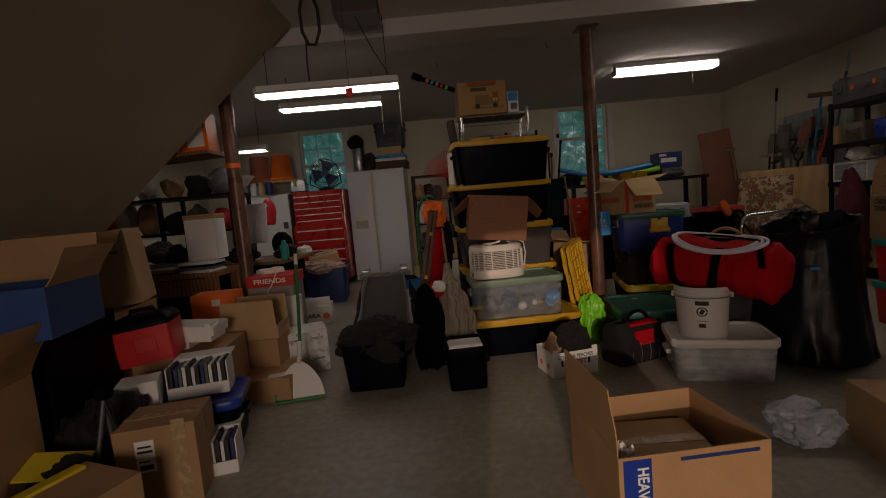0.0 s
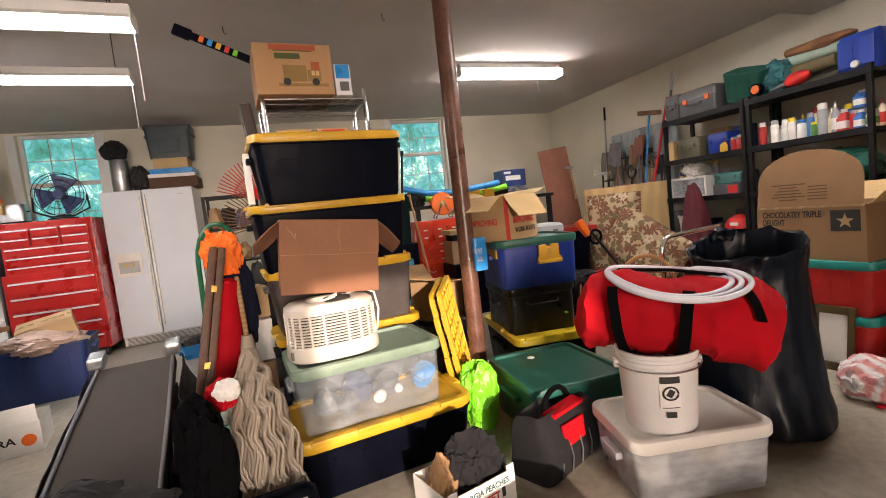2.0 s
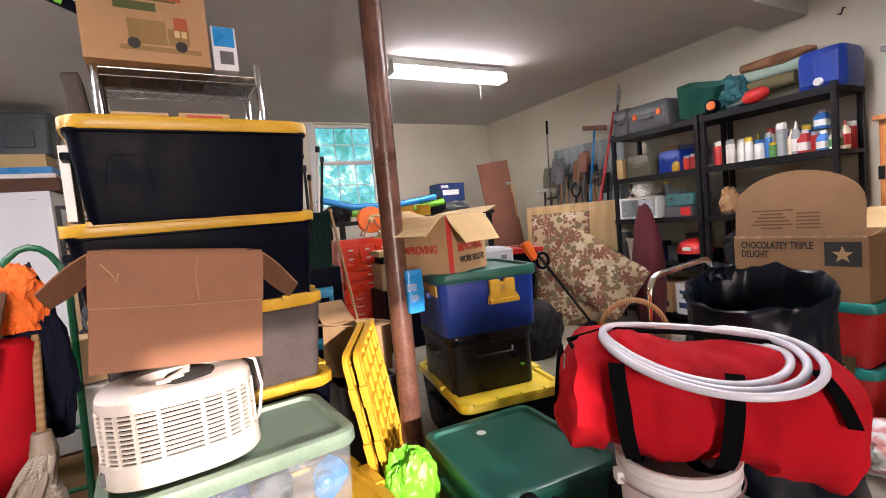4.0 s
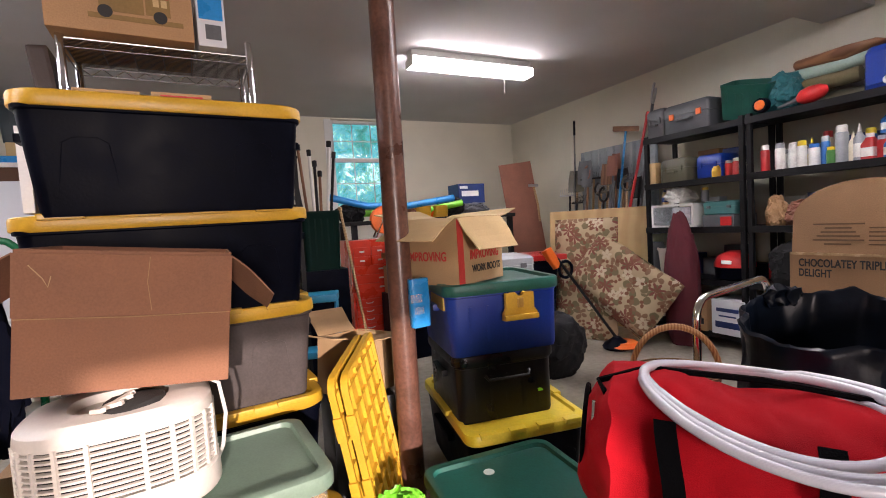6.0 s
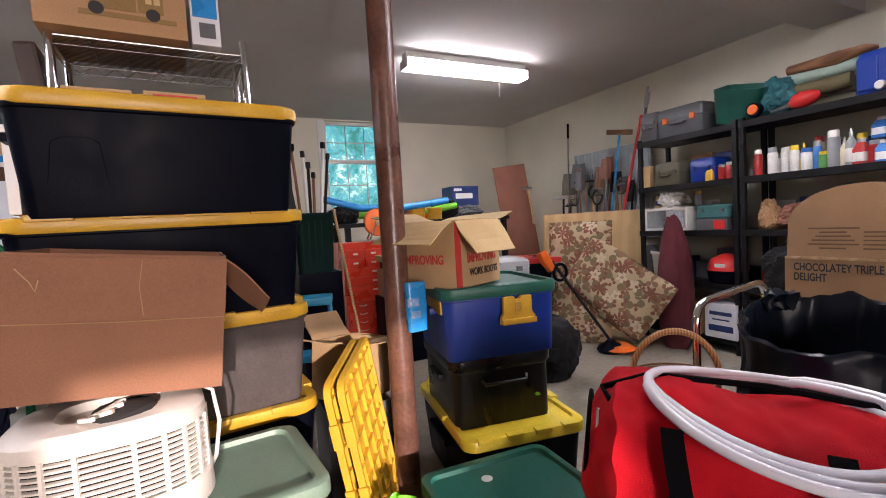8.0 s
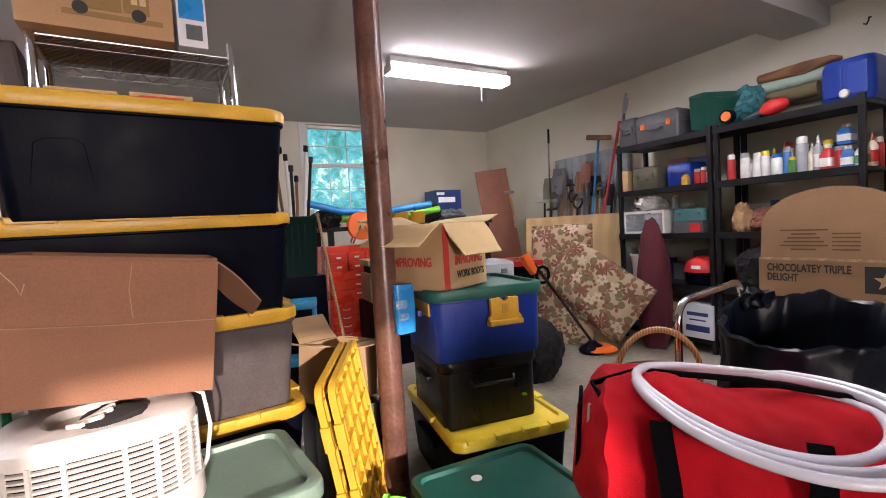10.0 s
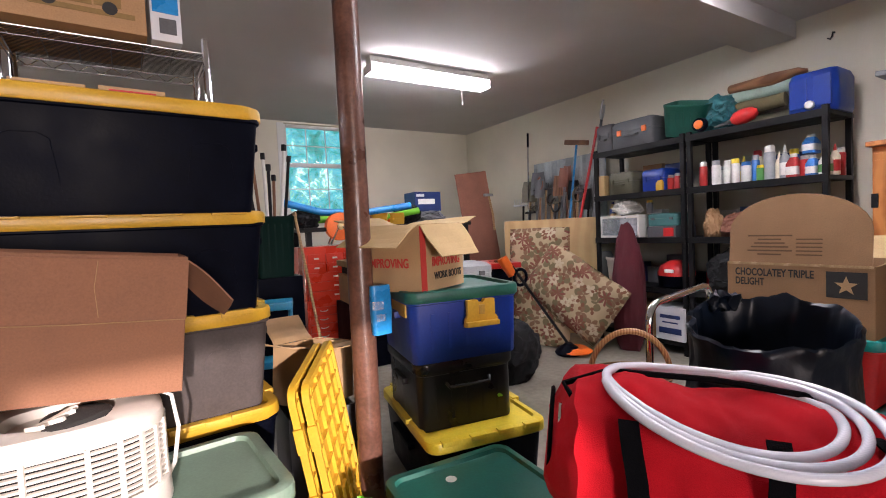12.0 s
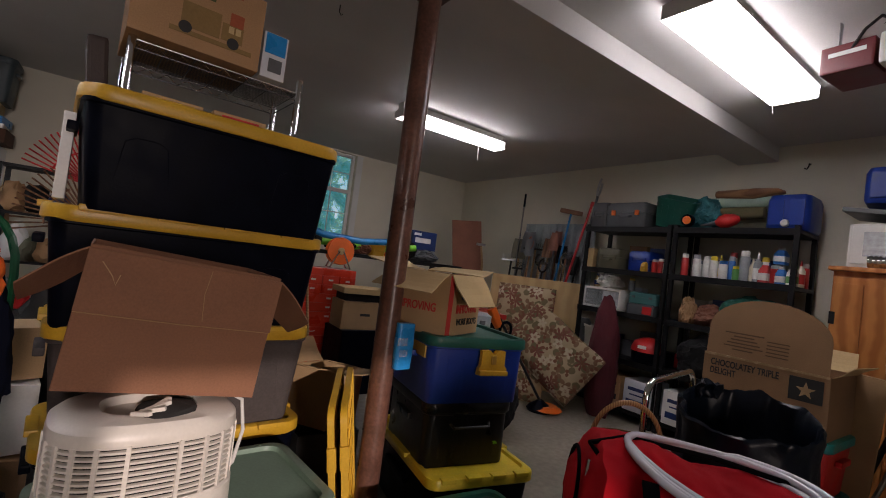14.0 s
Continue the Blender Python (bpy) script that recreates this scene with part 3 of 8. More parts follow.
part("latch_lip", boxes(((0, -0.02, 0.012), (0.15, 0.02, 0.022)), bevel=0.006), YELLOW, lt)
part("latch_button", boxes(((0, -0.014, 0.07), (0.026, 0.01, 0.04)), bevel=0.004), BRASS, lt)
l2 = part("latch", boxes(((0, 0, 0), (0.012, 0.2, 0.06)), bevel=0.004), YELLOW, bt, "yellow label strip")
l2.location = (-0.247, -0.08, 0.22)
wt = tote("clear_tote", pose(1.485, 2.675, 0, 0, 0, -15), 0.545, 0.40, 0.245, MILKY, WHITEP, "milky clear tote with a white lid, full of clothes", clips=False, taper=0.88, category="storage tote")


def clothes():
    for k in range(12):
        bm = bmesh.new()
        bmesh.ops.create_icosphere(bm, subdivisions=3, radius=0.075)
        for v in bm.verts:
            v.co.z *= 0.8
        shake(bm, 0.025, 14, k * 3.1)
        o = part("folded_cloth", bm, (PAPER, GREYP, CARDIN, PAPER, FRIDGEP, NAVY, PAPER)[k % 7], wt, smooth=True)
        o.location = (-0.15 + 0.1 * (k % 4), -0.07 + 0.07 * (k // 4), 0.075 + 0.03 * ((k * 7) % 3))


clothes()


def bucket(m):
    ob = thing("plastic_bucket", m, "white five-gallon plastic bucket with a warning label", "bucket")
    part("body", loft([cring(0.128, 0, 32), cring(0.132, 0.01, 32), cring(0.146, 0.28, 32), cring(0.152, 0.285, 32), cring(0.152, 0.3, 32), cring(0.147, 0.302, 32), cring(0.147, 0.315, 32), cring(0.153, 0.32, 32), cring(0.153, 0.335, 32), cring(0.142, 0.335, 32), cring(0.125, 0.01, 32)], closed=False), mat("bucket_white_plastic", (0.72, 0.71, 0.71), 0.4, scale=6, var=0.05, bump=0.05, dirt=0.05), ob, smooth=True)
    part("bail", tube(arc((0, 0, 0.27), 0.156, 180, 360, 16, "xy"), 0.003, 6), STEEL, ob, "thin wire handle")
    for s in (-1, 1):
        part("ear", boxes(((s * 0.155, 0, 0.27), (0.02, 0.035, 0.035)), bevel=0.005), mat("bucket_white_plastic", (0.72, 0.71, 0.71), 0.4, scale=6, var=0.05, bump=0.05, dirt=0.05), ob)
    def bent(w, z0, z1, off):
        return grid(6, 1, lambda u, v: Vector((math.sin((u - 0.5) * w / 0.142) * (0.1425 + off), -math.cos((u - 0.5) * w / 0.142) * (0.1425 + off), z0 + (z1 - z0) * v)), 0.001)
    lb = part("warning_label", bent(0.075, 0.12, 0.255, 0.002), PAPER, ob, "white label with a black warning sign")
    part("warning_print", bent(0.07, 0.225, 0.252, 0.0035), INK, lb)
    part("warning_print", bent(0.06, 0.125, 0.128, 0.0035), INK, lb)
    part("warning_sign", move(tube(arc((0, 0, 0), 0.026, 0, 350, 24, "xz"), 0.0035, 6), pose(0, -0.1465, 0.185)), INK, lb)
    part("warning_print", move(boxes(((0, 0, 0), (0.022, 0.001, 0.03)), bevel=0.0), pose(0, -0.1462, 0.185, 0, 30)), INK, lb)
    part("code_label", bent(0.035, 0.085, 0.108, 0.002), INK, ob)
    ob.rotation_euler.z += radians(-28)
    return ob


bucket(pose(1.40, 2.66, 0.232) @ Matrix.Diagonal((0.96, 0.96, 0.9, 1)))


def cardboard(name, m, L, W, H, material, label, flaps=(), inside=None, tape=None, group="", category="cardboard box", closed=False):
    """A cardboard box; flaps: (side, length, angle) with angle 0 level outwards, 90 upright."""
    ob = thing(name, m, label, category, group)
    t = 0.005
    if closed:
        part("carton", boxes(((0, 0, H / 2), (L, W, H)), bevel=0.003), material, ob)
    else:
        bm = loft([rring(L / 2, W / 2, 0.003, 0, 2), rring(L / 2, W / 2, 0.003, H, 2), rring(L / 2 - t, W / 2 - t, 0.002, H, 2), rring(L / 2 - t, W / 2 - t, 0.002, t, 2)])
        part("carton", bm, material, ob)
    for side, ln, ang in flaps:
        wide = (L if side in "fb" else W) - 0.012
        bm = grid(5, 5, lambda u, v: Vector(((u - 0.5) * wide * (1 - 0.03 * v), ln * v, 0.004 * math.sin(3 * u + 5 * v))), 0.004)
        o = part("flap", bm, inside or material, ob)
        rz = {"f": 180, "b": 0, "l": 90, "r": -90}[side]
        px = {"f": (0, -W / 2), "b": (0, W / 2), "l": (-L / 2, 0), "r": (L / 2, 0)}[side]
        o.matrix_local = pose(px[0], px[1], H, 0, 0, rz) @ pose(0, 0, 0, ang, 0, 0)
    if tape:
        part("tape", boxes(((0, 0, H + 0.001), (L + 0.002, 0.05, 0.002)), ((-L / 2 - 0.001, 0, H - 0.05), (0.0015, 0.05, 0.1)), ((L / 2 + 0.001, 0, H - 0.05), (0.0015, 0.05, 0.1))), TAPE, ob, "brown packing tape")
    return ob


# the open carton over the humidifier
ob_ = cardboard("cardboard_box", pose(0.308, 3.63, 0.815, 0, 6, 1), 0.44, 0.36, 0.335, CARD3, "open cardboard box with drooping flaps on the humidifier")
for sx in (-1, 1):
    wing = grid(6, 4, lambda u, v: Vector((sx * (0.221 + 0.108 * u), -0.183 + 0.15 * v, 0.328 - 0.098 * u - 0.065 * v + 0.006 * math.sin(4 * u + 3 * v))), 0.004)
    part("side_flap", wing, CARD3, ob_, "drooping side flap")
fr = part("front_flap", shake(boxes(((0, 0, 0.072), (0.442, 0.004, 0.146)), bevel=0.001), 0.003, 6), CARD3, ob_, "front flap standing up")
fr.matrix_local = pose(0, -0.1835, 0.182, 1.2)
part("crease", tube([(-0.219, -0.1805, 0.178), (0.0, -0.182, 0.176), (0.219, -0.1805, 0.18)], 0.0016, 5), CARD, ob_, "pressed fold line across the front")
part("crease", tube([(-0.19, -0.1905, 0.30), (-0.165, -0.189, 0.27), (-0.155, -0.1885, 0.25), (-0.15, -0.189, 0.275)], 0.0013, 5), CARD2, ob_, "torn dent in the cardboard")
part("crease", tube([(0.04, -0.190, 0.322), (0.035, -0.1888, 0.26), (0.045, -0.1862, 0.19)], 0.001, 5), CARD, ob_, "bent line in the cardboard")


def humidifier(m):
    ob = thing("humidifier", m, "white plastic humidifier with a louvred grille and cord", "humidifier")
    hx, hy = 0.205, 0.16
    R = lambda sx, sy, z: [Vector((sx * math.copysign(abs(math.cos(a)) ** 0.7, math.cos(a)), sy * math.copysign(abs(math.sin(a)) ** 0.7, math.sin(a)), z)) for a in [2 * math.pi * i / 44 for i in range(44)]]
    part("base", loft([R(hx * 0.97, hy * 0.97, 0), R(hx, hy, 0.008), R(hx * 0.99, hy * 0.99, 0.062), R(hx * 0.96, hy * 0.96, 0.068)]), IVORY, ob, smooth=True)
    # added near-black core: its colour stands for the shade between the louvres
    part("shade_core", loft([R(hx * 0.9, hy * 0.9, 0.066), R(hx * 0.9, hy * 0.9, 0.205)]), DARK, ob)
    part("top", loft([R(hx * 0.955, hy * 0.955, 0.198), R(hx * 0.965, hy * 0.965, 0.205), R(hx * 0.95, hy * 0.95, 0.228), R(hx * 0.86, hy * 0.86, 0.243), R(hx * 0.5, hy * 0.5, 0.245), R(hx * 0.45, hy * 0.45, 0.225)]), IVORY, ob, smooth=True)
    for i in range(10):
        z = 0.074 + i * 0.0126
        part("louvre", loft([R(hx * 0.965, hy * 0.965, z), R(hx * 0.97, hy * 0.97, z + 0.005), R(hx * 0.93, hy * 0.93, z + 0.007), R(hx * 0.93, hy * 0.93, z)], closed=True), IVORY, ob)
    ring = R(hx * 0.962, hy * 0.962, 0)
    for i in range(0, 44, 2):
        p = ring[i]
        part("mullion", boxes(((0, 0, 0.136), (0.007, 0.009, 0.134))), IVORY, ob).matrix_local = pose(p.x, p.y, 0, 0, 0, math.degrees(math.atan2(p.y, p.x)))
    part("dial", boxes(((-0.19, -0.075, 0.033), (0.012, 0.045, 0.035)), bevel=0.003), GREYP, ob, "grey control panel")
    part("power_cord", tube([(0.1, 0.05, 0.246), (0.17, 0.02, 0.262), (0.215, -0.02, 0.24), (0.225, -0.03, 0.16), (0.212, -0.02, 0.07), (0.2, 0.03, 0.02)], 0.005, 8), WHITEP, ob, "white power cord")
    clip = bmesh.new()
    for k, a in enumerate((-60, -25, 15, 40)):
        box(clip, (0.028, 0, 0), (0.056, 0.012, 0.01), 0.003, pose(-0.045 + 0.012 * k, -0.085, 0.251 + 0.002 * k, 0, -12, a))
    part("plug", clip, IVORY, ob, "white clips and plug")
    part("dark_rag", shake(lathe([(0.02, 0.235), (0.07, 0.238), (0.06, 0.252), (0.01, 0.26)], 18), 0.012, 18, 4), GREYC, ob, "dark rag in the recess", smooth=True).location = (0.03, -0.05, 0)
    return ob


humidifier(pose(0.29, 3.47, 0.545, 0, 0, 4))
mv = cardboard("moving_box", pose(1.475, 3.985, 0.905, 0, 0, 25) @ Matrix.Diagonal((1.08, 1.08, 1.08, 1)), 0.31, 0.31, 0.255, CARD2, "open moving box with red print and splayed flaps", (("f", 0.15, -55), ("r", 0.15, 10), ("b", 0.15, 15), ("l", 0.15, -30)), CARDIN)


# ---- duffel bag, hose, black bag and what stands near ----
def text_on_box():
    text("IMPROVING", 0.05, REDINK, mv, face(0.02, 0.11, -0.1575), width=0.2)
    text("WORK BOOTS", 0.04, INK, mv, face(0.03, 0.055, -0.1575), width=0.2)
    part("blue_print", boxes(((0.03, -0.1575, 0.165), (0.14, 0.002, 0.022))), NAVY, mv)
    text("IMPROVING", 0.05, REDINK, mv, pose(-0.157, 0, 0.11, 90, 0, -90), width=0.2)
    part("red_band", boxes(((-0.137, -0.1565, 0.127), (0.035, 0.002, 0.25))), REDINK, mv, "red printed band on the corner")


text_on_box()


def duffel(m):
    ob = thing("duffel_bag", m, "stuffed red canvas duffel bag with black straps on the bucket", "duffel bag")
    n, rings = 64, []
    for i in range(n + 1):
        u = i / n
        x = -0.39 + 0.78 * u
        s = min(1, 1.0 - 0.55 * max(0, abs(u - 0.5) * 2 - 0.82) / 0.18)
        sag = 0.02 * math.sin(u * 9)
        ring = []
        for k in range(64):
            a = 2 * math.pi * k / 64
            ry, rz = 0.195 * s, 0.135 * s * (1 + 0.06 * math.sin(7 * u))
            c, q = math.cos(a), math.sin(a)
            ring.append(Vector((x, ry * math.copysign(abs(c) ** 0.75, c), 0.15 + sag * 0.4 + rz * math.copysign(abs(q) ** 0.8, q) - (0.025 if q < 0 and abs(u - 0.45) > 0.25 else 0))))
        rings.append(ring)
    bm = loft(rings)
    shake(bm, 0.032, 5, 3)
    shake(bm, 0.010, 17, 5)
    shake(bm, 0.004, 36, 8)
    part("body", bm, REDC, ob, smooth=True)

    def band(x0, w, tilt=0.0):
        def f(u, v):
            a = radians(-80 + 125 * u)
            return Vector((x0 + (v - 0.5) * w + tilt * (1 - u) ** 1.4 + 0.008 * math.sin(5 * u), -0.221 * math.copysign(abs(math.cos(a)) ** 0.75, math.cos(a)), 0.15 + 0.163 * math.copysign(abs(math.sin(a)) ** 0.8, math.sin(a))))
        return grid(22, 2, f, 0.004)
    part("strap", band(-0.215, 0.042, 0.06), STRAP, ob, "black webbing strap")
    part("strap", band(0.065, 0.044, -0.07), STRAP, ob, "black webbing strap")
    part("zip", tube([(-0.34, -0.07, 0.27), (-0.36, -0.02, 0.278), (-0.25, 0.03, 0.305), (0, 0.03, 0.312), (0.25, 0.02, 0.3), (0.36, 0, 0.26)], 0.007, 6), STRAP, ob, "black zip")
    for dz in (0, -0.03):
        part("zip_pull", boxes(((-0.365, -0.09, 0.24 + dz), (0.008, 0.006, 0.035)), bevel=0.002), CHROME, ob)
    part("end_piping", tube([(-0.385, 0.11 * math.cos(a), 0.15 + 0.1 * math.sin(a)) for a in [2 * math.pi * i / 20 for i in range(20)]], 0.006, 6, closed=True), STRAP, ob)
    part("end_strap", grid(10, 1, lambda u, v: Vector((0.24 + 0.05 * u + (v - 0.5) * 0.03, -0.12 - 0.1 * u, 0.285 - 0.09 * u * u)), 0.004), STRAP, ob)
    return ob


BAG = duffel(pose(1.51, 2.695, 0.485, 0, 5, -47) @ Matrix.Diagonal((0.91, 1, 1, 1)))


def hose(bag):
    """A coil draped on the bag: each point rests on what lies below it."""
    body = [c for c in bag.children if c.name.startswith("body")][0]
    mw = bag.matrix_basis @ body.matrix_basis
    tree = BVHTree.FromPolygons([mw @ v.co for v in body.data.vertices], [tuple(p.vertices) for p in body.data.polygons])
    base = pose(1.487, 2.665, 0, 0, 0, -58)
    flat, zs, n = [], [], 150
    for i in range(n):
        turn = 2.7 * i / (n - 1)
        a = 0.45 * math.pi - 2 * math.pi * turn
        r = 0.208 + 0.015 * turn
        p = base @ Vector((-0.212 + r + r * math.cos(a), (0.150 + 0.017 * turn) * math.sin(a) * (1 + 0.12 * math.cos(a)) - 0.012 * turn, 0))
        loc = tree.ray_cast(Vector((p.x, p.y, 2)), Vector((0, 0, -1)))[0]
        flat.append(p)
        zs.append((loc.z if loc else 0.70) + 0.0105)
    for k in range(6):
        zs = [max(z, (zs[max(0, i - 4)] + zs[max(0, i - 2)] + z + zs[min(n - 1, i + 2)] + zs[min(n - 1, i + 4)]) / 5) for i, z in enumerate(zs)]
    for k in range(3):
        zs = [(zs[max(0, i - 3)] + 2 * z + zs[min(n - 1, i + 3)]) / 4 for i, z in enumerate(zs)]
    per = int(n / 2.7)
    pts = [Vector((p.x, p.y, zs[i] + (0.006 if i > per else 0) + (0.006 if i > 2 * per else 0) - 0.03 * max(0, 1 - i / 12))) for i, p in enumerate(flat)]
    lo = min(p.z for p in pts)
    at = Vector((1.487, 2.665, lo))
    ob = thing("garden_hose", Matrix.Translation(at), "coiled white braided hose lying on the red duffel", "hose")
    part("coil", tube([p - at for p in pts], 0.0098, 10), HOSE, ob, smooth=True)


hose(BAG)


def trash_bag(m):
    ob = thing("refuse_bag", m, "open black plastic refuse bag hung over a frame", "refuse bag")
    rings = []
    for z, rx, ry in ((0, 0.28, 0.24), (0.02, 0.325, 0.285), (0.08, 0.315, 0.275), (0.16, 0.305, 0.262), (0.26, 0.29, 0.25), (0.38, 0.272, 0.238), (0.5, 0.256, 0.226), (0.62, 0.246, 0.216), (0.72, 0.242, 0.212), (0.79, 0.244, 0.214), (0.825, 0.25, 0.219), (0.842, 0.252, 0.221), (0.85, 0.245, 0.214), (0.838, 0.236, 0.206), (0.76, 0.228, 0.198), (0.62, 0.215, 0.185), (0.42, 0.19, 0.16), (0.4, 0.02, 0.02)):
        ring = []
        for k in range(96):
            a = 2 * math.pi * k / 96
            amp = 0.035 if z < 0.7 else 0.012
            fold = 1 + amp * math.sin(9 * a + 3 * z) * math.sin(4 * a + 1) + 0.02 * noise.noise((4 * math.cos(a), 4 * math.sin(a), 3 * z)) + 0.012 * noise.noise((14 * math.cos(a), 14 * math.sin(a), 5 * z))
            dz = (-0.045 * math.cos(a - 3.95) + 0.008 * noise.noise((6 * math.cos(a), 6 * math.sin(a), 1))) if z > 0.7 else 0
            flare = 0.09 * max(0, 0.2 - z) * (1 + math.sin(3 * a))
            ring.append(Vector(((rx * fold + flare) * math.cos(a), (ry * fold + flare) * math.sin(a), z + dz)))
        rings.append(ring)
    bm = loft(rings)
    shake(bm, 0.017, 13, 2, keep=lambda c: c.z < 0.01)
    shake(bm, 0.005, 45, 3, keep=lambda c: c.z < 0.01)
    part("sack", bm, BAGP, ob, smooth=True)
    part("gathered_film", shake(loft([cring(0.03, 0.84, 64, 0.02, 0.02, 0.2), cring(0.06, 0.85, 64, 0.022, 0.02, 0.2), cring(0.075, 0.865, 64, 0.025, 0.02, 0.202), cring(0.075, 0.88, 64, 0.024, 0.02, 0.205), cring(0.06, 0.895, 64, 0.02, 0.02, 0.205), cring(0.035, 0.91, 64, 0.014, 0.02, 0.205)]), 0.03, 38, 7), BAGP, ob, "bunched black film at the rim", smooth=True)
    part("tag", boxes(((-0.06, -0.292, 0.6), (0.05, 0.003, 0.018))), CYANP, ob)
    return ob


trash_bag(pose(2.15, 2.84, 0, 0, 0, -20) @ Matrix.Diagonal((0.98, 0.98, 0.97, 1)))


def hand_truck_frame():
    ob = thing("walking_frame", pose(2.17, 3.14, 0, 0, 0, 8), "bent chrome tube frame behind the black bag", "walking frame")
    pts = [(-0.26, 0, 0.0), (-0.26, 0, 0.78)] + [(-0.26 + 0.07 * (1 - math.cos(radians(a))), 0, 0.80 + 0.07 * math.sin(radians(a))) for a in range(0, 91, 15)] + [(0.0, 0.0, 0.875), (0.2, 0.0, 0.88)] + [(0.2 + 0.07 * math.sin(radians(a)), 0, 0.81 + 0.07 * math.cos(radians(a))) for a in range(15, 91, 15)] + [(0.27, 0, 0.0)]
    part("tube_frame", tube(pts, 0.0125, 10), CHROME, ob, smooth=True)
    part("cross_bar", rod((-0.26, 0, 0.45), (0.27, 0, 0.45), 0.011), CHROME, ob)
    for x in (-0.26, 0.27):
        part("rubber_foot", lathe([(0.017, 0), (0.017, 0.04), (0.014, 0.05)], 12), RUBBER, ob).location = (x, 0, 0)


hand_truck_frame()


def basket(m):
    ob = thing("wicker_basket", m, "brown wicker basket with a looped handle", "basket")
    part("bowl", loft([cring(0.11, 0, 28, 0.09), cring(0.14, 0.09, 28, 0.115), cring(0.15, 0.18, 28, 0.125), cring(0.158, 0.19, 28, 0.132), cring(0.15, 0.2, 28, 0.125), cring(0.135, 0.18, 28, 0.11), cring(0.1, 0.01, 28, 0.08)]), banded("wicker", (0.10, 0.05, 0.02), (0.30, 0.17, 0.07), 45, axis="Z", rough=0.7, bump=0.9, distort=2), ob, smooth=True)
    part("hoop", tube(arc((0, 0, 0.18), 0.15, 0, 180, 18, "xz", 0.16), 0.011, 8), banded("cane", (0.30, 0.14, 0.05), (0.5, 0.28, 0.12), 30, rough=0.5), ob, "curved cane handle", smooth=True)
    return ob


cardboard("storage_crate", pose(1.80, 3.10, 0, 0, 0, 20), 0.24, 0.24, 0.47, GREYP, "grey plastic crate behind the red duffel", (), category="crate")
basket(pose(1.80, 3.10, 0.475, 0, 0, -40) @ Matrix.Diagonal((0.85, 0.85, 0.95, 1)))


def peach_box(m):
    ob = cardboard("fruit_box", m, 0.30, 0.24, 0.155, PAPER, "white fruit carton with red and green lettering", (), category="fruit box")
    text("GEORGIA PEACHES", 0.03, mat("green_ink", (0.02, 0.09, 0.10), 0.8, bump=0), ob, face(0.0, 0.125, -0.1208), width=0.235)
    text("SWEET", 0.038, REDINK, ob, face(0.012, 0.085, -0.1208), width=0.12)
    text("JUICY", 0.038, REDINK, ob, face(0.012, 0.045, -0.1208), width=0.11)
    for s in (-1, 1):
        part("vent", boxes(((s * 0.09, -0.1205, 0.088), (0.016, 0.0016, 0.036)), bevel=0.0006), INK, ob)
        part("peach_print", move(lathe([(0.017, 0), (0.017, 0.0015)], 16), pose(-0.1505, s * 0.05, 0.06, 90, 0, -90)), ORANGE, ob)
        part("tab", boxes(((s * 0.13, -0.118, 0.165), (0.035, 0.004, 0.022)), bevel=0.001), PAPER, ob)
    part("notch", boxes(((0, -0.1205, 0.008), (0.05, 0.0016, 0.014))), INK, ob)
    return ob


peach_box(pose(0.645, 2.87, 0, 0, 0, 14))


def soft(name, m, sx, sy, sz, material, label, category, seed=0, crumple=0.25, sub=5, group=""):
    """A crumpled soft thing on its support: a bag, a cloth, a bundle."""
    bm = bmesh.new()
    bmesh.ops.create_icosphere(bm, subdivisions=sub, radius=1.0)
    for v in bm.verts:
        v.co += noise.noise_vector(v.co * 1.3 + Vector((seed * 3.7, seed, 0))) * crumple
        v.co += noise.noise_vector(v.co * 4.0 + Vector((seed, 0, seed * 2))) * crumple * 0.38
        v.co += noise.noise_vector(v.co * 9.0 + Vector((0, seed, seed))) * crumple * 0.2
        v.co = Vector((v.co.x * sx / 2, v.co.y * sy / 2, max(0.0, (v.co.z * 0.62 + 0.5)) * sz))
    lo = min(v.co.z for v in bm.verts)
    for v in bm.verts:
        v.co.z -= lo
    return single(name, bm, material, m, label, category, group, smooth=True)


def in_box(ob, items):
    for k, (x, y, z, s, mt) in enumerate(items):
        bm = bmesh.new()
        bmesh.ops.create_icosphere(bm, subdivisions=3, radius=s)
        shake(bm, s * 0.6, 9 / max(s, 0.05) * 0.1, k)
        o = part("content", bm, mt, ob, smooth=True)
        o.location = (x, y, z)


soft("black_glove", pose(0.675, 2.87, 0.006), 0.24, 0.2, 0.24, BLACKC, "crumpled black gloves in the fruit carton", "gloves", 4, 0.4)
soft("brown_glove", pose(0.56, 2.86, 0.006), 0.10, 0.16, 0.2, CARD, "brown leather glove in the fruit carton", "gloves", 6, 0.3)


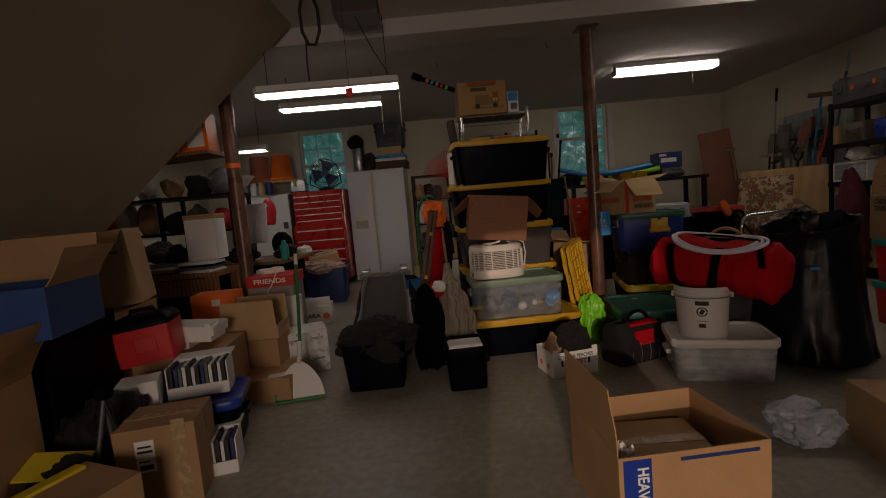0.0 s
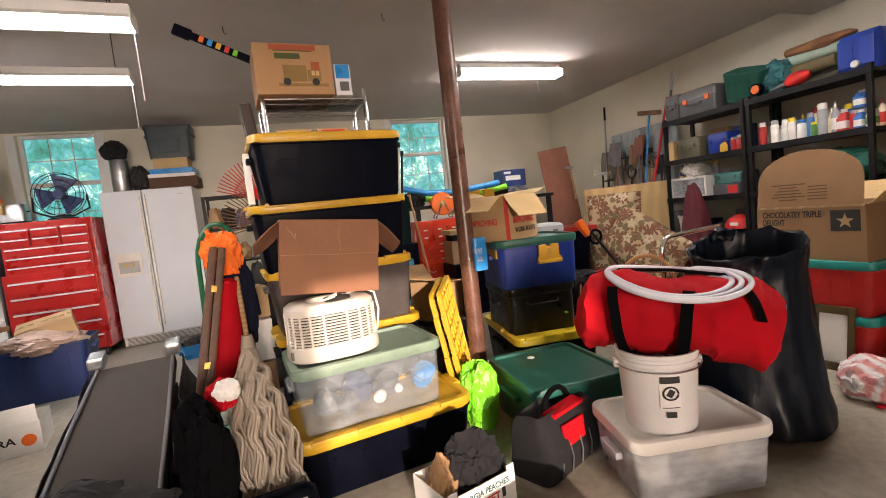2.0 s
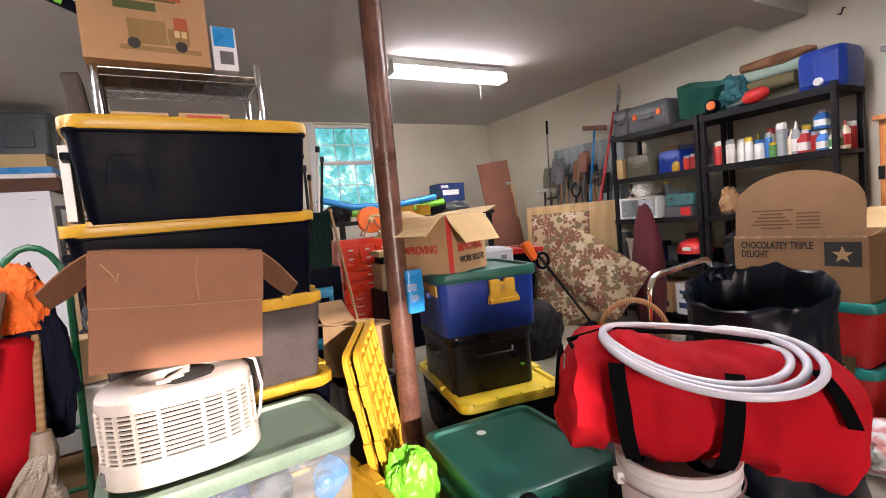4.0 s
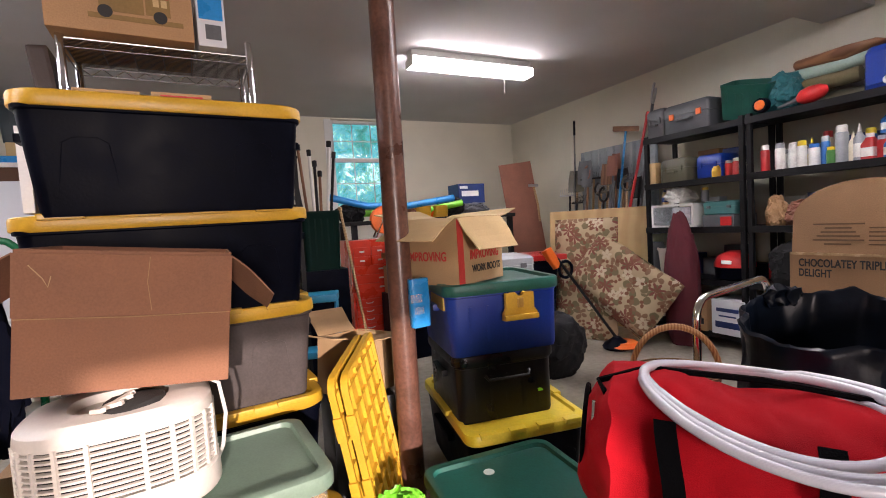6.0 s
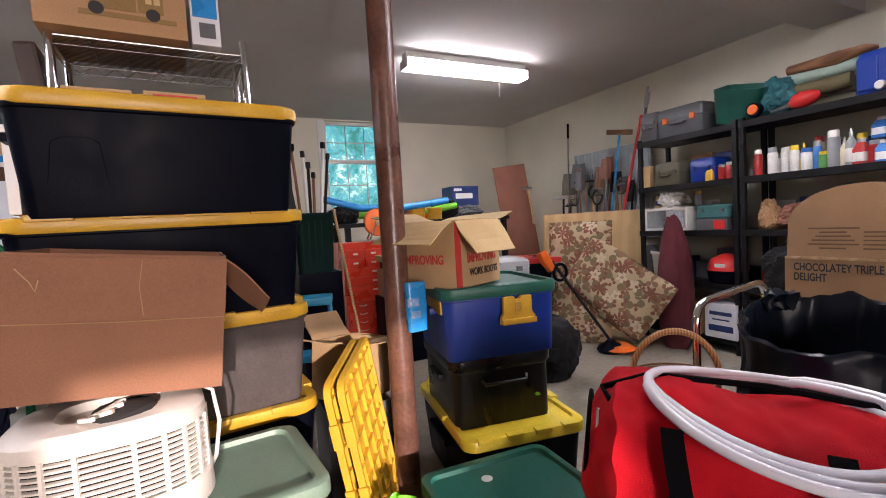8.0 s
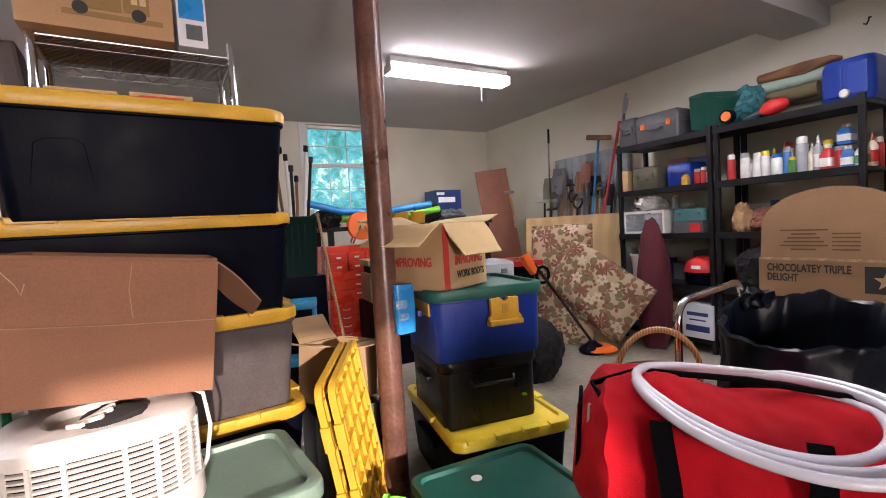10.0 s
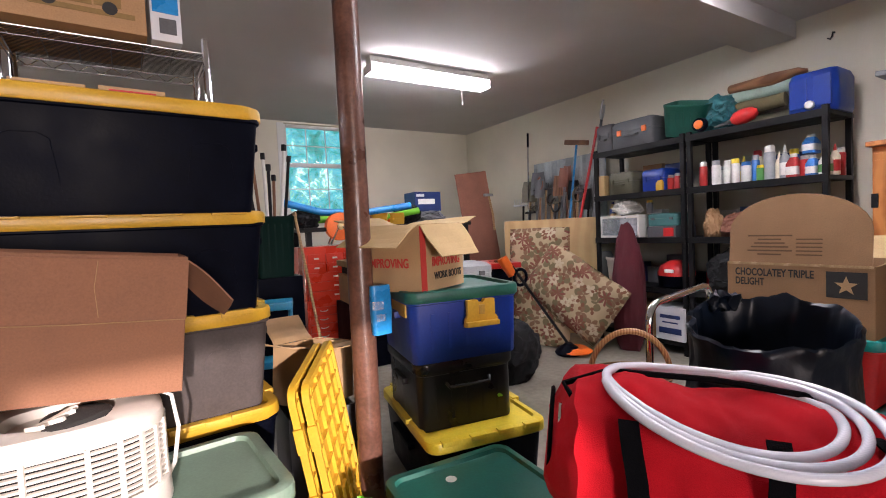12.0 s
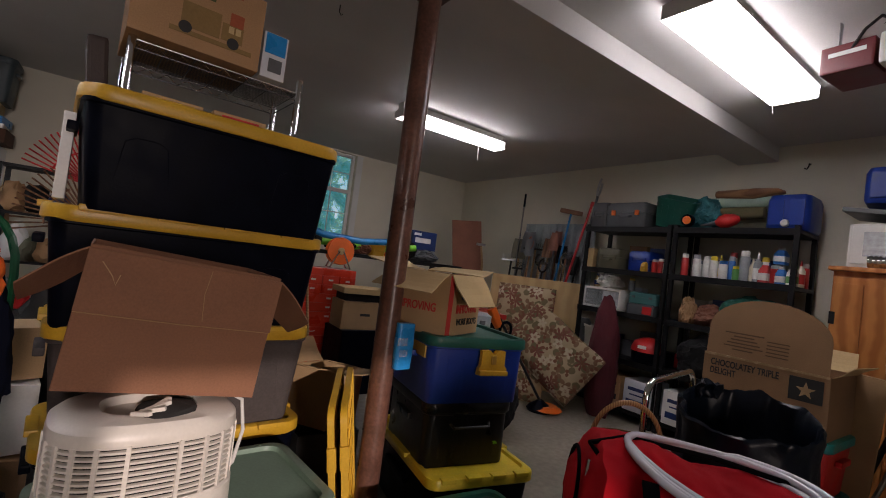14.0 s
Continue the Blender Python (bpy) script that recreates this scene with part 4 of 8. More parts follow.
def tool_bag(m):
    ob = thing("tool_bag", m, "black and red open tool bag on the floor", "tool bag")
    bm = loft([rring(0.21, 0.1, 0.04, 0), rring(0.22, 0.115, 0.05, 0.03), rring(0.215, 0.11, 0.05, 0.15), rring(0.2, 0.085, 0.04, 0.23), rring(0.19, 0.06, 0.03, 0.255), rring(0.16, 0.04, 0.03, 0.2)])
    bmesh.ops.subdivide_edges(bm, edges=bm.edges, cuts=1, use_grid_fill=True)
    shake(bm, 0.03, 9, 1, keep=lambda c: c.z < 0.01)
    part("body", bm, BLACKC, ob, smooth=True)
    part("red_panel", shake(boxes(((-0.03, -0.112, 0.17), (0.15, 0.012, 0.09)), ((0.0, -0.055, 0.245), (0.22, 0.06, 0.02)), bevel=0.005), 0.012, 12, 2), REDC, ob, "red cloth panel")
    for i in range(5):
        x = -0.15 + 0.075 * i
        part("pocket_seam", tube([(x, -0.122, 0.02), (x + 0.006, -0.126, 0.08), (x, -0.12, 0.14)], 0.003, 5), GREYP, ob)
    part("handle", tube(arc((0.02, 0, 0.22), 0.1, 10, 170, 12, "xz", 0.09), 0.012, 8), STRAP, ob)
    return ob


tool_bag(pose(1.13, 2.99, 0, 0, 0, 24))
soft("green_bag", pose(0.98, 3.44, 0), 0.19, 0.16, 0.31, LIME, "crumpled lime green plastic bag on the floor", "bag", 9, 0.35)


def yellow_lid(m, label):
    ob = thing("tote_lid", m, label, "tote lid", "loose yellow lids")
    hx, hy = 0.25, 0.38
    part("panel", loft([rring(hx, hy, 0.05, 0), rring(hx, hy, 0.05, 0.022), rring(hx * 0.95, hy * 0.96, 0.045, 0.022), rring(hx * 0.93, hy * 0.945, 0.045, 0.006)]), YELLOW, ob, smooth=True)
    for i in range(9):
        part("rib", boxes(((0, -0.33 + 0.66 * i / 8, 0.011), (hx * 1.84, 0.006, 0.014))), YELLOW, ob)
    for i in range(5):
        part("rib", boxes(((-0.19 + 0.38 * i / 4, 0, 0.0115), (0.006, hy * 1.86, 0.013))), YELLOW, ob)
    for i in range(3):
        part("clip", boxes(((-hx, -0.22 + 0.22 * i, 0.012), (0.018, 0.08, 0.03)), bevel=0.004), YELLOW, ob)
    return ob


# two lids stand on end between the stack and the post, leaning
yellow_lid(pose(1.0, 3.745, 0.35, 82, 0, 63) @ pose(0, 0, 0, 0, 0, 4), "yellow tote lid leaning on its end, ribs showing")
yellow_lid(pose(0.962, 3.76, 0.343, 82, 0, 63) @ pose(0, 0, 0, 0, 0, 4), "yellow tote lid leaning behind another lid")

tb = thing("blue_pouch", pose(1.255, 3.865, 0.745), "bright blue plastic sleeve taped to the post", "pouch")
part("sleeve", shake(loft([rring(0.042, 0.02, 0.015, 0), rring(0.044, 0.022, 0.015, 0.1), rring(0.042, 0.02, 0.015, 0.2)]), 0.003, 20), CYANP, tb, smooth=True)
part("tape", boxes(((-0.02, -0.022, 0.12), (0.05, 0.003, 0.035)), ((-0.01, -0.0225, 0.07), (0.04, 0.003, 0.03)), bevel=0.001), FILMP, tb, "clear tape")

cardboard("cardboard_box", pose(1.05, 4.20, 0.42, 0, 6, 34), 0.26, 0.24, 0.25, CARD2, "open cardboard box with splayed flaps, hose inside", (("f", 0.13, 5), ("l", 0.15, 12), ("b", 0.14, 50), ("r", 0.14, -10)), CARD2)
cardboard("storage_crate", pose(1.05, 4.20, 0), 0.29, 0.28, 0.41, GREYP, "grey plastic crate below the open box", (), category="crate")


# ---- shelves on the side wall ----
def shelf_unit(y0, y1):
    ob = thing("metal_shelf", pose(4.14, (y0 + y1) / 2, 0), "black metal shelf unit crowded with garage supplies", "shelf", "shelf units")
    L, D = y1 - y0, 0.42
    for sx in (0, 1):
        for sy in (-1, 1):
            part("upright", boxes(((0.018 + sx * (D - 0.036), sy * (L / 2 - 0.018), 0.915), (0.034, 0.034, 1.83)), bevel=0.002), BLACKM, ob)
    for z in (0.12, 0.55, 0.985, 1.385, 1.80):
        part("shelf_board", boxes(((D / 2, 0, z - 0.014), (D + 0.006, L + 0.004, 0.028)), ((0.0, 0, z - 0.018), (0.012, L + 0.006, 0.05)), bevel=0.002), BLACKM, ob)
    return ob


shelf_unit(4.28, 5.18)
shelf_unit(3.34, 4.26)
SX = 4.22


def bottle(x, y, z, r, h, body, cap, kind, label):
    ob = thing("bottle" if kind != "can" else "spray_can", pose(x, y, z), label, "bottle" if kind != "can" else "spray can", "shelf bottles")
    if kind == "can":
        part("body", lathe([(r * 0.96, 0), (r, 0.004), (r, h * 0.78), (r * 0.8, h * 0.83)], 16), body, ob, smooth=True)
        part("cap", lathe([(r * 0.86, h * 0.8), (r * 0.86, h * 0.97), (r * 0.7, h)], 16), cap, ob, smooth=True)
    elif kind == "jug":
        part("body", loft([rring(r, r * 0.7, 0.015, 0), rring(r, r * 0.7, 0.015, h * 0.6), rring(r * 0.45, r * 0.45, 0.012, h * 0.85)]), body, ob, smooth=True)
        part("cap", lathe([(r * 0.42, h * 0.84), (r * 0.42, h)], 14), cap, ob)
        part("label_band", loft([rring(r * 1.01, r * 0.72, 0.015, h * 0.15), rring(r * 1.01, r * 0.72, 0.015, h * 0.48)]), cap, ob)
    else:
        part("body", lathe([(r * 0.95, 0), (r, 0.006), (r, h * 0.62), (r * 0.4, h * 0.76), (r * 0.32, h * 0.8)], 16), body, ob, smooth=True)
        part("cap", lathe([(r * 0.36, h * 0.78), (r * 0.3, h * 0.88), (r * 0.1, h)], 12), cap, ob, smooth=True)
        part("label_band", lathe([(r * 1.012, h * 0.12), (r * 1.012, h * 0.48)], 16), cap, ob)
    return ob


def bottles():
    C = lambda n, c: mat("bottle_" + n, c, 0.35, scale=20, var=0.1, bump=0.02)
    wh, rd, bl, yl, gr, cr, gy = C("white", (0.75, 0.74, 0.7)), C("red", (0.45, 0.03, 0.03)), C("blue", (0.03, 0.16, 0.5)), C("yellow", (0.8, 0.6, 0.03)), C("green", (0.1, 0.3, 0.08)), C("cream", (0.72, 0.66, 0.5)), C("steel", (0.3, 0.32, 0.34))
    row = ((4.17, 0.03, 0.2, rd, wh, "can"), (4.08, 0.032, 0.2, wh, gy, "can"), (4.00, 0.033, 0.19, wh, wh, "can"), (3.93, 0.03, 0.19, wh, yl, "can"), (3.865, 0.034, 0.16, wh, bl, "can"), (3.81, 0.026, 0.2, bl, gy, "can"),
           (3.76, 0.026, 0.12, gr, yl, "can"), (3.71, 0.036, 0.25, gy, wh, "can"), (3.66, 0.028, 0.2, cr, cr, "nozzle"), (3.61, 0.03, 0.24, gy, wh, "nozzle"), (3.565, 0.05, 0.17, rd, wh, "jug"), (3.5, 0.04, 0.15, rd, gy, "can"),
           (3.45, 0.045, 0.14, bl, wh, "jug"), (3.38, 0.05, 0.15, wh, gr, "jug"), (3.345, 0.028, 0.2, cr, rd, "nozzle"))
    names = {"can": "aerosol can with a coloured cap on the shelf", "nozzle": "squeeze bottle with a pointed nozzle on the shelf", "jug": "small printed plastic jug on the shelf"}
    for i, (y, r, h, b, c, k) in enumerate(row):
        bottle(SX + 0.02 * ((i * 7) % 3), y, 1.385, r, h, b, c, k, names[k])
    for i in range(10):
        bottle(SX + 0.18 + 0.03 * (i % 2), 4.12 - 0.083 * i, 1.385, 0.032, 0.16 + 0.03 * (i % 4), (wh, bl, gy, cr, rd)[i % 5], (gy, wh, yl, rd)[i % 4], ("can", "jug", "nozzle")[i % 3], names[("can", "jug", "nozzle")[i % 3]])
    can = bottle(SX + 0.12, 3.5, 1.55, 0.055, 0.13, bl, wh, "jug", "blue and white tin stacked on smaller tins")
    for i, (y, r, h, b, c) in enumerate(((4.44, 0.03, 0.13, rd, gy), (4.38, 0.03, 0.14, rd, wh), (4.33, 0.03, 0.12, cr, gy))):
        bottle(SX, y, 1.385, r, h, b, c, "can", "small jar with a red label on the shelf")


bottles()


def case(name, m, L, W, H, material, label, category, latches=CHROME, handle=True):
    ob = thing(name, m, label, category)
    part("lower_shell", loft([rring(L / 2 * 0.94, W / 2 * 0.94, 0.02, 0), rring(L / 2, W / 2, 0.025, H * 0.08), rring(L / 2, W / 2, 0.025, H * 0.58)]), material, ob, smooth=True)
    part("lid", loft([rring(L / 2 * 1.01, W / 2 * 1.01, 0.025, H * 0.59), rring(L / 2 * 1.01, W / 2 * 1.01, 0.025, H * 0.88), rring(L / 2 * 0.9, W / 2 * 0.88, 0.03, H)]), material, ob, smooth=True)
    for s in (-1, 1):
        part("latch", boxes(((s * L * 0.3, -W / 2 - 0.006, H * 0.58), (L * 0.1, 0.014, H * 0.2)), bevel=0.003), latches, ob)
    if handle:
        part("handle", tube([(-L * 0.16, -W / 2, H * 0.45), (-L * 0.14, -W / 2 - 0.03, H * 0.42), (L * 0.14, -W / 2 - 0.03, H * 0.42), (L * 0.16, -W / 2, H * 0.45)], 0.009, 8), material, ob)
    return ob


case("tool_case", pose(4.33, 4.76, 1.80, 0, 0, -90), 0.42, 0.36, 0.25, GREYP, "dark grey ribbed tool case with orange latch", "tool case", ORANGE)
case("tool_case", pose(4.33, 5.06, 1.80, 0, 0, -90), 0.18, 0.36, 0.26, mat("mid_grey_plastic", (0.09, 0.09, 0.095), 0.5), "grey moulded power tool case", "tool case", GREYP)
tote("plastic_bin", pose(4.30, 4.33, 1.835, 16, 12, -80), 0.36, 0.30, 0.26, GREENP, GREENP, "empty dark green bin tilted on the top shelf", "", 0.8, clips=False, lidded=False, category="bin")


def jerry_can(m, L, W, H, label):
    ob = thing("water_jug", m, label, "water container", "blue water containers")
    bm = loft([rring(L / 2 * 0.93, W / 2 * 0.92, 0.05, 0, 6), rring(L / 2, W / 2, 0.06, 0.025, 6), rring(L / 2, W / 2, 0.06, H - 0.04, 6), rring(L / 2 * 0.9, W / 2 * 0.88, 0.05, H, 6)])
    part("body", bm, BLUEP, ob, smooth=True)
    for s in (-1, 1):
        part("side_ridge", boxes(((s * L * 0.23, -W / 2 - 0.003, H * 0.5), (L * 0.34, 0.014, H * 0.72)), bevel=0.006), BLUEP, ob)
    part("cap", move(lathe([(0.028, 0), (0.028, 0.02), (0.022, 0.028)], 16), pose(0.0, -W / 2 - 0.002, 0.05, 90)), WHITEP, ob, "white screw cap")
    part("grip", tube([(-0.08, 0, H - 0.01), (-0.06, 0, H + 0.022), (0.06, 0, H + 0.022), (0.08, 0, H - 0.01)], 0.012, 8), BLUEP, ob)
    return ob


jerry_can(pose(4.36, 3.45, 1.80, 0, 0, -90), 0.28, 0.34, 0.27, "blue plastic water container with a white cap")
jerry_can(pose(4.3, 2.86, 1.98, 0, 0, -84), 0.34, 0.30, 0.24, "blue plastic water container on the microwave")
dr = shake(loft([cring(0.03, -0.24, 12), cring(0.06, -0.1, 12, 0.04), cring(0.075, 0.05, 12, 0.05), cring(0.05, 0.2, 12, 0.035), cring(0.01, 0.25, 12)]), 0.03, 9, 4)
single("driftwood", dr, WOOD, pose(4.36, 3.78, 2.12, 90, 0, 0), "rough piece of brown driftwood on the rolled mats", "wood", smooth=True)


def rolls():
    for i, (x, y, z, r, ln, mt, lab) in enumerate(((4.36, 3.84, 2.05, 0.045, 0.5, mat("pale_green_mat", (0.32, 0.42, 0.36), 0.8), "rolled pale green camping mat"), (4.33, 3.86, 1.955, 0.05, 0.44, mat("olive_cloth", (0.14, 0.12, 0.06), 0.9), "rolled olive blanket on the shelf"), (4.42, 3.82, 1.85, 0.05, 0.44, FOLI, "rolled dark tarpaulin on the shelf"))):
        bm = lathe([(r * 0.6, -ln / 2 - 0.004), (r * 0.96, -ln / 2), (r, -ln / 4), (r * 1.04, 0), (r, ln / 4), (r * 0.96, ln / 2), (r * 0.55, ln / 2 + 0.004)], 18)
        single("rolled_mat", shake(bm, 0.008, 12, i), mt, pose(x, y, z, 90, 0, 0), lab, "rolled mat", smooth=True)
    soft("sleeping_bag", pose(4.33, 4.09, 1.80), 0.28, 0.26, 0.26, mat("teal_nylon", (0.02, 0.14, 0.16), 0.5, var=0.3), "bunched teal and purple sleeping bag", "sleeping bag", 5, 0.35)
    ob = thing("air_pump", pose(4.17, 3.90, 1.87, 0, 0, -70), "red hand pump with a grey nozzle", "pump")
    part("bulb", move(lathe([(0.012, -0.09), (0.05, -0.05), (0.058, 0.0), (0.045, 0.06), (0.02, 0.09)], 18), pose(0.05, 0, 0, 0, 75)), REDP, ob, smooth=True)
    part("nozzle", move(lathe([(0.02, 0), (0.012, 0.07), (0.008, 0.12)], 12), pose(-0.02, 0, -0.02, 0, -105)), GREYP, ob, smooth=True)
    ob = thing("reel_light", pose(4.13, 4.14, 1.865), "orange and black reel with a round face", "reel")
    part("rim", move(lathe([(0.05, 0), (0.055, 0.015), (0.05, 0.05)], 24), pose(0.03, 0, 0, 0, -90)), BLACKP, ob, smooth=True)
    part("disc", move(lathe([(0.036, 0), (0.034, 0.008), (0.012, 0.012)], 24), pose(-0.02, 0, 0, 0, -90)), ORANGE, ob, "bright orange disc", smooth=True)


rolls()
case("ammo_box", pose(4.31, 4.90, 1.385, 0, 0, -90), 0.26, 0.3, 0.21, FOLI, "olive plastic dry box with a dark latch", "dry box", FOLI)
case("drill_case", pose(4.33, 4.60, 1.385, 0, 0, -90), 0.22, 0.26, 0.2, BLUEP, "blue plastic case on the shelf", "tool case", BLUEP, False)
bottle(SX, 4.53, 1.385, 0.045, 0.12, YELLOW, YELLOW, "jug", "small yellow tin on the shelf")
bx = single("wood_block", boxes(((0, 0, 0.1), (0.07, 0.1, 0.2)), bevel=0.004), PLY, pose(4.2, 5.13, 1.385), "pale wooden box standing on the shelf", "wooden box")


def drawer_bin(m):
    ob = thing("drawer_unit", m, "clear plastic drawer unit with a white frame", "drawer unit")
    part("frame", boxes(((0, 0, 0.01), (0.42, 0.34, 0.02)), ((0, 0, 0.2), (0.42, 0.34, 0.02)), ((-0.2, 0, 0.105), (0.02, 0.34, 0.17)), ((0.2, 0, 0.105), (0.02, 0.34, 0.17)), bevel=0.003), WHITEP, ob)
    part("drawer", boxes(((-0.09, -0.01, 0.105), (0.19, 0.33, 0.155)), bevel=0.006), CLEARP, ob)
    part("drawer", boxes(((0.1, -0.01, 0.105), (0.17, 0.33, 0.155)), bevel=0.006), MILKY, ob)
    return ob


drawer_bin(pose(4.32, 4.92, 0.985, 0, 0, -90))
soft("shop_rag", pose(4.3, 4.95, 1.205), 0.3, 0.2, 0.12, PAPER, "pale rags heaped on the drawer unit", "rags", 11, 0.4)
cardboard("parts_box", pose(4.3, 4.50, 0.985, 0, 0, -90), 0.26, 0.3, 0.1, GREYP, "grey and red printed parts box", closed=True)
rb = single("parts_label", boxes(((0, 0, 0), (0.004, 0.09, 0.07))), REDP, pose(4.146, 4.43, 1.035), "red printed label on the parts box", "label")
case("small_case", pose(4.3, 4.5, 1.087, 0, 0, -90), 0.28, 0.26, 0.11, mat("teal_grey_plastic", (0.05, 0.16, 0.16), 0.5), "teal grey case stacked on the parts box", "tool case", GREYP, False)
soft("paper_bag", pose(4.26, 4.12, 0.985), 0.16, 0.14, 0.2, CARD, "crumpled brown paper bag on the shelf", "paper bag", 13, 0.35)
soft("brown_sack", pose(4.3, 3.95, 0.985), 0.24, 0.24, 0.16, HARDB, "dark brown sack on the shelf", "sack", 15, 0.3)
soft("green_tarp", pose(4.28, 3.62, 0.985), 0.4, 0.5, 0.26, GREENP, "folded dark green tarpaulin on the shelf", "tarpaulin", 17, 0.25)
bucket2 = lathe([(0.1, 0), (0.12, 0.22), (0.13, 0.23), (0.13, 0.25), (0.12, 0.25), (0.095, 0.01)], 24)
single("paint_pail", bucket2, IVORY, pose(4.28, 5.02, 0.55), "white plastic pail with a label under the shelf", "pail", smooth=True)
single("canister", lathe([(0.06, 0), (0.07, 0.01), (0.07, 0.26), (0.05, 0.3)], 20), GREYP, pose(4.28, 5.18, 0.55), "dark grey canister on the low shelf", "canister", smooth=True)


def wet_vac():
    ob = thing("shop_vacuum", pose(4.28, 4.45, 0.55), "red and black shop vacuum on the low shelf", "vacuum cleaner")
    part("drum", lathe([(0.12, 0), (0.14, 0.02), (0.145, 0.1), (0.15, 0.11)], 26), BLACKP, ob, smooth=True)
    part("dome", lathe([(0.15, 0.11), (0.148, 0.14), (0.12, 0.2), (0.05, 0.235), (0.03, 0.24)], 26), REDP, ob, smooth=True)
    part("badge", boxes(((-0.142, -0.02, 0.155), (0.012, 0.08, 0.03)), bevel=0.006), PAPER, ob)


wet_vac()
for i, (y, z, lab, mt) in enumerate(((4.42, 0.12, "blue and white printed carton on the bottom shelf", FRIDGEP), (4.72, 0.12, "brown carton on the bottom shelf", CARD), (4.05, 0.12, "white printed carton with dark lettering", PAPER), (3.7, 0.12, "brown carton under the shelf", CARD2))):
    c = cardboard("carton", pose(4.27, y, z, 0, 0, -90), 0.26, 0.3, 0.28, mt, lab, closed=True)
    bars([(0, 0.2, 0.18, 0.03), (0.0, 0.15, 0.14, 0.012), (0, 0.08, 0.2, 0.05)], NAVY if i in (0, 2) else INK, c, pose(0, -0.151, 0))
soft("dark_tarp", pose(4.26, 3.95, 0.55), 0.3, 0.4, 0.3, BLACKC, "dark bundled tarp on the low shelf", "bundle", 19, 0.3)
soft("dark_tarp", pose(4.26, 3.55, 0.55), 0.3, 0.36, 0.26, GREYC, "charcoal bundled cloth on the low shelf", "bundle", 21, 0.3)


# ---- long tools, panels and cushions at the side wall ----
def long_tool(a, b, r, mt, head, headmat, label, cat, hk="block"):
    """A shaft from its foot a to its top b with a head there."""
    a, b = Vector(a), Vector(b)
    ob = thing(cat.replace(" ", "_"), Matrix.Translation(a), label, cat, "long tools")
    d = b - a
    part("shaft", tube([(0, 0, 0), d * 0.5 + Vector((0, 0.004, 0)), d], r, 8), mt, ob, smooth=True)
    q = d.to_track_quat("Z", "Y").to_matrix().to_4x4()
    if hk == "block":
        bm = boxes(((0, 0, 0), head), bevel=min(head) * 0.2)
    elif hk == "spade":
        bm = grid(6, 6, lambda u, v: Vector(((u - 0.5) * head[0] * (1 - 0.5 * max(0, v - 0.6)), 0.03 * (2 * u - 1) ** 2, v * head[2])), 0.003)
    elif hk == "rake":
        bm = bmesh.new()
        box(bm, (0, 0, 0.01), (head[0], 0.02, 0.02), 0.003)
        for i in range(12):
            x = -head[0] / 2 + head[0] * i / 11
            tube([(x, 0, 0.01), (x, -0.03, 0.04), (x, -0.04, 0.1)], 0.003, 5, bm)
    else:
        bm = tube(arc((0, 0, head[2] / 2), head[0], -200, 80, 14, "xz", head[2] / 2), head[1], 8)
    h = part("head", bm, headmat, ob, smooth=hk in ("spade", "loop"))
    h.matrix_local = Matrix.Translation(d) @ q
    return ob


ASH = banded("ash_handle", (0.36, 0.22, 0.10), (0.48, 0.31, 0.15), 14, axis="Z", rough=0.5)
long_tool((4.25, 6.3, 0), (4.5, 6.49, 2.2), 0.011, CHROME, (0.025, 0.025, 0.18), BLACKP, "extension pole with a black and white grip", "extension pole")
long_tool((4.3, 5.85, 0), (4.45, 5.66, 2.02), 0.012, CYANP, (0.06, 0.26, 0.05), WOOD, "push broom with a blue handle and wooden head", "push broom")
long_tool((4.05, 5.62, 0), (4.42, 5.36, 2.1), 0.014, REDP, (0.04, 0.03, 0.05), REDP, "long red-handled tool against the wall", "long tool")
long_tool((4.2, 5.5, 0), (4.46, 5.33, 2.2), 0.014, GREYP, (0.05, 0.012, 0.2), STEEL, "tall grey tool with a loop at the top", "pruning pole", "loop")
for i, (y0, y1, h, hk, hd, hm, sh, lab, cat) in enumerate(((6.35, 6.42, 1.42, "spade", (0.2, 0.02, 0.26), FOLI, ASH, "spade with its worn blade upward", "spade"), (6.2, 6.3, 1.5, "spade", (0.18, 0.02, 0.28), GREYP, ASH, "shovel with a dull steel blade", "shovel"), (6.1, 6.2, 1.55, "rake", (0.32, 0.02, 0.1), BLACKM, ASH, "garden rake with its tines up", "garden rake"),
                                                     (5.98, 6.06, 1.36, "loop", (0.05, 0.012, 0.14), BLACKM, ASH, "fork with a looped black grip", "garden fork"), (5.9, 5.96, 1.46, "spade", (0.14, 0.02, 0.24), WOOD, ASH, "rusty brown spade against the wall", "spade"), (5.78, 5.86, 1.5, "spade", (0.11, 0.02, 0.3), HARDB, WOOD, "brown canoe paddle among the tools", "paddle"), (6.45, 6.55, 1.38, "rake", (0.26, 0.02, 0.08), STEEL, BLACKM, "short steel cultivator among the tools", "cultivator"), (5.66, 5.74, 1.4, "spade", (0.13, 0.02, 0.22), BLACKM, ASH, "black trenching spade with a wooden handle", "spade"))):
    long_tool((4.28, y0, 0), (4.44 + 0.03 * (i % 3), y1, h), 0.013, sh, hd, hm, lab, cat, hk)
single("corrugated_sheet", grid(28, 2, lambda u, v: Vector((4.6 + 0.008 * math.sin(u * 60), 5.4 + 1.1 * u, 0.9 + 1.0 * v)), 0.003), mat("clear_corrugated_sheet", (0.30, 0.34, 0.36), 0.3, scale=5, var=0.2), Matrix(), "corrugated grey plastic sheet leaning on the wall", "corrugated sheet")
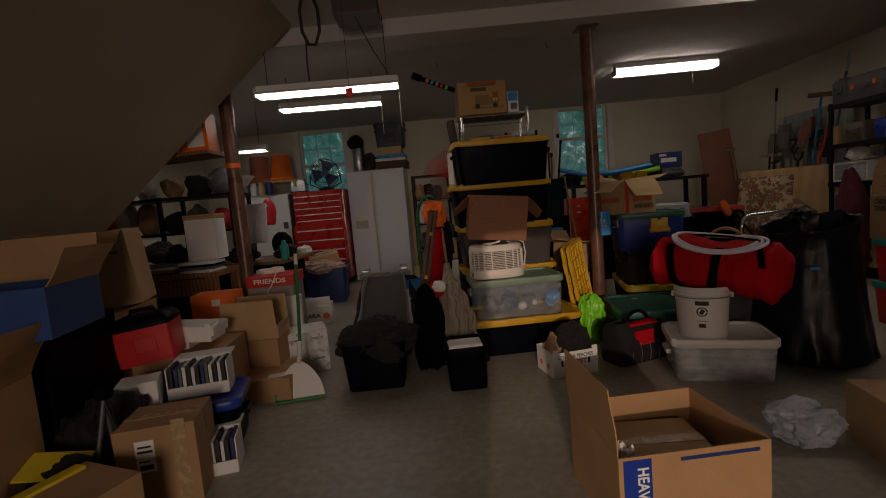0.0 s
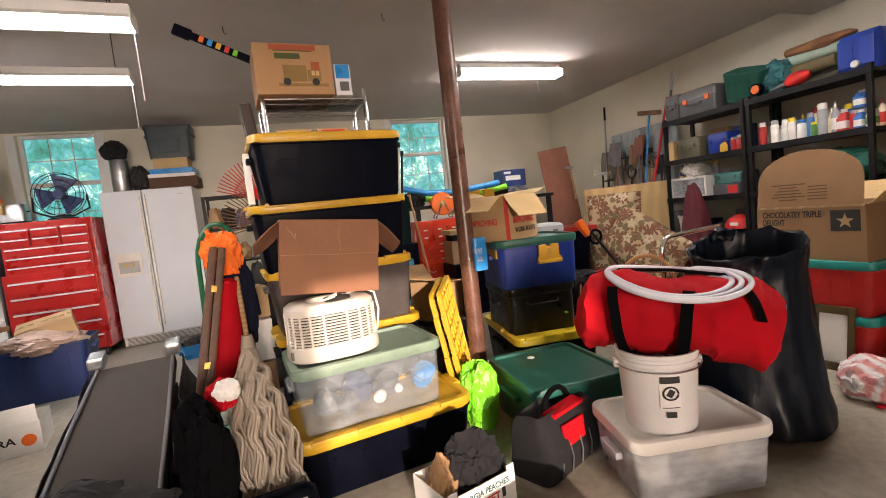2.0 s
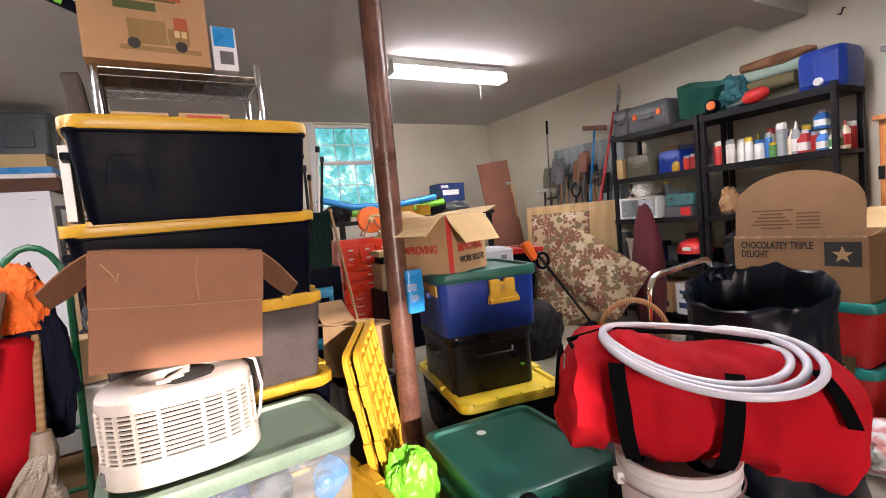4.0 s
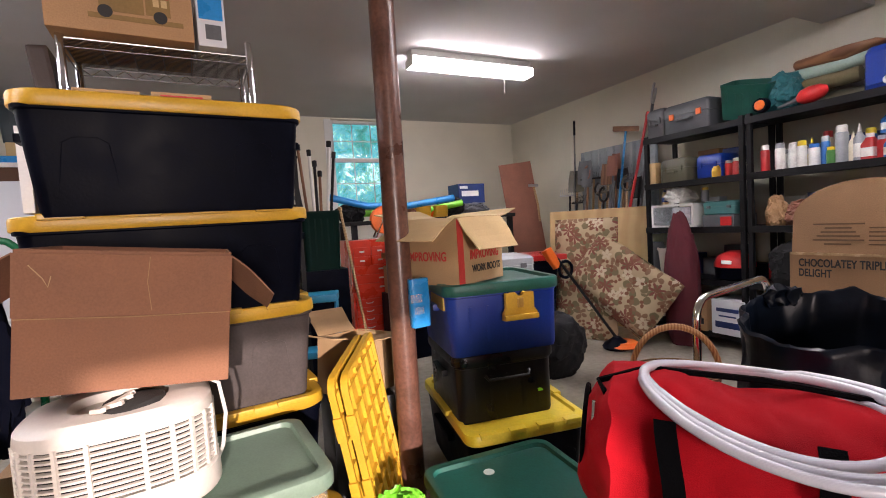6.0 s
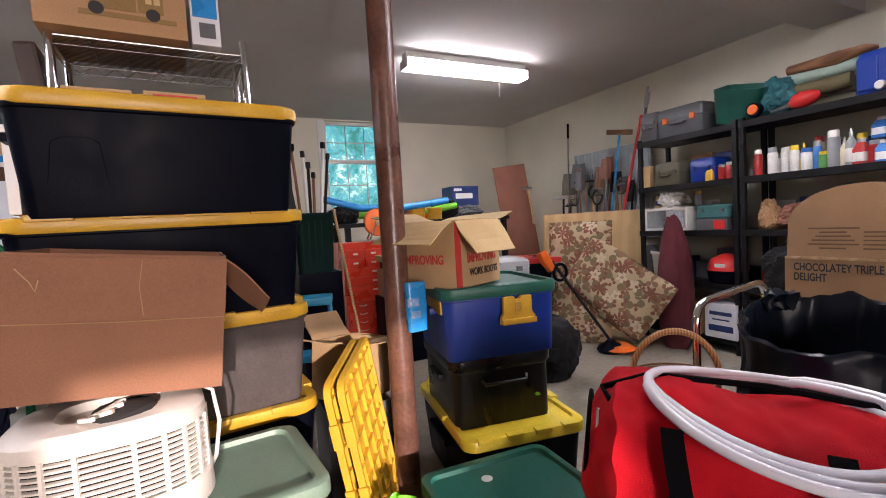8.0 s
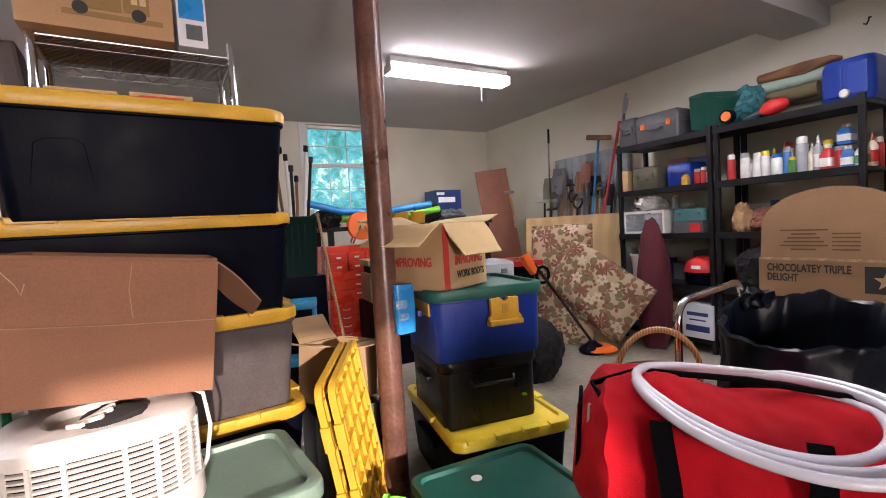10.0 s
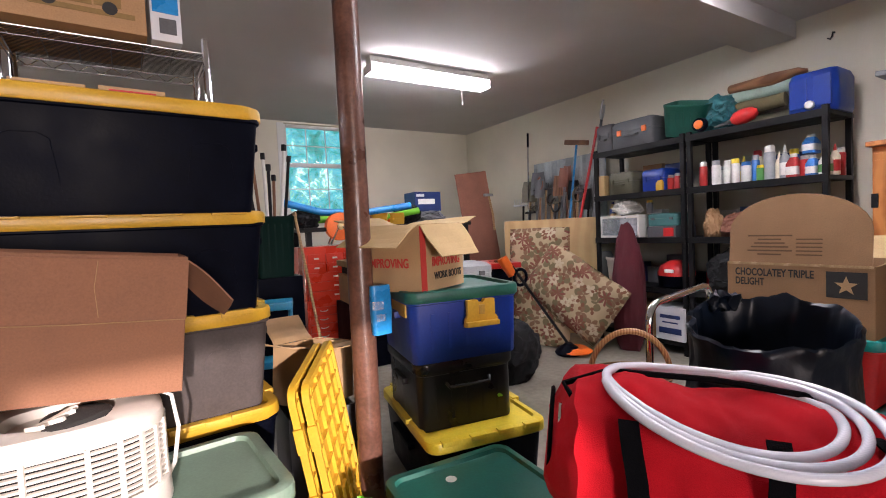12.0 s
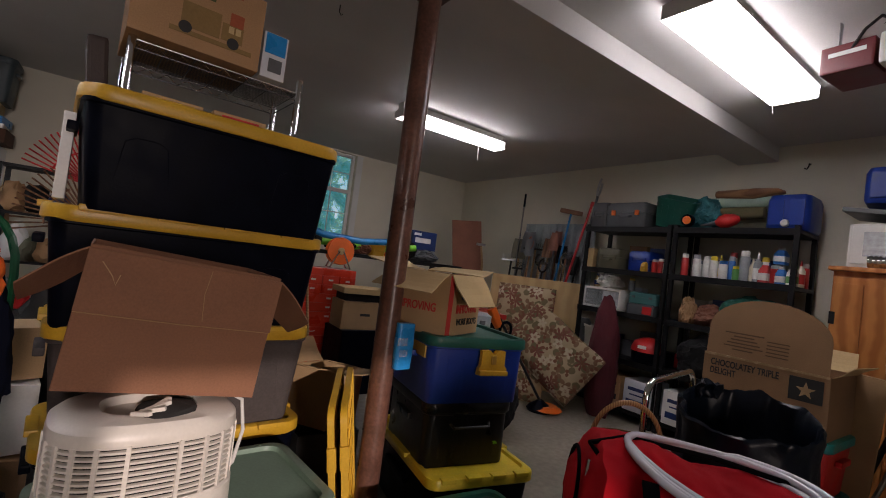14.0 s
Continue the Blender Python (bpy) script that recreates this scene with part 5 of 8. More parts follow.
single("plywood_sheet", boxes(((0, 0, 0.6), (1.04, 0.014, 1.2)), bevel=0.002), PLY, pose(4.0, 5.70, 0, -4, 0, -63), "pale plywood sheet leaning against the wall", "plywood")
single("hardboard_sheet", boxes(((0, 0, 0.92), (0.42, 0.01, 1.84)), bevel=0.002), HARDB, pose(3.98, 6.62, 0, -5, -6, -12), "tall brown hardboard panel leaning upright", "panel")
ham = thing("claw_hammer", pose(3.98, 6.595, 1.10), "wooden-handled claw hammer hung on the panel", "hammer")
part("handle", tube([(0.02, 0, 0.0), (0.0, 0, 0.2), (-0.05, 0, 0.42)], 0.013, 8), ASH, ham)
part("head", boxes(((-0.055, 0, 0.43), (0.13, 0.03, 0.032)), bevel=0.006), STEEL, ham)


def floral():
    """Faded print: leaves and many-petalled flowers scattered on beige cloth."""
    m = MATS["floral_cloth"] = bpy.data.materials.new("floral_cloth")
    m.use_nodes = True
    nt = m.node_tree
    b = nt.nodes["Principled BSDF"]

    def node(kind, op="", **ins):
        n = nt.nodes.new(kind)
        if op:
            n.operation = op
        for k, v in ins.items():
            s_ = n.inputs[int(k[1:])]
            if isinstance(v, bpy.types.NodeSocket):
                nt.links.new(v, s_)
            else:
                s_.default_value = v
        return n

    tc = nt.nodes.new("ShaderNodeTexCoord")
    sep = node("ShaderNodeSeparateXYZ", i0=tc.outputs["Object"])
    nz = node("ShaderNodeTexNoise", i0=tc.outputs["Object"], i2=14.0)
    flat = node("ShaderNodeCombineXYZ", i0=sep.outputs[0], i1=sep.outputs[2])
    wob = node("ShaderNodeVectorMath", "SCALE", i0=nz.outputs[1], i3=0.03)
    uv = node("ShaderNodeVectorMath", "ADD", i0=flat.outputs[0], i1=wob.outputs[0])
    base = node("ShaderNodeMix", i0=0.5)
    base.data_type = "RGBA"
    nt.links.new(nz.outputs[0], base.inputs[0])
    base.inputs[6].default_value, base.inputs[7].default_value = (0.33, 0.25, 0.15, 1), (0.43, 0.34, 0.21, 1)
    col = base.outputs[2]
    for i, (sc, rad, petals, floor_, c) in enumerate(((7.5, 0.07, 1.0, 0.08, (0.15, 0.12, 0.06)), (7.0, 0.062, 1.5, 0.1, (0.19, 0.11, 0.06)), (5.0, 0.074, 3.5, 0.08, (0.18, 0.06, 0.04)), (4.4, 0.055, 2.5, 0.6, (0.48, 0.40, 0.28)), (4.4, 0.025, 3.0, 0.3, (0.21, 0.08, 0.05)), (9.0, 0.04, 1.0, 0.08, (0.17, 0.07, 0.035)))):
        off = node("ShaderNodeVectorMath", "ADD", i0=uv.outputs[0], i1=(3.3 * i if i != 4 else 9.9, 1.7 * i if i != 4 else 5.1, 0))
        v = nt.nodes.new("ShaderNodeTexVoronoi")
        v.voronoi_dimensions = "2D"
        v.inputs["Scale"].default_value = sc
        nt.links.new(off.outputs[0], v.inputs["Vector"])
        d = node("ShaderNodeVectorMath", "SUBTRACT", i0=off.outputs[0], i1=v.outputs["Position"])
        ds = node("ShaderNodeSeparateXYZ", i0=d.outputs[0])
        tint = node("ShaderNodeSeparateXYZ", i0=v.outputs["Color"])
        ang = node("ShaderNodeMath", "ARCTAN2", i0=ds.outputs[1], i1=ds.outputs[0])
        turn = node("ShaderNodeMath", "MULTIPLY_ADD", i0=tint.outputs[0], i1=6.3, i2=ang.outputs[0])
        k = node("ShaderNodeMath", "MULTIPLY", i0=turn.outputs[0], i1=petals)
        w = node("ShaderNodeMath", "COSINE", i0=k.outputs[0])
        w = node("ShaderNodeMath", "ABSOLUTE", i0=w.outputs[0])
        reach = node("ShaderNodeMath", "MULTIPLY_ADD", i0=w.outputs[0], i1=rad * (1 - floor_), i2=rad * floor_)
        ln = node("ShaderNodeVectorMath", "LENGTH", i0=d.outputs[0])
        df = node("ShaderNodeMath", "SUBTRACT", i0=reach.outputs[0], i1=ln.outputs[1])
        msk = node("ShaderNodeMapRange", i0=df.outputs[0], i1=0.0, i2=0.006)
        mx = nt.nodes.new("ShaderNodeMix")
        mx.data_type = "RGBA"
        nt.links.new(msk.outputs[0], mx.inputs[0])
        nt.links.new(col, mx.inputs[6])
        mx.inputs[7].default_value = (*c, 1)
        col = mx.outputs[2]
    nt.links.new(col, b.inputs["Base Color"])
    b.inputs["Roughness"].default_value = 0.9
    return m


FLORAL = floral()


def cushion(m, a, b_, t, label):
    ob = thing("patio_cushion", m, label, "cushion", "floral cushions")

    def f(u, v, s):
        e = min(1, 6 * min(u, 1 - u, v, 1 - v)) ** 0.5
        fold = 1
        return Vector(((u - 0.5) * a, s * t / 2 * e * fold, (v - 0.5) * b_))
    bm = bmesh.new()
    n = 16
    for s in (-1, 1):
        vs = [[bm.verts.new(f(i / n, j / n, s)) for j in range(n + 1)] for i in range(n + 1)]
        for i in range(n):
            for j in range(n):
                bm.faces.new((vs[i][j], vs[i + 1][j], vs[i + 1][j + 1], vs[i][j + 1]))
    bmesh.ops.remove_doubles(bm, verts=bm.verts, dist=0.0005)
    part("pad", shake(bm, 0.02, 4, a), FLORAL, ob, smooth=True)
    part("piping", tube([(a / 2 * x, 0, b_ / 2 * z) for x, z in ((-1, -1), (0, -1), (1, -1), (1, 0), (1, 1), (0, 1), (-1, 1), (-1, 0))], 0.006, 6, closed=True), FLORAL, ob)
    return ob


cushion(pose(3.55, 5.38, 0.565, -7, 0, -62), 0.58, 1.10, 0.12, "floral patio cushion standing on the floor")
cushion(pose(3.63, 5.05, 0.54, -10, 0, -70) @ pose(0, 0, 0, 0, 33, 0), 0.88, 0.56, 0.13, "faded floral patio cushion leaning at an angle")


def trimmer():
    ob = thing("string_trimmer", pose(3.5, 4.98, 0), "orange and black cordless string trimmer leaning on the cushion", "string trimmer")
    a, b = Vector((0.02, 0.0, 0.06)), Vector((-0.42, 0.22, 0.80))
    part("shaft", tube([a, (a + b) / 2, b], 0.013, 8), BLACKM, ob, smooth=True)
    part("motor_head", lathe([(0.11, 0), (0.12, 0.02), (0.1, 0.05), (0.05, 0.08), (0.03, 0.1)], 24), BLACKP, ob, smooth=True)
    part("guard", move(lathe([(0.14, 0.02), (0.15, 0.03), (0.1, 0.06)], 24), pose(0.05, -0.03, 0)), ORANGE, ob, "orange guard")
    part("grip", tube(arc(b + Vector((0.07, -0.02, -0.1)), 0.07, 0, 360, 16, "xz"), 0.014, 8), BLACKP, ob, smooth=True)
    part("handle_body", move(loft([rring(0.03, 0.03, 0.012, 0), rring(0.04, 0.035, 0.015, 0.1), rring(0.035, 0.04, 0.015, 0.18)]), Matrix.Translation(b) @ pose(0, 0, -0.08, -15, -25)), ORANGE, ob, "orange motor housing", smooth=True)


trimmer()
soft("maroon_bag", pose(4.02, 4.74, 0), 0.26, 0.30, 0.98, MAROON, "tall maroon canvas chair bag standing upright", "bag", 23, 0.16)
soft("black_backpack", pose(2.68, 4.78, 0), 0.42, 0.4, 0.40, BLACKC, "slumped black backpack on the floor", "backpack", 25, 0.22)


# ---- the printed carton, red totes and cabinet ----
cb = cardboard("printed_carton", pose(3.22, 3.10, 0.61, 0, 0, -90), 0.58, 0.44, 0.31, mat("worn_carton", (0.30, 0.175, 0.088), 0.85, scale=4, var=0.15, bump=0.25, fine=200, dirt=0.12), "large open food carton with a printed star", (("r", 0.10, 38), ("b", 0.12, 60)), CARDIN)
dome = bmesh.new()
outer = [Vector((-0.28, 0, 0))] + [Vector((-0.28 * math.cos(radians(a)), 0, 0.155 + 0.17 * math.sin(radians(a)))) for a in range(0, 181, 12)] + [Vector((0.28, 0, 0))]
loft([outer, [p + Vector((0, 0.005, 0)) for p in outer]], dome)
fl = part("flap", dome, MATS["worn_carton"], cb, "upright flap with a rounded top")
fl.matrix_local = pose(0, -0.218, 0.312, -5)
text("CHOCOLATEY TRIPLE", 0.05, INK, cb, face(-0.085, 0.262, -0.2212), width=0.33)
text("DELIGHT", 0.05, INK, cb, face(-0.185, 0.215, -0.2212), width=0.13)
bars([(-0.1, 0.04 + 0.018 * i, 0.1 + 0.03 * ((i * 3) % 4), 0.007) for i in range(6)] + [(0.06, 0.04 + 0.018 * i, 0.1, 0.006) for i in range(5)], mat("faded_ink", (0.13, 0.075, 0.04), 0.9), fl, pose(0, -0.001, 0))
part("star_panel", boxes(((0.195, -0.221, 0.225), (0.14, 0.002, 0.115))), INK, cb, "black printed panel")
st = bmesh.new()
pts = [Vector((0.195 + (0.042 if i % 2 == 0 else 0.017) * math.sin(math.pi * i / 5), -0.2235, 0.222 + (0.042 if i % 2 == 0 else 0.017) * math.cos(math.pi * i / 5))) for i in range(10)]
loft([pts, [p + Vector((0, 0.002, 0)) for p in pts]], st)
part("star", st, CARD2, cb)
part("tape", boxes(((0.0, -0.2215, 0.306), (0.57, 0.002, 0.012))), TAPE, cb, "shiny brown tape")
tote("storage_tote", pose(3.20, 3.08, 0.305, 0, 0, -90), 0.60, 0.44, 0.305, REDP, TEAL, "red tote with a teal lid under the carton", "red totes", clips=False)
tote("storage_tote", pose(3.20, 3.08, 0.0, 0, 0, -90), 0.60, 0.44, 0.305, REDP, TEAL, "red tote with a teal lid on the floor", "red totes", clips=False)
pf = thing("picture_frame", pose(2.93, 2.96, 0, -8, 0, -84) @ Matrix.Diagonal((0.6, 1, 0.9, 1)), "dark gilt picture frame leaning against the totes", "picture frame")
part("frame", boxes(((-0.14, 0, 0.2), (0.05, 0.025, 0.4)), ((0.14, 0, 0.2), (0.05, 0.025, 0.4)), ((0, 0, 0.025), (0.229, 0.025, 0.05)), ((0, 0, 0.375), (0.229, 0.025, 0.05)), bevel=0.004), mat("dark_gilt", (0.12, 0.09, 0.04), 0.4, 0.4), pf)
part("picture", boxes(((0, 0.005, 0.2), (0.228, 0.008, 0.298))), PAPER, pf, "pale faded print")
wf = cardboard("cardboard_sheet", pose(3.5, 2.82, 0, 0, 4, -86), 0.13, 0.03, 0.92, CARD2, "flattened brown cardboard leaning upright", closed=True, category="cardboard")


def pine_cabinet():
    ob = thing("pine_cabinet", pose(4.30, 2.62, 0, 0, 0, -90), "knotty orange pine cupboard with plank doors", "cupboard")
    part("carcass", boxes(((0, 0.01, 0.76), (0.96, 0.56, 1.5)), bevel=0.004), PINE, ob)
    part("top_moulding", boxes(((0, -0.005, 1.525), (1.0, 0.62, 0.03)), bevel=0.008), PINE, ob)
    for s in (-1, 1):
        d = part("door", boxes(((s * 0.237, -0.281, 0.78), (0.466, 0.022, 1.38)), bevel=0.004), PINE, ob)
        for k in range(3):
            part("plank", boxes(((s * 0.237 - 0.155 + 0.155 * k, -0.297, 0.78), (0.151, 0.012, 1.3)), bevel=0.003), PINE, d)
        for z in (0.3, 1.2):
            part("hinge", boxes(((s * 0.46, -0.307, z), (0.03, 0.006, 0.08)), bevel=0.001), BLACKM, d)
    return ob


pine_cabinet()


def microwave():
    ob = thing("microwave", pose(4.32, 2.78, 1.54, 0, 0, -90), "white microwave oven on the pine cupboard", "microwave")
    part("housing", boxes(((0, 0, 0.15), (0.56, 0.42, 0.29)), bevel=0.008), WHITEP, ob)
    part("door", boxes(((-0.06, -0.216, 0.155), (0.40, 0.014, 0.25)), bevel=0.004), WHITEP, ob)
    part("window", boxes(((-0.06, -0.225, 0.16), (0.28, 0.006, 0.16)), bevel=0.002), MILKY, ob)
    part("keypad", boxes(((0.21, -0.214, 0.16), (0.11, 0.01, 0.23)), bevel=0.002), GREYP, ob)


microwave()
single("foil_duct", loft([cring(0.04 + 0.006 * (i % 2), -0.2 + i * 0.012, 16) for i in range(34)]), CHROME, pose(4.06, 2.74, 1.585, 90, 0, 0), "crinkled shiny foil duct on the cupboard", "duct", smooth=True)
single("grey_board", boxes(((0, 0, 0), (0.5, 0.42, 0.03)), bevel=0.006), GREYP, pose(4.28, 2.85, 1.90, 0, 7, -90), "grey board lying on the microwave", "board")


def opener():
    ob = thing("door_opener", pose(2.9, 2.89, 2.33, 0, 0, -6), "dark red and white garage door opener on the ceiling", "door opener")
    part("motor_box", boxes(((0, -0.09, 0.07), (0.26, 0.2, 0.13)), bevel=0.01), mat("dark_red_enamel", (0.16, 0.02, 0.025), 0.4), ob)
    part("light_cover", boxes(((0.0, -0.3, 0.075), (0.25, 0.2, 0.14)), bevel=0.015), WHITEP, ob)
    bars([(-0.0, 0.09, 0.14, 0.02)], PAPER, ob, pose(-0.1315, -0.09, 0, 0, 0, -90))
    for s in (-1, 1):
        part("hanger", boxes(((s * 0.1, -0.05, 0.205), (0.03, 0.003, 0.13))), STEEL, ob)
    part("cable", tube([(-0.12, -0.1, 0.1), (-0.16, -0.16, 0.16), (-0.12, -0.2, 0.22), (0.0, -0.2, 0.25), (0.05, -0.1, 0.268)], 0.007, 8), RUBBER, ob, smooth=True)
    part("rail", boxes(((0.0, -0.9, 0.15), (0.05, 0.94, 0.03)), bevel=0.002), STEEL, ob)


opener()


# ---- top of the stack ----
def wire_shelf():
    ob = thing("wire_shelf", pose(0.405, 4.13, 1.605, 0, 0, 3), "chrome wire shelf on short posts over the totes", "wire shelf")
    L, W, z = 0.555, 0.30, 0.222
    for sx in (-1, 1):
        for sy in (-1, 1):
            part("post", lathe([(0.0125, 0), (0.0125, z + 0.045), (0.011, z + 0.05)], 12), CHROME, ob, smooth=True).location = (sx * L / 2, sy * W / 2, 0)
    for sy in (-1, 1):
        for dz in (0.0, -0.028):
            # only the front top edge stays bright; other edges have shade in their colour
            part("edge_wire", rod((-L / 2, sy * W / 2, z + dz), (L / 2, sy * W / 2, z + dz), 0.0022, 6), STEEL if sy < 0 and dz == 0.0 else SHADEWIRE, ob)
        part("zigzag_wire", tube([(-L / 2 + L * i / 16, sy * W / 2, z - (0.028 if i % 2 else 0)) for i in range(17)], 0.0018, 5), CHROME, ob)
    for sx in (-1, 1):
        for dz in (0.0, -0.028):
            part("edge_wire", rod((sx * L / 2, -W / 2, z + dz), (sx * L / 2, W / 2, z + dz), 0.0022, 6), SHADEWIRE, ob)
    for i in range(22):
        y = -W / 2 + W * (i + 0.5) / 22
        part("wire", rod((-L / 2, y, z + 0.004), (L / 2, y, z + 0.004), 0.0012, 5), SHADEWIRE, ob)
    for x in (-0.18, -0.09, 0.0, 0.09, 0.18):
        part("cross_wire", rod((x, -W / 2, z), (x, W / 2, z), 0.002, 6), SHADEWIRE, ob)


wire_shelf()
tbx = cardboard("toy_box", pose(0.305, 4.085, 1.836, 0, 0, 4), 0.40, 0.34, 0.265, CARD, "brown toy carton printed with a green truck", closed=True)
bars([(-0.03, 0.2, 0.13, 0.03), (0.0, 0.235, 0.2, 0.02)], mat("olive_ink", (0.07, 0.09, 0.03), 0.9), tbx, pose(0, -0.171, 0))
part("truck_print", boxes(((0.0, -0.171, 0.11), (0.12, 0.0016, 0.085)), ((0.1, -0.171, 0.1), (0.07, 0.0016, 0.06)), ((0.04, -0.171, 0.05), (0.26, 0.0016, 0.016))), mat("ochre_ink", (0.25, 0.16, 0.06), 0.9), tbx, "faded printed truck")
for wx in (-0.045, 0.105):
    part("wheel_print", move(lathe([(0.02, 0), (0.02, 0.0016)], 18), pose(wx, -0.1706, 0.066, 90)), INK, tbx, "dark printed wheel")
for wx in (0.095, 0.118):
    part("cab_window", boxes(((wx, -0.1718, 0.112), (0.017, 0.0016, 0.024))), CARDIN, tbx)
part("red_strip", boxes(((0.0, -0.171, 0.245), (0.24, 0.0014, 0.03))), mat("brick_ink", (0.35, 0.09, 0.04), 0.9), tbx)
part("orange_print", boxes(((0.11, -0.1712, 0.15), (0.045, 0.0018, 0.045))), MATS["brick_ink"], tbx)
part("tape", boxes(((0, 0, 0.2655), (0.402, 0.05, 0.0015))), TAPE, tbx)
sb = cardboard("appliance_box", pose(0.565, 4.06, 1.836, 0, 0, 4), 0.09, 0.22, 0.17, FRIDGEP, "small blue and white appliance box", closed=True)
part("blue_print", boxes(((0, -0.111, 0.13), (0.076, 0.002, 0.075))), CYANP, sb)
part("photo_print", boxes(((0.005, -0.111, 0.05), (0.05, 0.002, 0.05))), GREYP, sb)
gt = thing("toy_guitar", pose(0.12, 4.2, 2.104, 0, -66, 0), "black toy guitar neck with coloured buttons", "toy guitar")
part("neck", boxes(((0, 0, 0.17), (0.04, 0.025, 0.34)), bevel=0.006), BLACKP, gt)
part("headstock", boxes(((0, 0, 0.38), (0.06, 0.028, 0.09)), bevel=0.008), BLACKP, gt)
for i, c in enumerate((LIME, REDP, YELLOW, CYANP, ORANGE)):
    part("fret_button", boxes(((0, -0.014, 0.1 + 0.045 * i), (0.034, 0.008, 0.024)), bevel=0.003), c, gt)
single("brown_case", boxes(((0, 0, 0.12), (0.06, 0.16, 0.24)), bevel=0.012), mat("brown_leatherette", (0.03, 0.016, 0.012), 0.6), pose(0.06, 4.18, 1.605, 0, -6, 4), "dark brown leatherette case standing on the tote", "case")
for i in range(2):
    f = cardboard("food_tray", pose(0.26 + 0.2 * i, 3.93, 1.605, 0, 0, 4), 0.17, 0.2, 0.03, CARD2, "flat printed food carton under the wire shelf", closed=True)
    bars([(0, 0.015, 0.12, 0.012)], REDP if i else YELLOW, f, pose(0, -0.1012, 0))
soft("film_roll", pose(0.38, 4.15, 1.605), 0.44, 0.18, 0.07, mat("dusty_grey_film", (0.16, 0.17, 0.2), 0.35), "dusty grey plastic film under the wire shelf", "plastic film", 31, 0.35)
phones = single("toy_box", boxes(((0, 0, 0.15), (0.03, 0.22, 0.27)), bevel=0.003), PAPER, pose(0.005, 4.08, 1.262, 0, 0, 4), "white printed carton wedged beside the tote", "carton")


# ---- fridge, tool chest and the back wall ----
def fridge():
    ob = thing("refrigerator", pose(-1.2, 7.4, 0), "white side-by-side refrigerator with an ice dispenser", "refrigerator")
    part("cabinet", boxes(((0, 0.34, 0.9), (0.91, 0.6, 1.72)), bevel=0.008), FRIDGEP, ob)
    for x0, x1 in ((-0.457, -0.063), (-0.053, 0.457)):
        d = part("door", boxes((((x0 + x1) / 2, 0.0, 0.93), (x1 - x0, 0.07, 1.65)), bevel=0.012), FRIDGEP, ob)
        hx = x1 - 0.022 if x0 < -0.2 else x0 + 0.022
        part("handle", boxes(((hx, -0.05, 0.95), (0.022, 0.035, 1.5)), bevel=0.008), IVORY, d)
        if x0 < -0.2:
            part("dispenser", boxes(((-0.28, -0.036, 0.93), (0.26, 0.012, 0.26)), bevel=0.004), IVORY, d)
            part("dispenser_recess", boxes(((-0.28, -0.0435, 0.90), (0.2, 0.006, 0.13)), bevel=0.002), mat("dispenser_grey", (0.42, 0.41, 0.38), 0.5), d)
            part("lever", boxes(((-0.31, -0.05, 0.93), (0.04, 0.01, 0.05)), ((-0.25, -0.05, 0.93), (0.04, 0.01, 0.05)), bevel=0.003), CARDIN, d)
        else:
            part("badge", boxes(((0.33, -0.037, 1.68), (0.06, 0.004, 0.012))), STEEL, d)
    g = part("grille", boxes(((0, -0.0, 0.055), (0.9, 0.05, 0.09)), bevel=0.003), IVORY, ob)
    for i in range(6):
        part("slat", boxes(((0, -0.028, 0.02 + 0.014 * i), (0.84, 0.006, 0.006))), GREYP, g)


fridge()
single("flat_box", boxes(((0, 0, 0.06), (0.5, 0.4, 0.12)), bevel=0.003), mat("dark_brown_card", (0.10, 0.05, 0.03), 0.9), pose(-0.93, 7.65, 1.765), "dark brown carton on the refrigerator", "carton")
fb = single("board_game", boxes(((0, 0, 0.02), (0.48, 0.36, 0.04)), bevel=0.002), PAPER, pose(-0.95, 7.63, 1.887, 0, 0, 3), "white flat game box on the refrigerator", "game box")
single("board_game", boxes(((0, 0, 0.03), (0.45, 0.34, 0.06)), bevel=0.002), CYANP, pose(-0.93, 7.63, 1.929, 0, 0, -3), "bright blue flat game box on the stack", "game box")
single("cream_box", boxes(((0, 0, 0.06), (0.36, 0.3, 0.12)), bevel=0.003), CARDIN, pose(-0.94, 7.64, 1.992), "cream carton under the grey crate", "carton")
cr = tote("tool_crate", pose(-0.93, 7.66, 2.114), 0.50, 0.36, 0.38, mat("slate_plastic", (0.045, 0.065, 0.075), 0.5), mat("slate_plastic", (0, 0, 0)), "slate grey lidded crate near the ceiling", clips=False, taper=0.85, category="crate")
part("latch_panel", boxes(((0, -0.17, 0.14), (0.22, 0.03, 0.16)), bevel=0.008), MATS["slate_plastic"], cr)
single("steel_canister", lathe([(0.09, 0), (0.095, 0.01), (0.095, 0.34), (0.085, 0.36)], 24), STEEL, pose(-1.47, 7.55, 1.765), "dented steel canister on the refrigerator", "canister", smooth=True)
soft("black_hat", pose(-1.5, 7.55, 2.124), 0.26, 0.24, 0.2, BLACKC, "black cloth hat on the steel canister", "hat", 33, 0.25)
soft("grey_rag", pose(-1.28, 7.55, 1.765), 0.2, 0.26, 0.25, GREYC, "grey crumpled cloth beside the canister", "cloth", 35, 0.35)


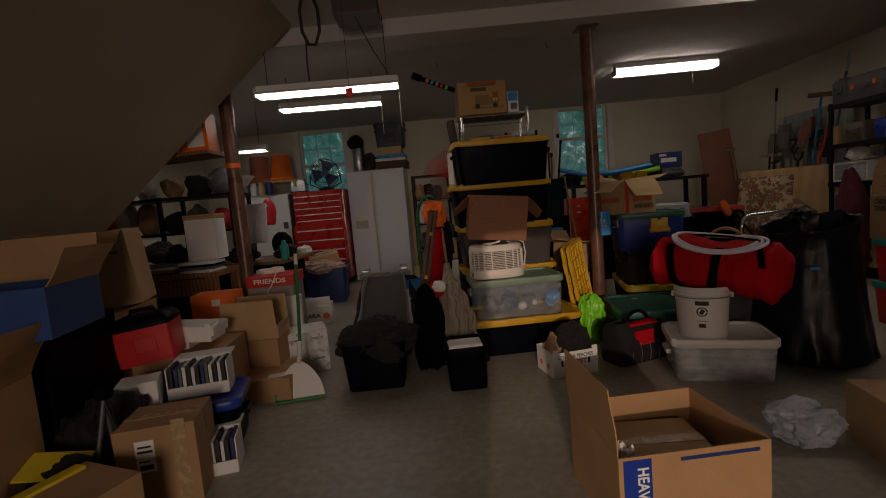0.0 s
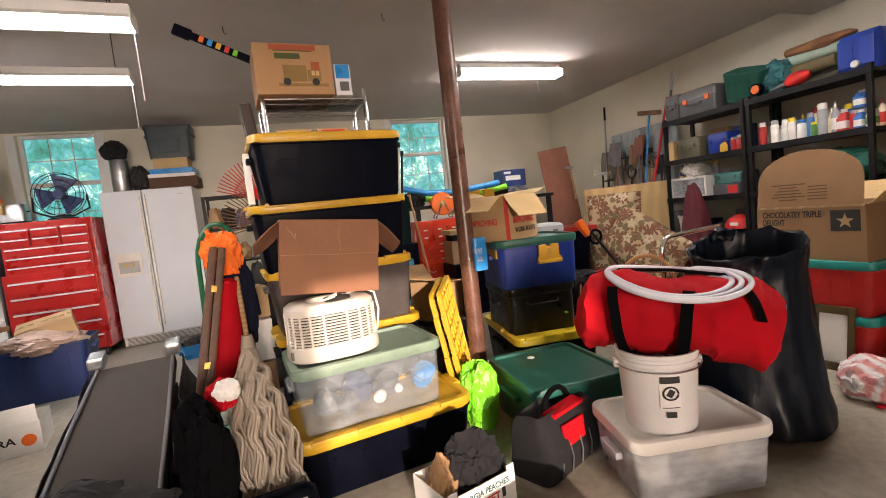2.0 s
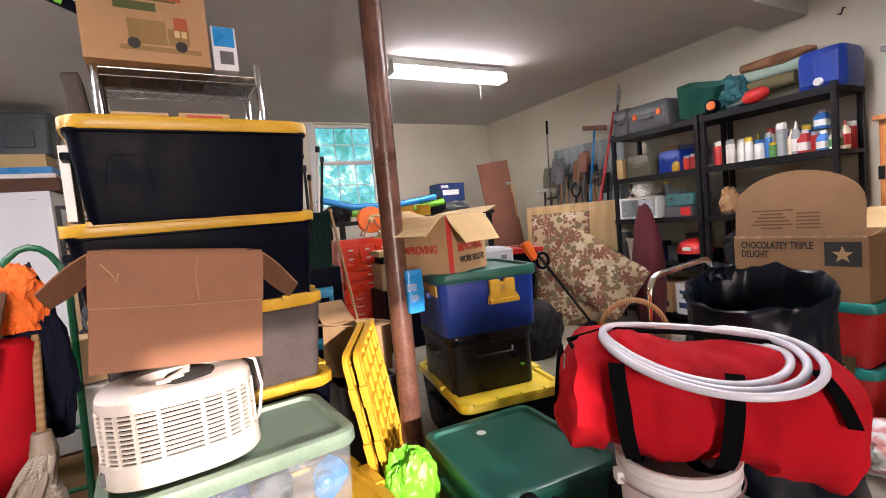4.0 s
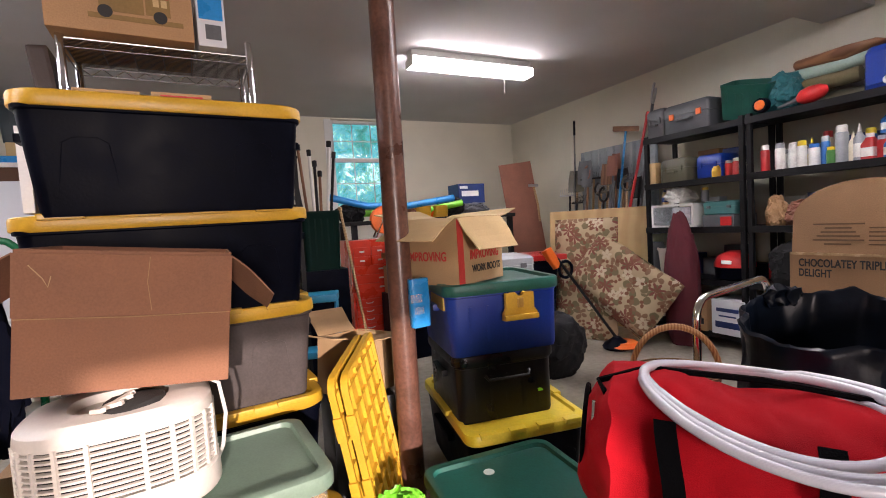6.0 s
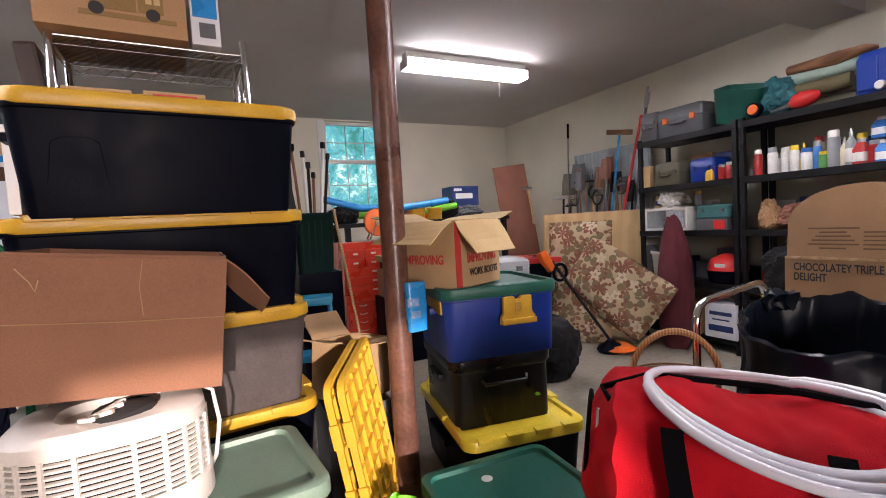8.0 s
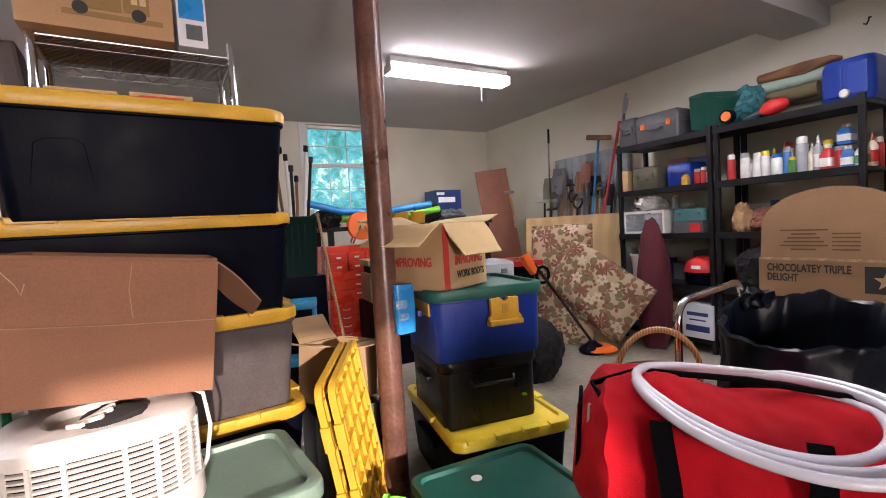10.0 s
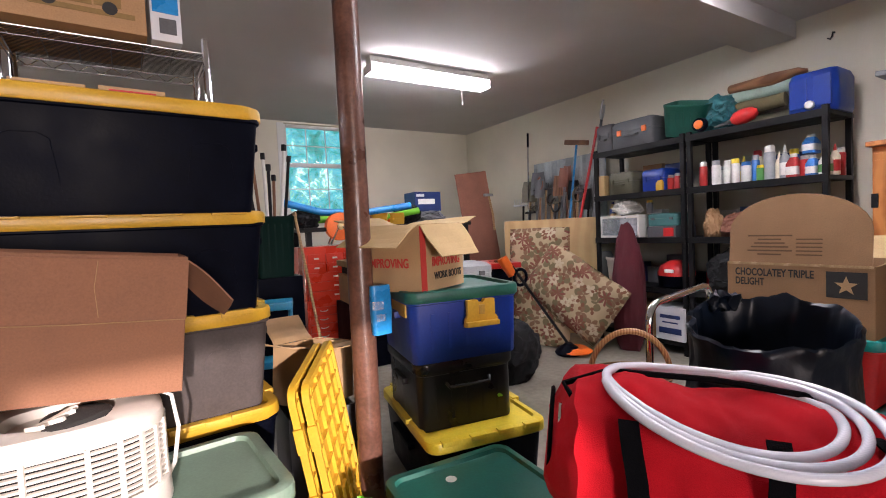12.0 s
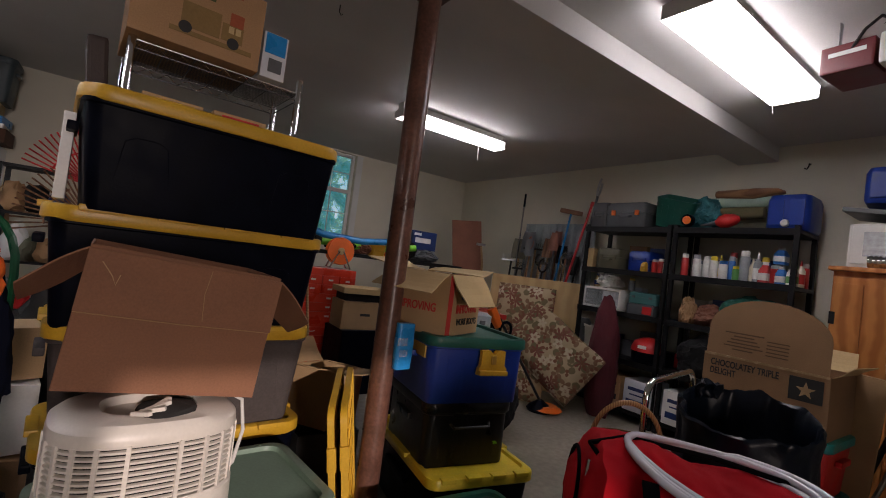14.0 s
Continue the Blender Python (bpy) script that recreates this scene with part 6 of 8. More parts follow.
def tool_chest(m, W, H, D, label, split=0.62, strip=True):
    ob = thing("tool_chest", m, label, "tool chest", "tool chests")
    # chest without strips: brighter orange-red copy, the light on it put into the colour
    REDM = MATS["red_enamel"] if strip else mat("lit_red_enamel", (0.66, 0.045, 0.018), 0.3, scale=5, var=0.12, bump=0.05, coat=0.4)
    part("lower_cabinet", boxes(((0, D / 2, (0.1 + H * split) / 2 + 0.02), (W, D, H * split - 0.06)), bevel=0.006), REDM, ob)
    part("top_box", boxes(((0, D / 2 + 0.02, H * (split + 1) / 2 + 0.0), (W * 0.97, D * 0.85, H * (1 - split) - 0.012)), bevel=0.008), REDM, ob)
    zs = [0.12 + (H * split - 0.14) * i / 5 for i in range(5)]
    for i, z in enumerate(zs):
        h = (H * split - 0.14) / 5 - 0.008
        d = part("drawer", boxes(((0, -0.006, z + h / 2), (W * 0.92, 0.02, h)), bevel=0.003), REDM, ob)
        if strip:
            part("pull", boxes(((0, -0.022, z + h * 0.86), (W * 0.88, 0.016, 0.018)), bevel=0.004), SATIN, d)
        else:
            for px in (-0.24, 0.24):
                part("pull", tube(arc((px * W, -0.016, z + h * 0.6), 0.035, 180, 360, 8, "xz", 0.012), 0.0045, 6), SATIN, d)
    z0, n = H * split + 0.03, 5
    for i in range(n):
        h = (H * (1 - split) - 0.1) / n
        z = z0 + h * i
        cells = ((0, 0.9),) if i < 3 else ((-0.305, 0.28), (0, 0.28), (0.305, 0.28))
        for cx, w in cells:
            d = part("drawer", boxes(((cx * W, 0.012, z + h / 2), (W * w, 0.02, h - 0.007)), bevel=0.002), REDM, ob)
            if strip:
                part("pull", boxes(((cx * W, -0.004, z + h * 0.8), (W * w * 0.94, 0.016, 0.014)), bevel=0.003), SATIN, d)
            else:
                part("drawer_label", boxes(((cx * W, -0.0005, z + h * 0.5), (0.045, 0.005, 0.016)), bevel=0.001), PAPER, d)
    for sx in (-1, 1):
        for sy in (0.08, D - 0.08):
            part("caster", move(lathe([(0.045, -0.015), (0.05, 0), (0.045, 0.015)], 16), pose(sx * (W / 2 - 0.07), sy, 0.05, 0, 90)), RUBBER, ob)
    return ob


tool_chest(pose(-2.09, 7.08, 0), 0.82, 1.50, 0.5, "tall red rolling tool chest with chrome drawer pulls")


def fan():
    ob = thing("desk_fan", pose(-1.97, 7.26, 1.5, 0, 0, 6), "round black metal fan with dark blades", "fan")
    part("base", lathe([(0.13, 0), (0.13, 0.012), (0.03, 0.03), (0.02, 0.05)], 24), BLACKM, ob, smooth=True)
    part("yoke", tube([(-0.23, 0, 0.24), (-0.24, 0, 0.1), (-0.1, 0, 0.03), (0.1, 0, 0.03), (0.24, 0, 0.1), (0.23, 0, 0.24)], 0.01, 8), BLACKM, ob)
    c = Vector((0, 0, 0.26))
    for y, r in ((-0.06, 0.22), (-0.06, 0.15), (-0.065, 0.08), (0.05, 0.22)):
        part("guard_ring", tube([c + Vector((r * math.cos(a), y, r * math.sin(a))) for a in [2 * math.pi * i / 40 for i in range(40)]], 0.004, 6, closed=True), BLACKM, ob)
    for i in range(20):
        a = 2 * math.pi * i / 20
        part("guard_wire", tube([c + Vector((0.05 * math.cos(a), -0.07, 0.05 * math.sin(a))), c + Vector((0.15 * math.cos(a), -0.065, 0.15 * math.sin(a))), c + Vector((0.22 * math.cos(a), -0.02, 0.22 * math.sin(a)))], 0.002, 5), BLACKM, ob)
    part("hub", move(lathe([(0.05, -0.05), (0.055, 0.0), (0.04, 0.09)], 20), Matrix.Translation(c) @ pose(0, 0, 0, -90)), NAVY, ob, smooth=True)
    for k in range(3):
        b = grid(6, 4, lambda u, v: Vector(((v - 0.5) * 0.16 * (0.5 + u), 0.03 * (v - 0.5), 0.04 + 0.15 * u)), 0.003)
        part("blade", b, NAVY, ob, "dark blue-grey blade", smooth=True).matrix_local = Matrix.Translation(c) @ pose(0, 0, 0, 0, 120 * k + 20, 0)


fan()
ts = thing("toaster", pose(-2.4, 7.26, 1.5), "brushed steel two-slot toaster on the tool chest", "toaster")
part("shell", loft([rring(0.13, 0.08, 0.03, 0.012), rring(0.135, 0.085, 0.035, 0.1), rring(0.12, 0.07, 0.04, 0.19)]), STEEL, ts, smooth=True)
part("lever", boxes(((0.138, 0, 0.11), (0.02, 0.03, 0.015)), bevel=0.003), BLACKP, ts)
part("base", boxes(((0, 0, 0.006), (0.25, 0.15, 0.012)), bevel=0.003), BLACKP, ts)
wcab = thing("white_cabinet", pose(-2.9, 7.1, 0), "plain white metal cabinet against the back wall", "cabinet")
part("carcass", boxes(((0, 0.22, 0.745), (0.74, 0.5, 1.48)), bevel=0.006), TRIMP, wcab)
part("door", boxes(((0, -0.04, 0.745), (0.735, 0.018, 1.46)), bevel=0.004), TRIMP, wcab)
part("latch", boxes(((0.3, -0.056, 1.0), (0.07, 0.02, 0.1)), bevel=0.004), GREYP, wcab)
part("side_strip", boxes(((0.378, 0.2, 0.74), (0.014, 0.46, 1.46)), bevel=0.002), GREYP, wcab)
for i, (x, mt, lab) in enumerate(((-2.66, ORANGE, "orange plastic bucket upside down on the cabinet"), (-3.0, mat("faded_red_plastic", (0.42, 0.12, 0.07), 0.5), "faded red bucket on the cabinet"))):
    b = thing("orange_bucket", pose(x, 7.3, 1.70), lab, "bucket", "stacked buckets")
    part("body", lathe([(0.18, 0), (0.185, 0.02), (0.17, 0.05), (0.145, 0.36), (0.14, 0.4)], 28), mt, b, smooth=True)
    part("rim", lathe([(0.175, 0.03), (0.188, 0.035), (0.188, 0.055), (0.175, 0.06)], 28), mt, b)
for i in range(4):
    single("shelf_jar", lathe([(0.05, 0), (0.055, 0.01), (0.055, 0.14), (0.04, 0.16), (0.04, 0.19)], 16), (GREYP, FRIDGEP, CARDIN, NAVY)[i], pose(-3.14 + 0.12 * i, 7.02, 1.487), "jar of small parts on the white cabinet", "jar", "parts jars", smooth=True)
for y, mt in ((7.3, ASH),):
    single("plank", boxes(((0, 0, 0.1), (0.86, 0.36, 0.025)), ((-0.4, 0, 0.045), (0.04, 0.34, 0.085)), ((0.4, 0, 0.045), (0.04, 0.34, 0.085)), bevel=0.003), PLY, pose(-2.83, y, 1.585), "short wooden riser under the buckets", "riser")


def torchiere():
    ob = thing("floor_lamp", pose(-2.66, 5.75, 0), "torchiere floor lamp with a frosted glass bowl", "floor lamp")
    part("base", lathe([(0.14, 0), (0.14, 0.015), (0.03, 0.04)], 24), STEEL, ob, smooth=True)
    part("pole", lathe([(0.013, 0.03), (0.013, 1.5), (0.03, 1.53)], 14), STEEL, ob, smooth=True)
    part("shade", lathe([(0.04, 1.53), (0.1, 1.56), (0.19, 1.66), (0.2, 1.675), (0.18, 1.66), (0.08, 1.575)], 28), mat("frosted_glass", (0.7, 0.68, 0.62), 0.3), ob, "frosted glass bowl", smooth=True)


torchiere()


def desk():
    ob = thing("computer_desk", pose(-2.35, 4.75, 0, 0, 0, -8), "cluttered brown wooden computer desk", "desk")
    part("top", boxes(((0, 0, 0.70), (1.5, 0.7, 0.03)), bevel=0.006), WOOD, ob)
    for x in (-0.7, 0.62):
        part("side_panel", boxes(((x, 0, 0.345), (0.03, 0.62, 0.68))), BLACKP, ob)
    part("back_panel", boxes(((-0.04, 0.3, 0.4), (1.28, 0.02, 0.5))), BLACKP, ob)


desk()


def computer():
    ob = thing("desktop_computer", pose(-2.08, 4.62, 0.715, 0, 0, 158), "silver all-in-one computer seen from behind", "computer")
    part("screen_back", move(loft([rring(0.24, 0.2, 0.03, 0), rring(0.24, 0.2, 0.03, 0.012), rring(0.16, 0.13, 0.05, 0.04)]), pose(0, 0, 0.37, -84, 0, 0)), SATIN, ob, "brushed aluminium back", smooth=True)
    part("stand", move(boxes(((0, 0, 0.12), (0.18, 0.008, 0.26)), bevel=0.002), pose(0, 0.1, 0, 22, 0, 0)), STEEL, ob)
    part("foot", boxes(((0, 0.04, 0.005), (0.18, 0.18, 0.008)), bevel=0.002), STEEL, ob)


computer()
soft("red_pillow", pose(-1.86, 4.62, 1.06), 0.12, 0.16, 0.24, REDP, "red cloth hood hung over the computer screen", "cloth", 41, 0.12)
soft("black_speaker", pose(-1.93, 5.05, 0.716), 0.22, 0.2, 0.22, BLACKP, "black round speaker on the desk", "speaker", 43, 0.12)
for i, (x, y, s, mt, lab, cat) in enumerate(((-1.75, 4.65, 0.24, BLACKC, "tangled black cables on the desk", "cables"), (-1.68, 5.0, 0.16, PAPER, "white crumpled papers on the desk", "papers"), (-2.1, 4.45, 0.3, BLACKC, "black electronics pile on the desk", "electronics"), (-2.5, 4.6, 0.34, GREYC, "charcoal cloth heap on the desk", "cloth"), (-2.8, 4.7, 0.34, CARD, "brown paper heap on the desk", "papers"))):
    soft(cat + "_heap", pose(x, y, 0.716), s, s * 0.8, s * 0.45, mt, lab, cat, 50 + i, 0.4)
single("spray_bottle", lathe([(0.035, 0), (0.038, 0.01), (0.038, 0.13), (0.02, 0.17), (0.02, 0.19)], 16), TEAL, pose(-1.66, 4.38, 0.716), "teal bottle with a yellow cap on the desk", "bottle", smooth=True)
bt5 = tote("storage_tote", pose(-1.76, 5.86, 0, 0, 0, 6), 0.68, 0.48, 0.44, NAVY, NAVY, "open navy blue tote heaped with boxes", "", 0.84, clips=False, lidded=False)
cardboard("cardboard_box", pose(-1.70, 5.88, 0.42, 8, -10, 18), 0.36, 0.28, 0.2, CARD2, "brown box lying tilted on the blue tote", closed=True, tape=True)
soft("plastic_bag", pose(-1.74, 5.74, 0.38), 0.56, 0.36, 0.16, mat("pinkish_film", (0.5, 0.36, 0.3), 0.3), "crinkled plastic bags in the blue tote", "plastic bags", 61, 0.4)
lb = cardboard("fruit_box", pose(-1.56, 4.72, 0, 0, 0, 12), 0.40, 0.30, 0.18, PAPER, "white open fruit carton with a printed peach", (("f", 0.1, 100), ("l", 0.1, 30)), PAPER)
text("LARA", 0.06, INK, lb, face(0.0, 0.09, -0.1508), width=0.16)
part("peach_print", move(lathe([(0.035, 0), (0.035, 0.002)], 18), pose(0.14, -0.1505, 0.08, 90)), ORANGE, lb)
soft("magazine_heap", pose(-1.62, 4.72, 0.006), 0.26, 0.22, 0.22, mat("glossy_magazines", (0.35, 0.22, 0.18), 0.4, var=0.5), "magazines and packets in the fruit carton", "magazines", 63, 0.4)
fbx = cardboard("grey_carton", pose(-1.47, 3.62, 0, 0, 0, 5), 0.34, 0.34, 0.60, mat("grey_card", (0.30, 0.28, 0.26), 0.85), "tall grey carton beside the post", closed=True)
rbx = single("red_game_box", boxes(((0, 0, 0.04), (0.36, 0.34, 0.08)), bevel=0.003), REDP, pose(-1.47, 3.62, 0.602, 0, 0, 5), "red boxed game with white lettering", "game box")
text("FRIENDS", 0.05, PAPER, rbx, face(0.0, 0.042, -0.1708), width=0.24)
cc = thing("cable_coil", pose(-1.5, 3.6, 0.688), "coil of white cable on the red box", "cable")
part("loops", tube([((0.1 + 0.012 * math.sin(i)) * math.cos(i * 0.42), (0.09 + 0.012 * math.cos(i * 1.7)) * math.sin(i * 0.42), 0.006 + 0.0004 * i) for i in range(80)], 0.004, 6), PAPER, cc)
part("tail", tube([(0.08, 0.0, 0.02), (0.1, -0.12, 0.03), (0.09, -0.2, -0.05), (0.02, -0.2, -0.16), (-0.05, -0.2, -0.22)], 0.004, 6), PAPER, cc)
cardboard("orange_box", pose(-1.78, 3.28, 0.0, 0, 0, 8), 0.3, 0.2, 0.62, ORANGE, "bright orange printed carton behind the brown boxes", closed=True)
part("window_print", boxes(((-1.74, 3.172, 0.56), (0.06, 0.003, 0.045))), FRIDGEP, None)
tagged(bpy.data.objects["window_print"], "pale printed label on the orange carton", "label")


def wrapped_cube(m):
    ob = thing("wrapped_cartons", m, "white cartons wrapped in clear film", "cartons")
    for i in range(2):
        for k in range(2):
            part("carton", boxes(((-0.075 + 0.15 * i, 0, 0.075 + 0.15 * k), (0.147, 0.28, 0.147)), bevel=0.003), PAPER, ob)
            part("print", boxes(((-0.075 + 0.15 * i, -0.141, 0.1 + 0.15 * k), (0.08, 0.002, 0.012))), GREYP, ob)
    part("film", shake(boxes(((0, 0, 0.152), (0.312, 0.296, 0.306)), bevel=0.012), 0.006, 15), FILMP, ob, "loose clear plastic film")
    return ob


wrapped_cube(pose(-1.17, 3.28, 0, 0, 0, 22))
cardboard("white_carton", pose(-1.36, 3.42, 0.0, -6, 0, 10), 0.26, 0.1, 0.52, PAPER, "white flat carton standing behind the wrapped cartons", closed=True)
cardboard("cardboard_box", pose(-1.40, 2.86, 0.0, 0, 0, 3), 0.62, 0.40, 0.15, CARD, "flat brown carton with white labels on the floor", closed=True)
cardboard("cardboard_box", pose(-1.41, 3.03, 0.152, 0, 0, 2), 0.37, 0.26, 0.185, CARD, "brown carton in the middle of a pile", closed=True)
cardboard("cardboard_box", pose(-1.40, 3.03, 0.339, 0, 0, 4), 0.36, 0.26, 0.09, CARD2, "open brown carton with its flaps standing up", (("f", 0.17, 87), ("b", 0.16, 86)), CARD2)
lbp = single("shipping_label", boxes(((0, 0, 0), (0.1, 0.07, 0.0012))), PAPER, pose(-1.18, 2.74, 0.151, 0, 0, 20), "white shipping label on the flat carton", "label")


def dustpan():
    ob = thing("dustpan", pose(-1.035, 2.70, 0.0, 0, 0, 12), "white upright dustpan with a green broom handle", "dustpan")
    n = 10
    out = [Vector((-0.15, 0, 0.0)), Vector((0.15, 0, 0.0))] + [Vector((0.15 * math.cos(radians(a)) * (1 - 0.25 * math.sin(radians(a))), 0, 0.21 * math.sin(radians(a)) + 0.01)) for a in range(20, 161, 14)]
    bm = bmesh.new()
    loft([out, [p + Vector((0, 0.012, 0)) for p in out]], bm)
    p = part("scoop", bm, WHITEP, ob)
    p.matrix_local = pose(0, 0, 0.01, -22)
    part("lip", boxes(((0, -0.02, 0.008), (0.3, 0.03, 0.012)), ((-0.12, 0.03, 0.03), (0.06, 0.06, 0.05)), bevel=0.003), mat("green_rubber", (0.02, 0.22, 0.06), 0.5), ob, "green rubber lip")
    part("grip", tube([(0, 0.075, 0.2), (0.01, 0.1, 0.26), (0.015, 0.13, 0.33)], 0.014, 10), WHITEP, ob, smooth=True)
    part("broom_pole", tube([(0.015, 0.13, 0.32), (0.02, 0.23, 0.56), (0.02, 0.33, 0.80)], 0.011, 10), mat("green_handle", (0.01, 0.16, 0.05), 0.4), ob, "green broom handle", smooth=True)
    part("pole_cap", tube([(0.02, 0.33, 0.80), (0.02, 0.36, 0.87)], 0.012, 8), IVORY, ob)
    return ob


dustpan()


# ---- long case, black tote and clutter by the stack ----
tote("storage_tote", pose(-0.58, 2.93, 0, 0, 0, 4), 0.42, 0.42, 0.30, BLACKP, BLACKP, "open black tote holding a long folded case", "", 0.82, clips=False, lidded=False)


def long_case():
    ob = thing("folding_stretcher", pose(-0.60, 3.58, 0.385, 10.5, 0, 7), "long charcoal fabric case with two metal rails", "folding case")
    part("panel", shake(boxes(((0, 0, 0), (0.36, 1.14, 0.06)), bevel=0.02), 0.006, 6), mat("grey_brown_fabric", (0.046, 0.039, 0.033), 0.9, scale=12, var=0.2, bump=0.5, fine=350), ob, smooth=True)
    for s in (-1, 1):
        part("rail", tube([(s * 0.17, -0.58, 0.04), (s * 0.172, 0.0, 0.046), (s * 0.165, 0.58, 0.042)], 0.008, 8), GREYP, ob, "worn grey rail")
        part("clasp", boxes(((s * 0.17, 0.58, 0.075), (0.07, 0.12, 0.06)), bevel=0.012), STEEL, ob)
        part("skirt", shake(grid(10, 5, lambda u, v: Vector((s * (0.2 + 0.1 * v), -0.42 + 0.95 * u, 0.02 - 0.30 * v + 0.03 * math.sin(7 * u)))), 0.03, 5, s), BLACKC, ob, "draped black cloth")
    part("buckle", boxes(((-0.05, -0.57, 0.05), (0.16, 0.08, 0.03)), bevel=0.01), BLACKP, ob)


long_case()
soft("black_blanket", pose(-0.57, 2.90, 0.15), 0.50, 0.36, 0.24, BLACKC, "black cloth bunched over the end of the long case", "blanket", 72, 0.3)
for i, y in enumerate((3.5, 3.95)):
    single("trestle", boxes(((0, 0, 0.155 + 0.04 * i), (0.3, 0.2, 0.31 + 0.08 * i)), bevel=0.006), BLACKP, pose(-0.57 - 0.06 * i, y, 0), "dark crate holding up the long case", "crate", "dark crates")
soft("black_bag", pose(-0.235, 3.08, 0.0), 0.2, 0.26, 0.52, STRAP, "black cloth bag slumped upright", "bag", 71, 0.38)
sbk = tote("black_bin", pose(0.0, 2.78, 0, 0, 0, 4), 0.26, 0.30, 0.26, BLACKP, BLACKP, "small black bin with white papers on its lid", clips=False, category="bin")
single("paper_pad", boxes(((0, 0, 0.005), (0.2, 0.14, 0.01)), ((0.004, 0.003, 0.013), (0.19, 0.13, 0.006))), PAPER, pose(0.0, 2.72, 0.262, 0, 0, 6), "white papers lying on the black bin", "papers")


def mop():
    ob = thing("string_mop", pose(-0.03, 3.25, 0.0), "beige cotton string mop head spilling down", "mop")
    random.seed(7)
    for i in range(105):
        u = random.uniform(-1, 1)
        k = random.uniform(0.0, 1.0)
        ln, ph = random.uniform(0.0, 0.12), random.uniform(0, 6.3)
        pts = []
        for j in range(25):
            w = j / 24
            wide = 0.02 + 0.098 * min(1, w * 1.4)
            wave = 0.012 * math.sin(ph + (22 + 8 * k) * w) * min(1, 3 * w)
            pts.append((-0.06 + 0.07 * w + u * wide + wave, 0.46 - 0.70 * w - 0.05 * k * math.sin(3.1 * w), 0.58 - (0.46 - ln) * w ** 1.1 + 0.07 * k * math.sin(3.1 * w) + 0.8 * wave))
        part("strand", tube(pts, 0.0066, 6), ROPE, ob, smooth=True)
    part("binding", lathe([(0.02, 0.52), (0.034, 0.54), (0.036, 0.58), (0.024, 0.64)], 16), ROPE, ob, smooth=True).location = (-0.06, 0.46, 0)
    part("handle", tube([(-0.06, 0.46, 0.62), (-0.09, 0.7, 1.05)], 0.012, 8), ASH, ob)


mop()
rod_ = thing("rod_case", pose(-0.37, 3.52, 0.02, -10, 13, 10), "long brown wooden case leaning on the stack", "case")
for k in (-1, 1):
    part("half_shell", boxes(((k * 0.0185, 0, 0.55), (0.034, 0.05, 1.1)), bevel=0.01), mat("worn_brown_leather", (0.10, 0.042, 0.02), 0.55, scale=14, var=0.35, bump=0.4, fine=60), rod_)
for z in (0.2, 0.55, 0.9):
    part("clasp", boxes(((0, -0.026, z), (0.024, 0.006, 0.03)), bevel=0.002), BRASS, rod_)
rr = thing("red_roll", pose(-0.21, 3.82, 0.30, -4, 3, 0), "red cloth bolster strapped upright", "bolster")
part("bolster", shake(lathe([(0.04, 0.0), (0.07, 0.02), (0.075, 0.2), (0.078, 0.4), (0.072, 0.6), (0.04, 0.62)], 20), 0.008, 6), REDC, rr, smooth=True)
soft("navy_jacket", pose(-0.12, 3.92, 0.55), 0.18, 0.14, 0.5, mat("dark_navy_cloth", (0.006, 0.008, 0.02), 0.9, spec=0.15, bump=0.4, fine=300), "dark navy jacket hanging behind the roll", "jacket", 73, 0.25)
soft("hunting_hat", pose(-0.16, 3.88, 0.93), 0.17, 0.13, 0.20, HICLOTH, "bright orange hunting cap on the tools", "hat", 75, 0.5)
soft("santa_hat", pose(-0.15, 3.24, 0.50), 0.10, 0.09, 0.07, PAPER, "white furry brim of a red hat", "hat", 77, 0.2)
soft("red_hat", pose(-0.17, 3.27, 0.46), 0.12, 0.12, 0.1, REDC, "red felt holiday hat", "hat", 78, 0.25)


def hand_truck():
    ob = thing("hand_truck", pose(-0.23, 4.25, 0, -8, 0, 0), "green steel hand truck with a looped handle", "hand truck")
    G = mat("green_enamel", (0.01, 0.12, 0.05), 0.3)
    part("frame", tube([(-0.12, 0, 0.05), (-0.12, 0, 1.0)] + arc((0, 0, 1.0), 0.12, 180, 0, 10, "xz", 0.22) + [(0.12, 0, 0.05)], 0.014, 8), G, ob, smooth=True)
    for z in (0.2, 0.45, 0.7):
        part("rung", rod((-0.12, 0, z), (0.12, 0, z), 0.01, 8), G, ob)
    part("toe_plate", boxes(((0, -0.1, 0.02), (0.32, 0.2, 0.008)), bevel=0.002), G, ob)
    for s in (-1, 1):
        w = part("wheel", move(lathe([(0.07, -0.02), (0.1, -0.02), (0.11, 0), (0.1, 0.02), (0.07, 0.02)], 20), pose(s * 0.17, 0.06, 0.12, 0, 90)), RUBBER, ob, smooth=True)


hand_truck()


def leaf_rake(x, y, z, mt, turn, label):
    ob = thing("leaf_rake", pose(x, y, 0), label, "leaf rake", "leaf rakes")
    part("handle", rod((0, 0, 0.0), (0.0, 0.08, z), 0.012, 8), ASH, ob)
    for i in range(15):
        a = radians(turn - 38 + 76 * i / 14)
        d = Vector((math.sin(a), 0, math.cos(a)))
        part("tine", tube([Vector((0, 0.08, z)), Vector((0, 0.08, z)) + d * 0.3, Vector((0, 0.04, z)) + d * 0.36], 0.005, 5), mt, ob)
    a0, a1 = radians(turn - 30), radians(turn + 30)
    part("brace", tube([Vector((math.sin(radians(turn + k)) * 0.22, 0.075, z + math.cos(radians(turn + k)) * 0.22)) for k in range(-34, 35, 8)], 0.006, 5), mt, ob)


